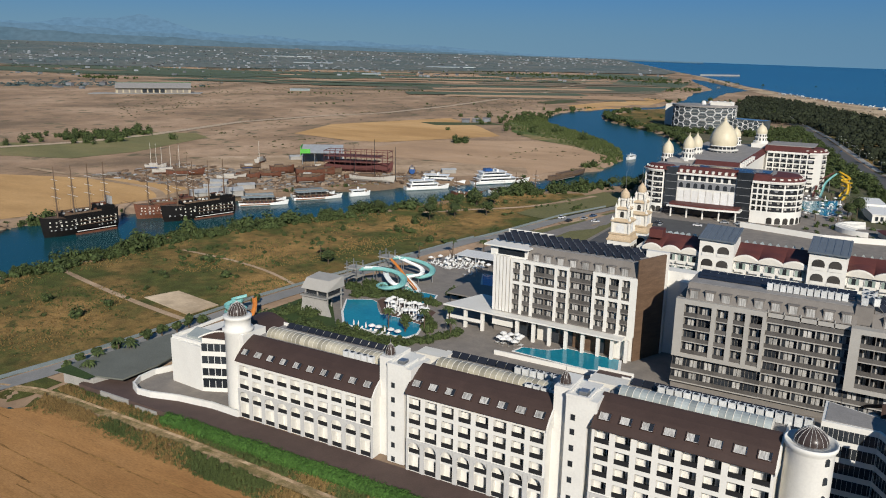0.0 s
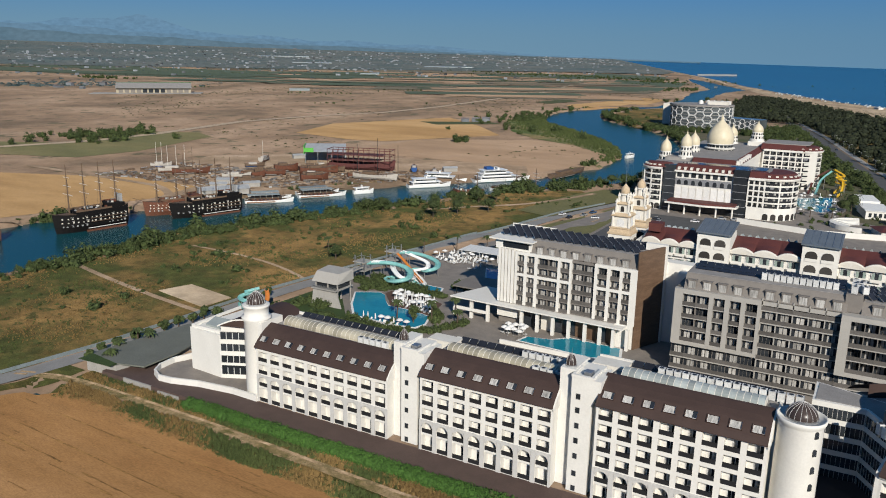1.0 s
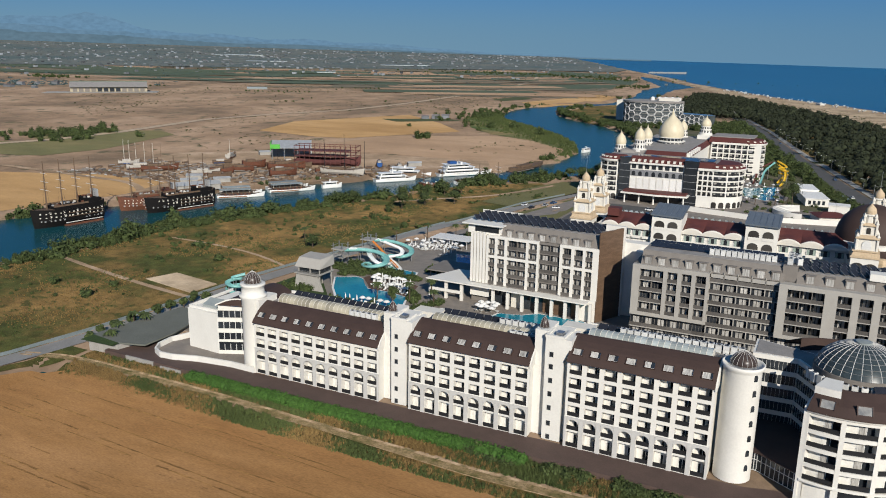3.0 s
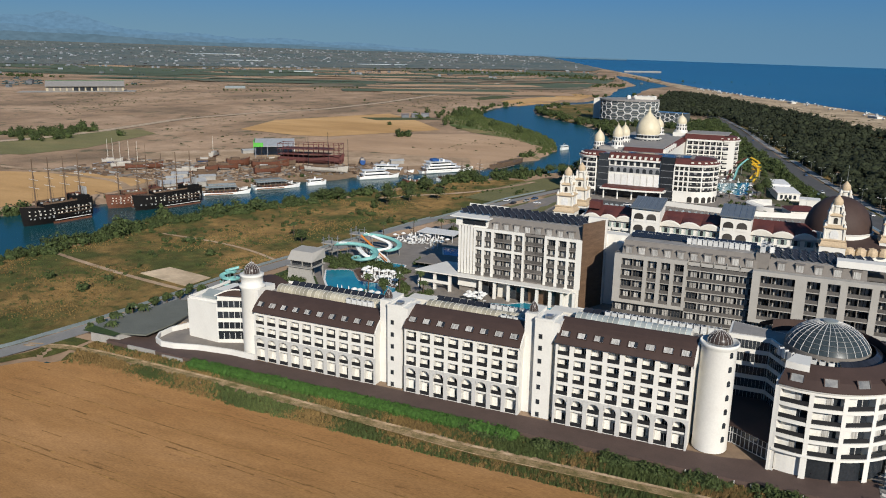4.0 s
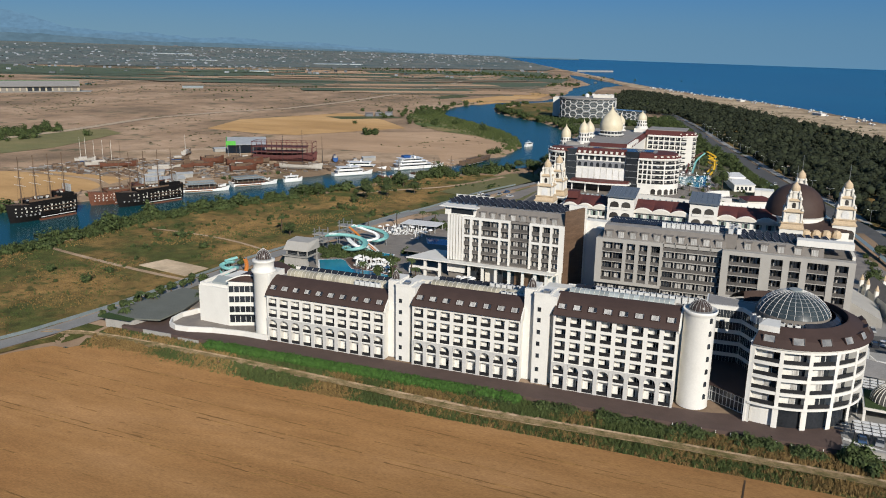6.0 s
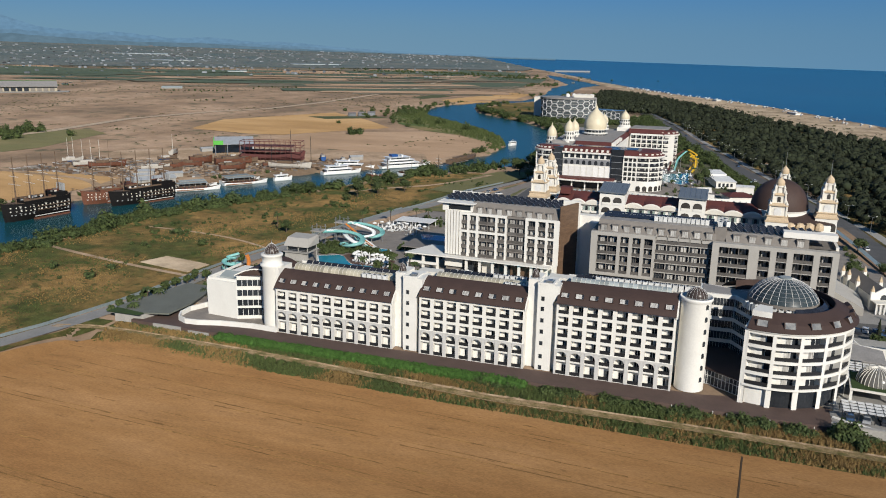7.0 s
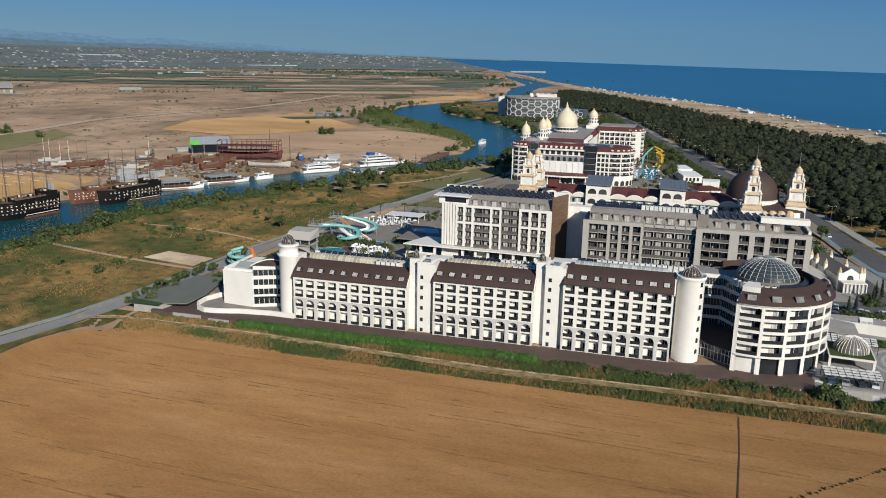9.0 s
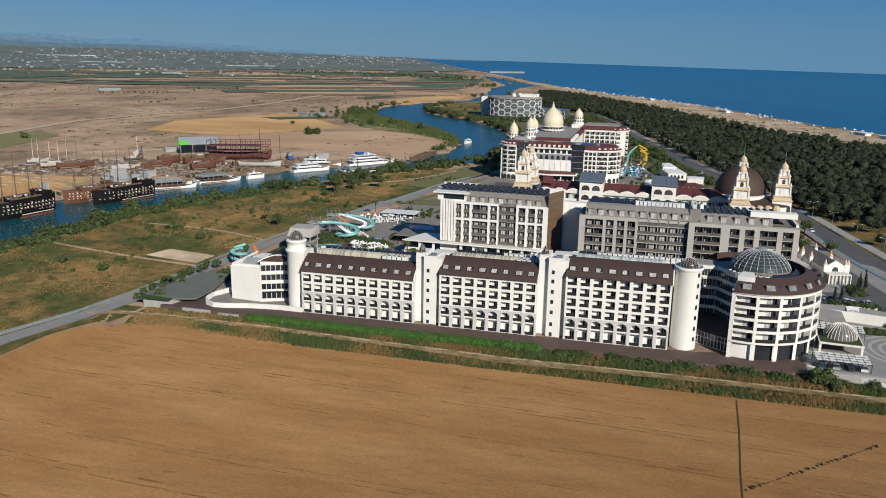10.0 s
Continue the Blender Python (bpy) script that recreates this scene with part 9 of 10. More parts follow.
def palm(x, y, h, seed):
    t = thing("palm_tree", "palm tree with arching fronds by the pool", "palm", pose(x, y, 0), "palms")
    part("trunk", Shape().tube([(0, 0, -0.1), (0.15, 0, h * 0.5), (0.1, 0.1, h)], 0.22, 7, 0.15), BARK, t)
    s = Shape()
    r = random.Random(seed)
    for k in range(16):
        a = k * 2 * math.pi / 16 + r.uniform(-0.1, 0.1)
        L, up = r.uniform(1.9, 2.5), r.uniform(0.2, 1.0)
        pts = [(L * u * math.cos(a), L * u * math.sin(a), h + up * u * 1.6 - 1.9 * u * u) for u in (0, 0.25, 0.5, 0.75, 1.0)]
        for q in range(4):
            w0, w1 = (0.1, 0.42, 0.40, 0.28, 0.03)[q], (0.1, 0.42, 0.40, 0.28, 0.03)[q + 1]
            (ax, ay, az), (bx, by, bz) = pts[q], pts[q + 1]
            ca, sa = -math.sin(a), math.cos(a)
            s.add([(ax - ca * w0, ay - sa * w0, az - w0 * 0.5), (ax, ay, az), (bx, by, bz), (bx - ca * w1, by - sa * w1, bz - w1 * 0.5)], [(0, 1, 2, 3)])
            s.add([(ax + ca * w0, ay + sa * w0, az - w0 * 0.5), (ax, ay, az), (bx, by, bz), (bx + ca * w1, by + sa * w1, bz - w1 * 0.5)], [(3, 2, 1, 0)])
    part("fronds", s, LEAF, t)


for i, (x, y, h) in enumerate(((-124, 186, 6), (-114, 190, 6.5), (-110, 198, 6), (-105, 190, 5), (-160, 262, 6), (-150, 272, 7), (-140, 280, 6), (-132, 276, 7), (-38, 440, 5), (-30, 436, 5), (-20, 440, 5), (-14, 448, 5), (-44, 508, 5), (-36, 506, 5), (-28, 508, 5), (-20, 500, 5), (-194, 242, 6), (-171.5, 132, 3.5), (-174, 124, 3.0), (-176.5, 132, 3.2), (-170, 118, 3.0))):
    palm(x, y, h, 40 + i)

# ---- forecourt and street at the right ----
CARS = [mat("car_paint_white", (0.7, 0.7, 0.7), 0.25, None, 1, 4, 0, spread=0.03, coat=0.5), mat("car_paint_dark", (0.03, 0.032, 0.04), 0.25, None, 1, 4, 0, spread=0.03, coat=0.5), mat("car_paint_silver", (0.35, 0.36, 0.37), 0.25, None, 1, 4, 0, spread=0.03, coat=0.5), mat("car_paint_blue", (0.05, 0.10, 0.2), 0.25, None, 1, 4, 0, spread=0.03, coat=0.5)]
TYRE = mat("tyre_rubber", (0.02, 0.02, 0.02), 0.9)


def car_kind(paint, tone):
    c = thing("car", tone + " parked car on the paving", "car", pose(44, 190, 0), "parked cars")
    part("body", Shape().extrude([(-0.85, 0.25), (-0.88, 0.6), (-0.84, 0.85), (0.84, 0.85), (0.88, 0.6), (0.85, 0.25)][::-1], -2.1, 2.1), paint, c)
    cab = [(-1.5, -0.78, 0.853), (1.1, -0.78, 0.853), (1.1, 0.78, 0.853), (-1.5, 0.78, 0.853), (-1.1, -0.62, 1.42), (0.4, -0.62, 1.42), (0.4, 0.62, 1.42), (-1.1, 0.62, 1.42)]
    part("cabin", Shape().add(cab, [(0, 1, 5, 4), (1, 2, 6, 5), (2, 3, 7, 6), (3, 0, 4, 7)]), GLASS, c)
    part("roof", Shape().box(-1.1, -0.62, 1.423, 0.4, 0.62, 1.47), paint, c)
    for x in (-1.3, 1.3):
        for y in (-0.84, 0.84):
            part("wheel", Shape().tube([(x, y - 0.1, 0.31), (x, y + 0.1, 0.31)], 0.31, 12), TYRE, c)
    return c


kinds = [car_kind(p, n) for p, n in zip(CARS, ("white", "dark", "silver", "blue"))]
for k, (x, y) in zip(kinds, ((43.5, 187), (46, 186.5), (34.5, 119.0), (48.5, 186))):
    k.matrix_basis = pose(x, y, -0.04 if y > 150 else 0.05, 0, 0, 80)
rc = random.Random(4)
for i, (x, y) in enumerate(((38, 119.3), (41.4, 119.5), (31, 119), (50.5, 184), (52, 183), (55, 180), (41, 185), (38.5, 187), (57, 184), (40, 205), (42, 199), (-55, 405), (-58, 404), (-62, 404.5), (-68, 403), (-48, 404), (-98, 330), (-95, 333), (-92, 338), (-100, 326), (-104, 345), (-101, 350), (-88, 330), (-97, 372), (-94, 380))):
    copy_thing(rc.choice(kinds), pose(x, y, -0.04 if y > 150 else 0.05, 0, 0, rc.choice((78, 85, 92, 10 if y > 300 else 82))))
for i, u in enumerate((0.25, 0.42, 0.5, 0.58, 0.66, 0.75, 0.82, 0.9)):
    k = u * (len(HIGHWAY) - 1)
    a, b = Vector(HIGHWAY[int(k)]), Vector(HIGHWAY[int(k) + 1])
    p, d = a.lerp(b, k % 1), b - a
    s = 3.2 if i % 2 else -3.2
    n = Vector((d.y, -d.x)).normalized() * s
    copy_thing(rc.choice(kinds), pose(p.x + n.x, p.y + n.y, float(height(p.x, p.y)) + 0.25, 0, 0, math.degrees(math.atan2(d.y, d.x))))

solo("forecourt_road", Shape().prism([(27, 113.6), (75, 113), (98, 150), (72, 240), (60, 250), (36, 246), (36, 190), (33.5, 150), (33.5, 125), (27, 122)], -3.0, 0.0), LANEGREY, "grey paved hotel forecourt and drive", "paving", kind="structure")
solo("drive", Shape().prism([(49, 172), (63, 164), (70, 180), (60, 236), (54, 236), (57, 205), (52, 196), (36.5, 194), (36.5, 176)], 0.003, 0.03), ASPHALT, "dark asphalt drive behind the forecourt wall", "road", kind="structure")
solo("retaining_wall", Shape().box(26.5, 112.6, -4.2, 80, 113.4, 0.9).box(26.4, 112.5, 0.9, 80, 113.5, 1.05), CONCRETE, "long pale retaining wall along the verge", "wall", kind="structure")
BANDA = mat("pale_drive_paving", (0.40, 0.385, 0.36), 0.85, None, 0.5, 4, 0.1)
for i in range(4):
    s = Shape().lathe(58, 138, [(5.0 + i * 2.6, 0.0), (5.0 + i * 2.6, 0.02), (6.0 + i * 2.6, 0.02), (6.0 + i * 2.6, 0.0)], 48)
    solo("paving_band", s, BANDA, "pale curved paving band in the drive", "paving", kind="structure")
sheet("gravel_lot", [(-139, 360), (-121, 360), (-118, 392), (-134, 394)], DIRT, "sandy parking lot beside the lane", "car park", 0.4, 8)
for i, (x, y, a) in enumerate(((-142.3, 372.6, 75), (-136.3, 367, 80), (-132, 377, 78), (-130.2, 385.8, 70), (-124, 371, 20), (-100, 336, 5), (-92, 352, 5), (-84, 360, 5), (-78, 388, 5), (-96, 384, 8), (-70, 300, 2), (-50, 302, 2))):
    copy_thing(kinds[i % 4], pose(x, y, (float(height(x, y)) + 0.42) if x < -115 else 0.05, 0, 0, a))
# carports
for k, (cx, cy, n, rot) in enumerate(((36, 120.3, 4, -1), (40.5, 147.2, 4, -6))):
    cp = thing("carport", "carport roofed with white panels over parked cars", "carport", pose(cx, cy, 0.0, 0, 0, rot), "carports")
    for i in range(n * 2):
        for r in range(4):
            part("roof_panel", Shape().box(-6.7 + i * 1.7, -3.0 + r * 1.55, 2.5 + 0.1 * r + 0.05 * (i % 2), -5.25 + i * 1.7, -1.75 + r * 1.55, 2.55 + 0.1 * r + 0.05 * (i % 2)), CANVAS, cp)
    for i in range(n + 1):
        for y in (-2.6, 2.8):
            part("post", Shape().box(-6.9 + i * 3.4, y - 0.08, 0, -6.75 + i * 3.4, y + 0.08, 2.5), BLACK, cp)
    for y in (-2.9, -0.9, 0.9, 2.8):
        part("beam", Shape().box(-6.9, y, 2.3, 6.9, y + 0.14, 2.47), BLACK, cp)
# small glass dome on a green deck
gdk = thing("glass_pavilion", "small ribbed glass dome on a green roof deck", "pavilion", pose(38.3, 135.0, 0, 0, 0, -4))
part("deck", Shape().box(-6.0, -6.0, 3.0, 5.4, 6.0, 3.5), CREAM, gdk)
part("lawn", Shape().box(-5.6, -5.6, 3.503, 5.0, 5.6, 3.6), LAWN, gdk)
pr = [(4.4 * math.cos(radians(90 * i / 8)), 3.6 + 4.0 * math.sin(radians(90 * i / 8))) for i in range(9)]
SMOKE = mat("smoky_dome_glass", (0.10, 0.095, 0.085), 0.2, (0.15, 0.14, 0.125), 0.6, 2.0, 0.02)
gdd = part("dome", Shape().lathe(0, 0.6, pr, 24), SMOKE, gdk, smooth=True)
rbm = Shape().tube([(rr + 0.03, 0, zz) for rr, zz in pr], 0.08, 4).mesh("rib", CREAM)
for i in range(28):
    piece("rib", rbm, gdd, pose(0, 0.6, 0, 0, 0, i * 360 / 28))
for x in (-5.6, 5.0):
    for y in (-5.4, 5.4):
        part("column", Shape().box(x - 0.3, y - 0.3, -0.02, x + 0.3, y + 0.3, 3.0), WHITE, gdk)
part("back_room", Shape().box(-5.0, 2.0, -0.02, 4.6, 5.0, 2.99), TAUPE, gdk)
# white gate house and boundary walls
gh = thing("gate_house", "white gate house with small pointed turrets", "gate house", pose(49.0, 224, 0, 0, 0, 13))
part("wall", Shape().box(-3.6, -12, -0.05, 3.6, 14, 4.6), CREAM, gh)
part("roof", Shape().add([(-3.8, -12.1, 4.6), (3.8, -12.1, 4.6), (3.8, 14.1, 4.6), (-3.8, 14.1, 4.6), (0, -12.1, 7.6), (0, 14.1, 7.6)], [(0, 1, 4), (1, 2, 5, 4), (2, 3, 5), (3, 0, 4, 5)]), TAUPE, gh, "taupe pitched roof")
part("front_gable", Shape().prism([(-3.9, -12.6), (3.9, -12.6), (3.9, -12.11), (-3.9, -12.11)], 0, 5.4).add([(-3.9, -12.6, 5.4), (3.9, -12.6, 5.4), (0, -12.6, 7.9), (-3.9, -12.11, 5.4), (3.9, -12.11, 5.4), (0, -12.11, 7.9)], [(0, 1, 2), (5, 4, 3), (0, 2, 5, 3), (1, 4, 5, 2)]), WHITE, gh)
for x, y in ((-3.7, -12.3), (3.7, -12.3), (-3.7, 0), (3.7, 0), (-3.7, 8), (3.7, 13.5), (-3.7, 13.5), (4.6, -12.3)):
    tb = part("turret", Shape().box(x - 0.55, y - 0.55, -0.04, x + 0.55, y + 0.55, 6.4), WHITE, gh)
    part("finial", Shape().lathe(x, y, [(0.75, 6.4), (0.7, 6.7), (0.45, 7.3), (0.15, 8.2), (0, 8.4)], 8), YELLOWSTONE, tb, "ochre turret cap")
ar = arch_plate(-1.1, 1.1, 4.4, 4.4, -12.72, -12.61, 1.0)
part("arch", Shape().box(-1.1, -12.72, 2.6, 1.1, -12.61, 4.4).add(ar.v, ar.f), GLASS, gh)
part("porch", Shape().box(-4.2, -17.4, 3.4, 4.0, -12.62, 3.75), CREAM, gh)
for i in range(7):
    part("porch_post", Shape().box(-4.1 + i * 1.32, -17.3, -0.03, -3.85 + i * 1.32, -17.05, 3.4), FRAME, gh)
part("porch_glazing", Shape().box(-3.9, -16.6, 0, 3.7, -16.5, 3.39), CURTAIN, gh)
wb = Shape().prism([(36.5, 163.4), (48, 161.8), (58, 159.6), (58.1, 160.2), (48, 162.4), (36.6, 164.0)], -0.1, 3.2).prism([(36.6, 164.0), (37.2, 164.0), (38.5, 176), (37.9, 176)], -0.1, 2.2)
solo("boundary_wall", wb, WHITE, "white boundary wall with a stair behind", "wall", kind="structure")
st = Shape().add([(36.8, 163.0, 4.6), (44, 158.6, 0.2), (44, 159.2, 0.2), (36.8, 163.6, 4.6), (36.8, 163.0, 3.6), (42.5, 159.5, 0.0), (42.5, 160.1, 0.0), (36.8, 163.6, 3.6)], [(0, 1, 2, 3), (0, 4, 5, 1), (3, 2, 6, 7), (4, 7, 6, 5), (0, 3, 7, 4)])
solo("stair_flank", st, WHITE, "sloping white stair wall", "wall", kind="structure")
solo("upper_drive", Shape().prism([(37.2, 164.1), (48, 162.5), (58, 160.3), (61, 172), (50, 176), (38.2, 176)], -0.05, 1.2), CONCRETE, "raised paved strip behind the white wall", "paving", kind="structure")
hut = thing("glass_hut", "small white-framed glass hut on the wall", "hut", pose(47.6, 164.6, 1.2))
part("glazing", Shape().box(-1.6, -1.3, 0, 1.6, 1.3, 2.3), CURTAIN, hut)
for x in (-1.6, 0, 1.6):
    for y in (-1.3, 1.3):
        part("post", Shape().box(x - 0.08, y - 0.12, 0, x + 0.08, y + 0.12, 2.4), FRAME, hut)
part("roof", Shape().extrude([(-1.5, 2.4), (0, 3.1), (1.5, 2.4), (1.5, 2.5), (0, 3.2), (-1.5, 2.5)], -1.8, 1.8), FRAME, hut)
solo("boundary_wall", Shape().prism([(27.2, 118.3), (43.3, 110.8), (66, 103.0), (66.2, 103.5), (43.5, 111.3), (27.4, 118.8)], -4.6, 0.3), WHITE, "long white boundary wall below the forecourt", "wall", kind="structure")
solo("forecourt_paving", Shape().prism([(27.5, 118.8), (43.5, 111.3), (62, 104.5), (64, 140), (30, 140)], -4.6, -0.02), CONCRETE, "pale paved forecourt behind the wall", "paving", kind="structure")
solo("awning", Shape().prism([(31.5, 150.5), (43, 149.5), (43, 157), (34, 160)], 3.4, [3.5, 3.5, 4.6, 4.8]), ROOFGREY, "dark grey sloping awning by the wall", "awning", kind="structure")
solo("lawn_strip", Shape().prism([(46, 153.5), (66, 151), (67, 156), (47, 158)], -0.05, 0.12), LAWN, "mown lawn strip by the white wall", "lawn", kind="structure")
solo("planter", Shape().box(44, 176.5, 0, 60, 178.3, 0.9), WHITE, "low white planter wall", "planter", kind="structure")
solo("ramp_block", Shape().prism([(37, 226), (46, 221), (45, 203), (36, 206)][::-1], -0.2, [6.5, 2.5, 2.5, 6.5]), GREYCLAD, "sloping pale ramp wall beside the grey hotel", "ramp", kind="structure")
# boundary fence strip along road
ribbon("road_fence", [(x - 9, y) for x, y in HIGHWAY[1:7]], 2.2, mat("blue_grey_fence_sheet", (0.20, 0.26, 0.28), 0.6, (0.15, 0.2, 0.22), 0.3, 3, 0.05), "blue-grey fence strip along the coast road", "fence", 1.6)

# fence along the lane
def fence_line(pts, h, material, label):
    s = Shape()
    for (ax, ay), (bx, by) in zip(pts, pts[1:]):
        L = math.hypot(bx - ax, by - ay)
        n = max(1, int(L / 6))
        for i in range(n):
            x0, y0, x1, y1 = ax + (bx - ax) * i / n, ay + (by - ay) * i / n, ax + (bx - ax) * (i + 1) / n, ay + (by - ay) * (i + 1) / n
            d = Vector((y1 - y0, x0 - x1)).normalized() * 0.08
            zf = float(height(x0, y0))
            s.prism([(x0 - d.x, y0 - d.y), (x1 - d.x, y1 - d.y), (x1 + d.x, y1 + d.y), (x0 + d.x, y0 + d.y)], zf - 0.1, zf + h)
    return solo("fence", s, material, label, "fence", kind="structure")


GREENMESH = mat("grey_green_mesh_fence", (0.13, 0.16, 0.16), 0.7, (0.20, 0.23, 0.24), 0.8, 4, 0.1)
fence_line([(x - 4.6, y) for x, y in LANE[1:12]], 1.1, GREENMESH, "grey-green mesh fence along the lane")
solo("verge_wall", Shape().box(-158, 112.0, -3, -148, 112.4, 0.0).box(-145, 111.4, -3, -138, 111.8, -0.3), CONCRETE, "low weathered concrete wall at the terrace", "wall", kind="structure")
for x in range(0, 12):
    xx = -8 + x * 3.1
    pst = thing("canopy_post", "slim white steel post under the terrace edge", "post", pose(xx, 111.9, -3.2), "terrace posts")
    part("post", Shape().box(-0.07, -0.07, -0.3, 0.07, 0.07, 3.1), FRAME, pst)

# street lamps beside the coast road
lam = thing("street_lamp", "tall grey double-arm street lamp by the coast road", "street lamp", pose(0, 0, 0), "street lamps")
part("pole", Shape().tube([(0, 0, 0), (0, 0, 8.5)], 0.10, 6, 0.06), ALU, lam)
part("arm", Shape().tube([(-1.6, 0, 8.9), (0, 0, 8.4), (1.6, 0, 8.9)], 0.05, 5), ALU, lam)
for s in (-1.8, 1.8):
    part("lamp_head", Shape().box(s - 0.35, -0.15, 8.84, s + 0.35, 0.15, 9.0), CANVAS, lam)
first = True
for i in range(24):
    y = 205 + i * 28
    x = np.interp(y, hy, hxx) + 8.4
    z = float(height(x, y)) + 0.2
    if first:
        lam.matrix_basis = pose(x, y, z)
        first = False
    else:
        copy_thing(lam, pose(x, y, z))

# ---- beach cabins ----
cab = thing("beach_pavilion", "small white tented beach pavilion", "pavilion", pose(0, 0, 0), "beach pavilions")
part("canopy", Shape().lathe(0, 0, [(3.0, 2.4), (3.0, 2.7), (1.2, 3.6), (0, 4.6)], 4, 45, 405), CANVAS, cab)
part("drape", Shape().box(-1.9, -1.9, 0, -1.75, 1.9, 2.4).box(-1.75, 1.75, 0, 1.9, 1.9, 2.4), CANVAS, cab)
rk = random.Random(17)
n = 0
for i in range(200):
    y = 760 + 1250 * (i / 200) + rk.uniform(-2, 2)
    if 1180 < y < 1230 or rk.random() < 0.45:
        continue
    x = coast_x(y) - rk.choice((18, 30, 44)) - rk.uniform(0, 5)
    m = pose(x, y, float(height(x, y)) + 0.2, 0, 0, 30) @ Matrix.Diagonal((0.85, 0.85, 0.8, 1))
    if n == 0:
        cab.matrix_basis = m
    else:
        copy_thing(cab, m)
    n += 1
for y, L in ((880, 18), (845, 12), (1205, 22), (1500, 16)):
    bb = thing("beach_bar", "long white flat-roofed beach bar", "bar", pose(coast_x(y) - 48, y, float(height(coast_x(y) - 48, y)), 0, 0, 118), "beach bars")
    part("wall", Shape().box(-L / 2, -4, -0.2, L / 2, 4, 3.0), WHITE, bb)
    part("roof", Shape().box(-L / 2 - 1, -5, 3.0, L / 2 + 1, 5, 3.3), CANVAS, bb)

# ---- far halls and villages ----
GREENMESH_ = mat("dull_green_fascia", (0.06, 0.14, 0.05), 0.7)
hallf = thing("grandstand", "cream grandstand hall with a grey roof", "hall", along((-1221, 960), (-1140, 1049), -1.4))
part("wall", Shape().box(-64, -10, 0, 64, 10, 9), mat("old_cream_render", (0.40, 0.35, 0.26), 0.8, (0.32, 0.28, 0.2), 0.1, 1, 0), hallf)
part("roof", Shape().extrude([(-15, 9), (-15, 9.8), (10, 18), (12, 18), (12, 9)][::-1], -65, 65), ROOFGREY, hallf)
part("green_edge", Shape().box(-65, 11.5, 18.003, 65, 12.5, 18.8), GREENMESH_, hallf)
for i in range(12):
    part("opening", Shape().box(-60 + i * 10.2, -10.3, 1, -52.5 + i * 10.2, -9.99, 7.4), GLASS if 3 < i < 8 else TAUPE, hallf)
solo("apron", Shape().prism([(-1226, 900), (-1100, 1040), (-1130, 1075), (-1256, 935)], -1.2, -0.8), CONCRETE, "pale concrete apron before the grandstand", "paving", kind="structure")
rv = random.Random(9)
HOUSE = mat("pale_house_walls", (0.17, 0.182, 0.195), 0.8, (0.13, 0.14, 0.15), 0.05, 1, 0, tint=0.25)
HROOF = mat("village_roofs", (0.14, 0.10, 0.09), 0.8, (0.19, 0.19, 0.19), 0.02, 1, 0, tint=0.3)


def house(x, y, w, d, h, a):
    o = thing("house", "small pale house in the far village", "house", pose(x, y, float(height(x, y)), 0, 0, a), "village houses")
    part("wall", Shape().box(-w / 2, -d / 2, -1, w / 2, d / 2, h), HOUSE, o)
    part("roof", Shape().extrude([(-d / 2 - 0.5, h), (0, h + d * 0.18), (d / 2 + 0.5, h)], -w / 2 - 0.5, w / 2 + 0.5), HROOF, o)
    return o


models = [house(-1500, 1100, 9, 7, 4, 0), house(-1470, 1120, 13, 9, 6, 20), house(-1450, 1000, 22, 9, 4, 0)]
for x, y, a in ((-448, 838, 30), (-440, 850, 30), (-432, 862, 20)):
    copy_thing(models[0], pose(x, y, float(height(x, y)), 0, 0, a))
clusters = [(-2300, 2900, 260, 70, 15), (-2900, 2500, 330, 160, 40), (-2000, 3200, 420, 150, 60), (-2350, 3700, 500, 120, 50), (-1650, 3900, 300, 90, 45), (-1500, 4350, 200, 60, 35), (-2600, 1750, 250, 120, 15), (-1450, 1040, 60, 40, 6), (-1900, 2300, 240, 60, 12), (-3300, 1900, 300, 100, 20)]
for cx, cy, sx, sy, n in clusters:
    for i in range(n):
        x, y = cx + rv.gauss(0, sx), cy + rv.gauss(0, sy)
        if math.hypot(x, y) > 4780 or x > coast_x(y) - 120:
            continue
        if i % 4:
            continue
        copy_thing(rv.choices(models, [5, 3, 1])[0], pose(x, y, float(height(x, y)), 0, 0, rv.uniform(0, 90)))
for x, y, L, w in ((-1055, 1262, 40, 12), (-1600, 2850, 200, 60), (-2100, 2600, 160, 50), (-2500, 2900, 220, 60), (-1500, 2150, 60, 20)):
    gq = thing("greenhouse", "long pale greenhouse hall on the plain", "greenhouse", pose(x, y, float(height(x, y)), 0, 0, 40), "greenhouses")
    part("wall", Shape().box(-L / 2, -w / 2, -1, L / 2, w / 2, 3), VAULTG, gq)
    part("roof", Shape().extrude([(-w / 2, 3), (0, 4.5), (w / 2, 3)], -L / 2, L / 2), VAULTG, gq)
# tiny far houses and trees, too many to count
specks, rsp = Shape(), random.Random(88)
for i in range(1300):
    cx, cy, sx, sy, _ = rsp.choice(clusters)
    x, y = cx + rsp.gauss(0, sx * 1.8), cy + rsp.gauss(0, sy * 2.2)
    if math.hypot(x, y) > 4780 or math.hypot(x, y) < 2300 or x > coast_x(y) - 90:
        continue
    z, w, d, h = float(height(x, y)), rsp.uniform(2.0, 5.5), rsp.uniform(2, 5), rsp.uniform(3, 7.5)
    specks.box(x - w, y - d, z - 1, x + w, y + d, z + h)
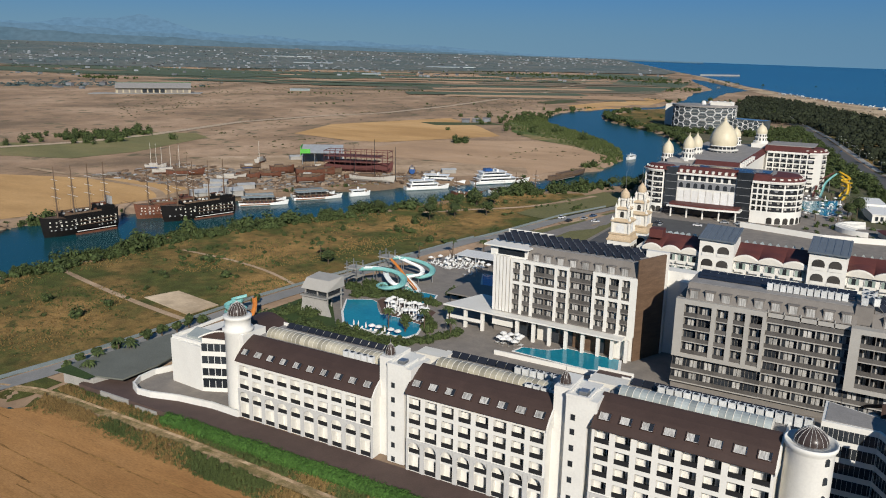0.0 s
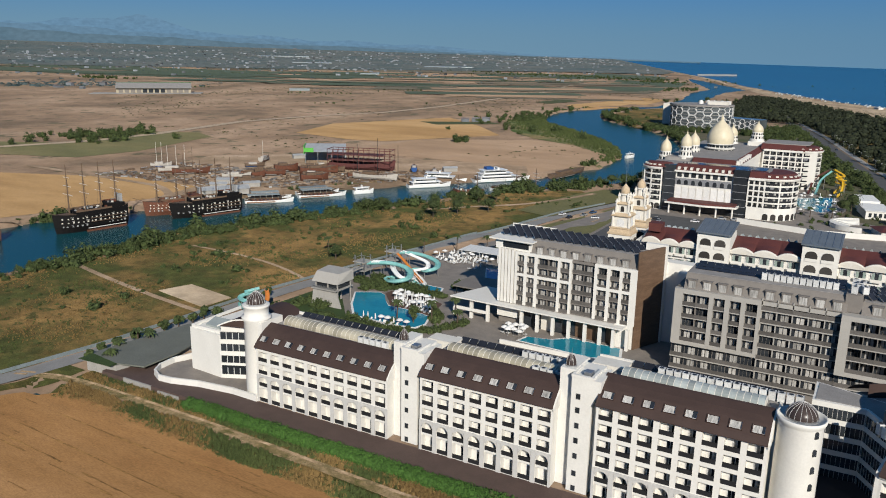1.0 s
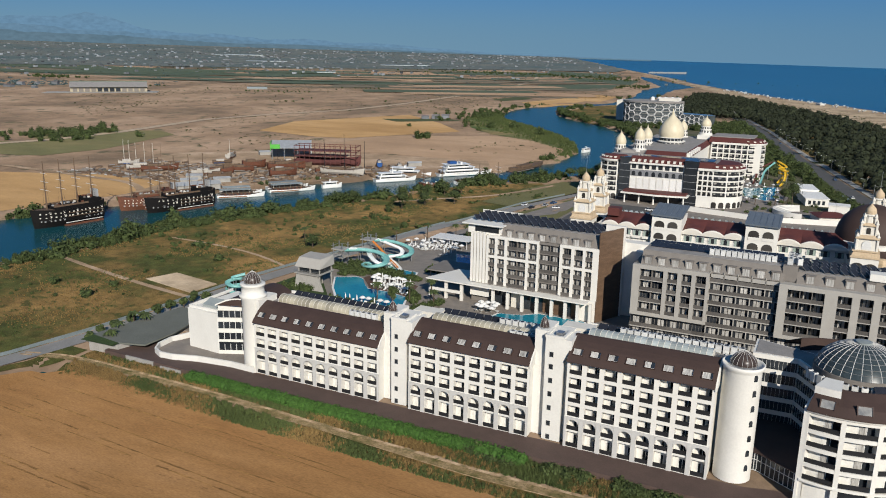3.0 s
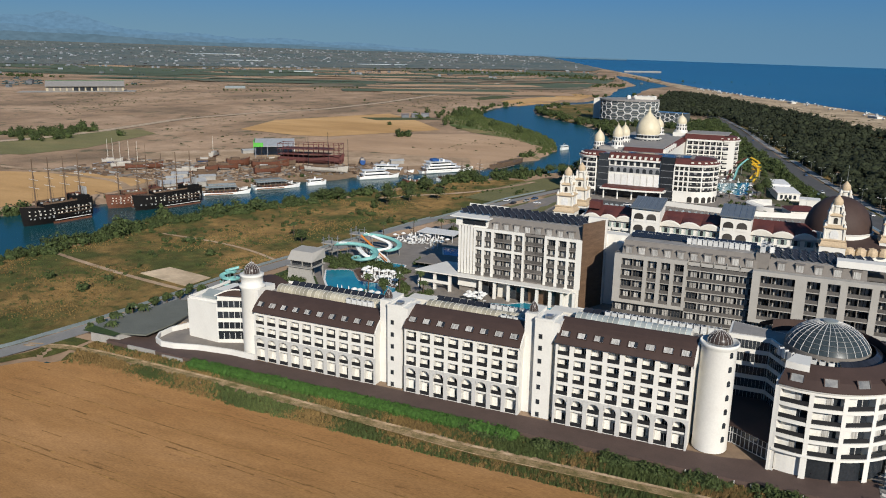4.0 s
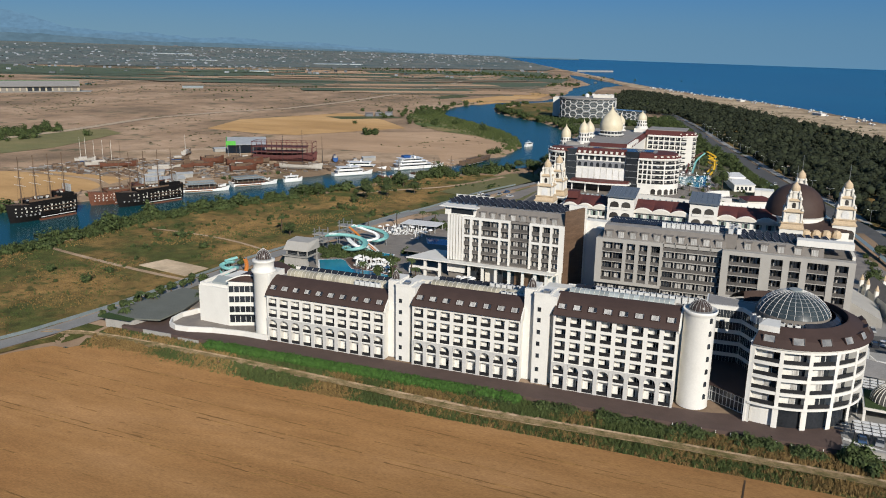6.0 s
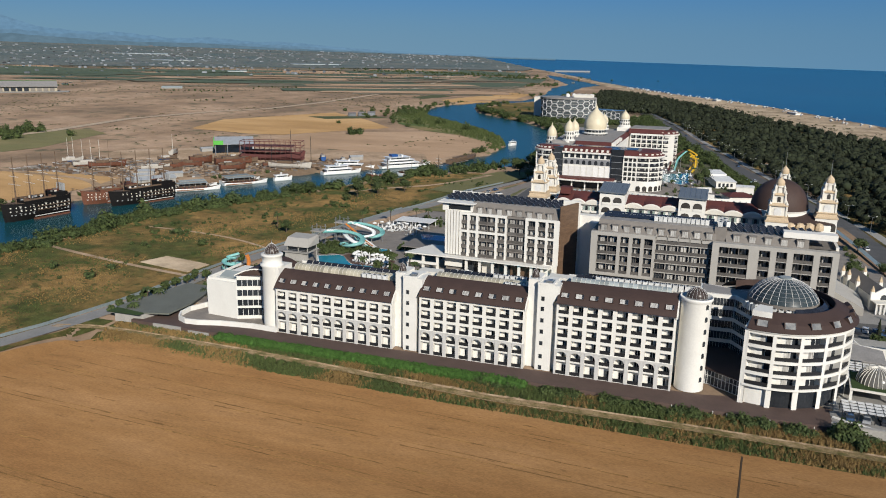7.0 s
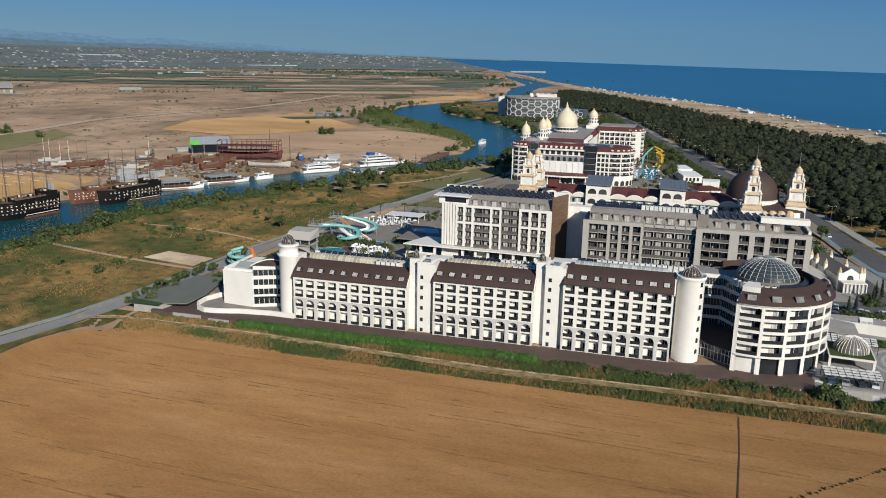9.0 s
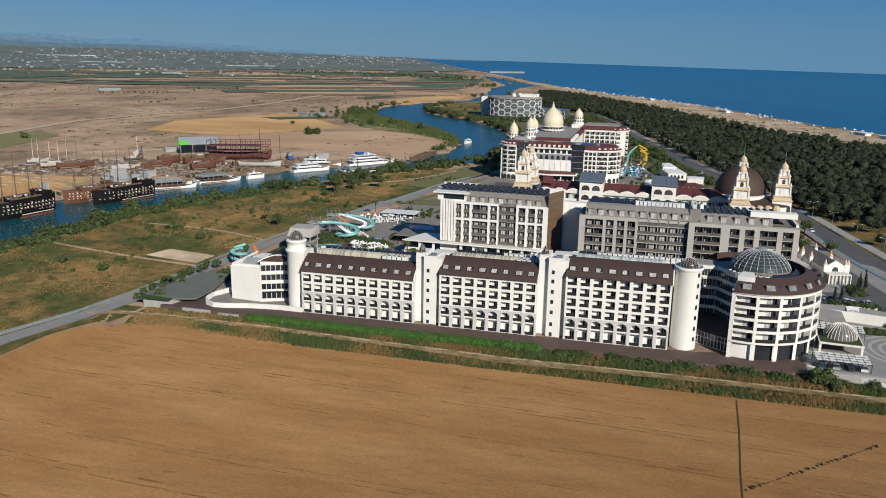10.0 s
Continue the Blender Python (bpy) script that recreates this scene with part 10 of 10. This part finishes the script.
# walls dimmed and blued: the haze before them is put into the colour
SPECK = island_tint(mat("hazed_far_walls", (0.21, 0.225, 0.24), 0.8, (0.15, 0.16, 0.17), 0.01, 1, 0), 0.75)
solo("far_houses", specks, SPECK, "pale houses of the far villages, hazed in colour", "houses", kind="stuff")
places = []
for i in range(4200):
    cx, cy, sx, sy, _ = rsp.choice(clusters)
    x, y = cx + rsp.gauss(0, sx * 2.2), cy + rsp.gauss(0, sy * 2.6)
    if 1800 < math.hypot(x, y) < 4780 and x < coast_x(y) - 90:
        places.append((x, y, 0.0, rsp.uniform(0, 6.28), rsp.uniform(1.5, 3.6), rsp.randrange(5)))
# leaf green lifted towards blue, to paint in the haze of distance
FARLEAF = island_tint(mat("hazed_far_leaves", (0.062, 0.088, 0.088), 0.9, (0.05, 0.075, 0.075), 0.1, 2.0, 0.0, spread=0.2), 0.3)
stuff_of("village_trees", bush_small, places, FARLEAF, "trees among the far villages, hazed in colour", "trees")
# light building by the coast road below the pines, and a jetty
for x, y, w, d in ((12, 436, 10, 8),):
    b = thing("annex", "low white garden annex", "building", pose(x, y, 0), "garden annexes")
    part("wall", Shape().box(-w / 2, -d / 2, -0.1, w / 2, d / 2, 4.0), WHITE, b)
    part("roof", Shape().box(-w / 2 - 0.3, -d / 2 - 0.3, 4.003, w / 2 + 0.3, d / 2 + 0.3, 4.3), CANVAS, b)
solo("jetty", Shape().prism([(-690, 3215), (-560, 3310), (-561, 3312), (-691, 3217)], 4, 10.5), ROOFGREY, "long pale jetty at the river mouth", "jetty", kind="structure")

# ---- marks in the wheat ----
places = []
rwd = random.Random(66)
for i in range(34):
    u = i / 33
    places.append((6 + 30 * u + rwd.uniform(-0.2, 0.2), 54.5 + 27.5 * u + rwd.uniform(-0.2, 0.2), 0.1, rwd.uniform(0, 6.28), rwd.uniform(0.10, 0.26), rwd.randrange(5)))
stuff_of("weed_row", bush_t, places, mat("dark_dry_weeds", (0.06, 0.042, 0.02), 0.95), "row of dark weeds standing in the wheat", "weeds")
TROD = land_mat("trodden_wheat", ((0.091, 0.051, 0.02), (0.132, 0.0728, 0.0273), (0.173, 0.0966, 0.0346)), 0.3, 1.5, (0.2, 0.113, 0.041), 0.35, 0.53, 5.0, 0.8, 0.25, (0.4, 1, 1, 3))
rw = random.Random(55)
tram = Shape()
for yy, gap, keep in ((99.5, 0, 0.5), (94.5, 1.7, 0.8), (86.0, 0, 0.95), (79.0, 1.8, 0.85), (70.5, 0, 0.35), (63.5, 1.8, 0.95), (49.0, 0, 0.55), (36.0, 1.9, 1.0), (23.0, 1.9, 0.9), (9.0, 1.9, 0.9), (-5.0, 1.9, 0.9), (-19.0, 1.9, 0.8)):
    for dy in (0.0, gap) if gap else (0.0,):
        x = -178.0
        while x < 70:
            L = rw.uniform(3, 9)
            if rw.random() < keep:
                k, w0 = 3, rw.uniform(0.12, 0.3)
                pts = [(x + L * q / k, yy + dy - 0.045 * (x + L * q / k + 118) + 0.35 * math.sin(x * 0.05 + yy) + rw.uniform(-0.08, 0.08), w0 * rw.uniform(0.5, 1.2)) for q in range(k + 1)]
                if max(q[1] for q in pts) < 99:
                    tram.add([(px, py + sg * pw, float(height(px, py)) + 0.29) for px, py, pw in pts for sg in (-1, 1)], [(2 * q, 2 * q + 2, 2 * q + 3, 2 * q + 1) for q in range(k)])
            x += L
tagged(solo("tramlines", tram, TROD, "trodden wheel lines running in pairs through the wheat", "tracks"), kind="stuff")
# flat soil strip with the shade of the furrow put into its colour
ribbon("furrow", [(8, 99), (7, 80), (5.5, 62), (4.6, 46), (3, 10)], 0.36, mat("shaded_furrow_soil", (0.07, 0.045, 0.025), 1.0), "narrow dark furrow through the wheat", "furrow", 0.32, 2.0)
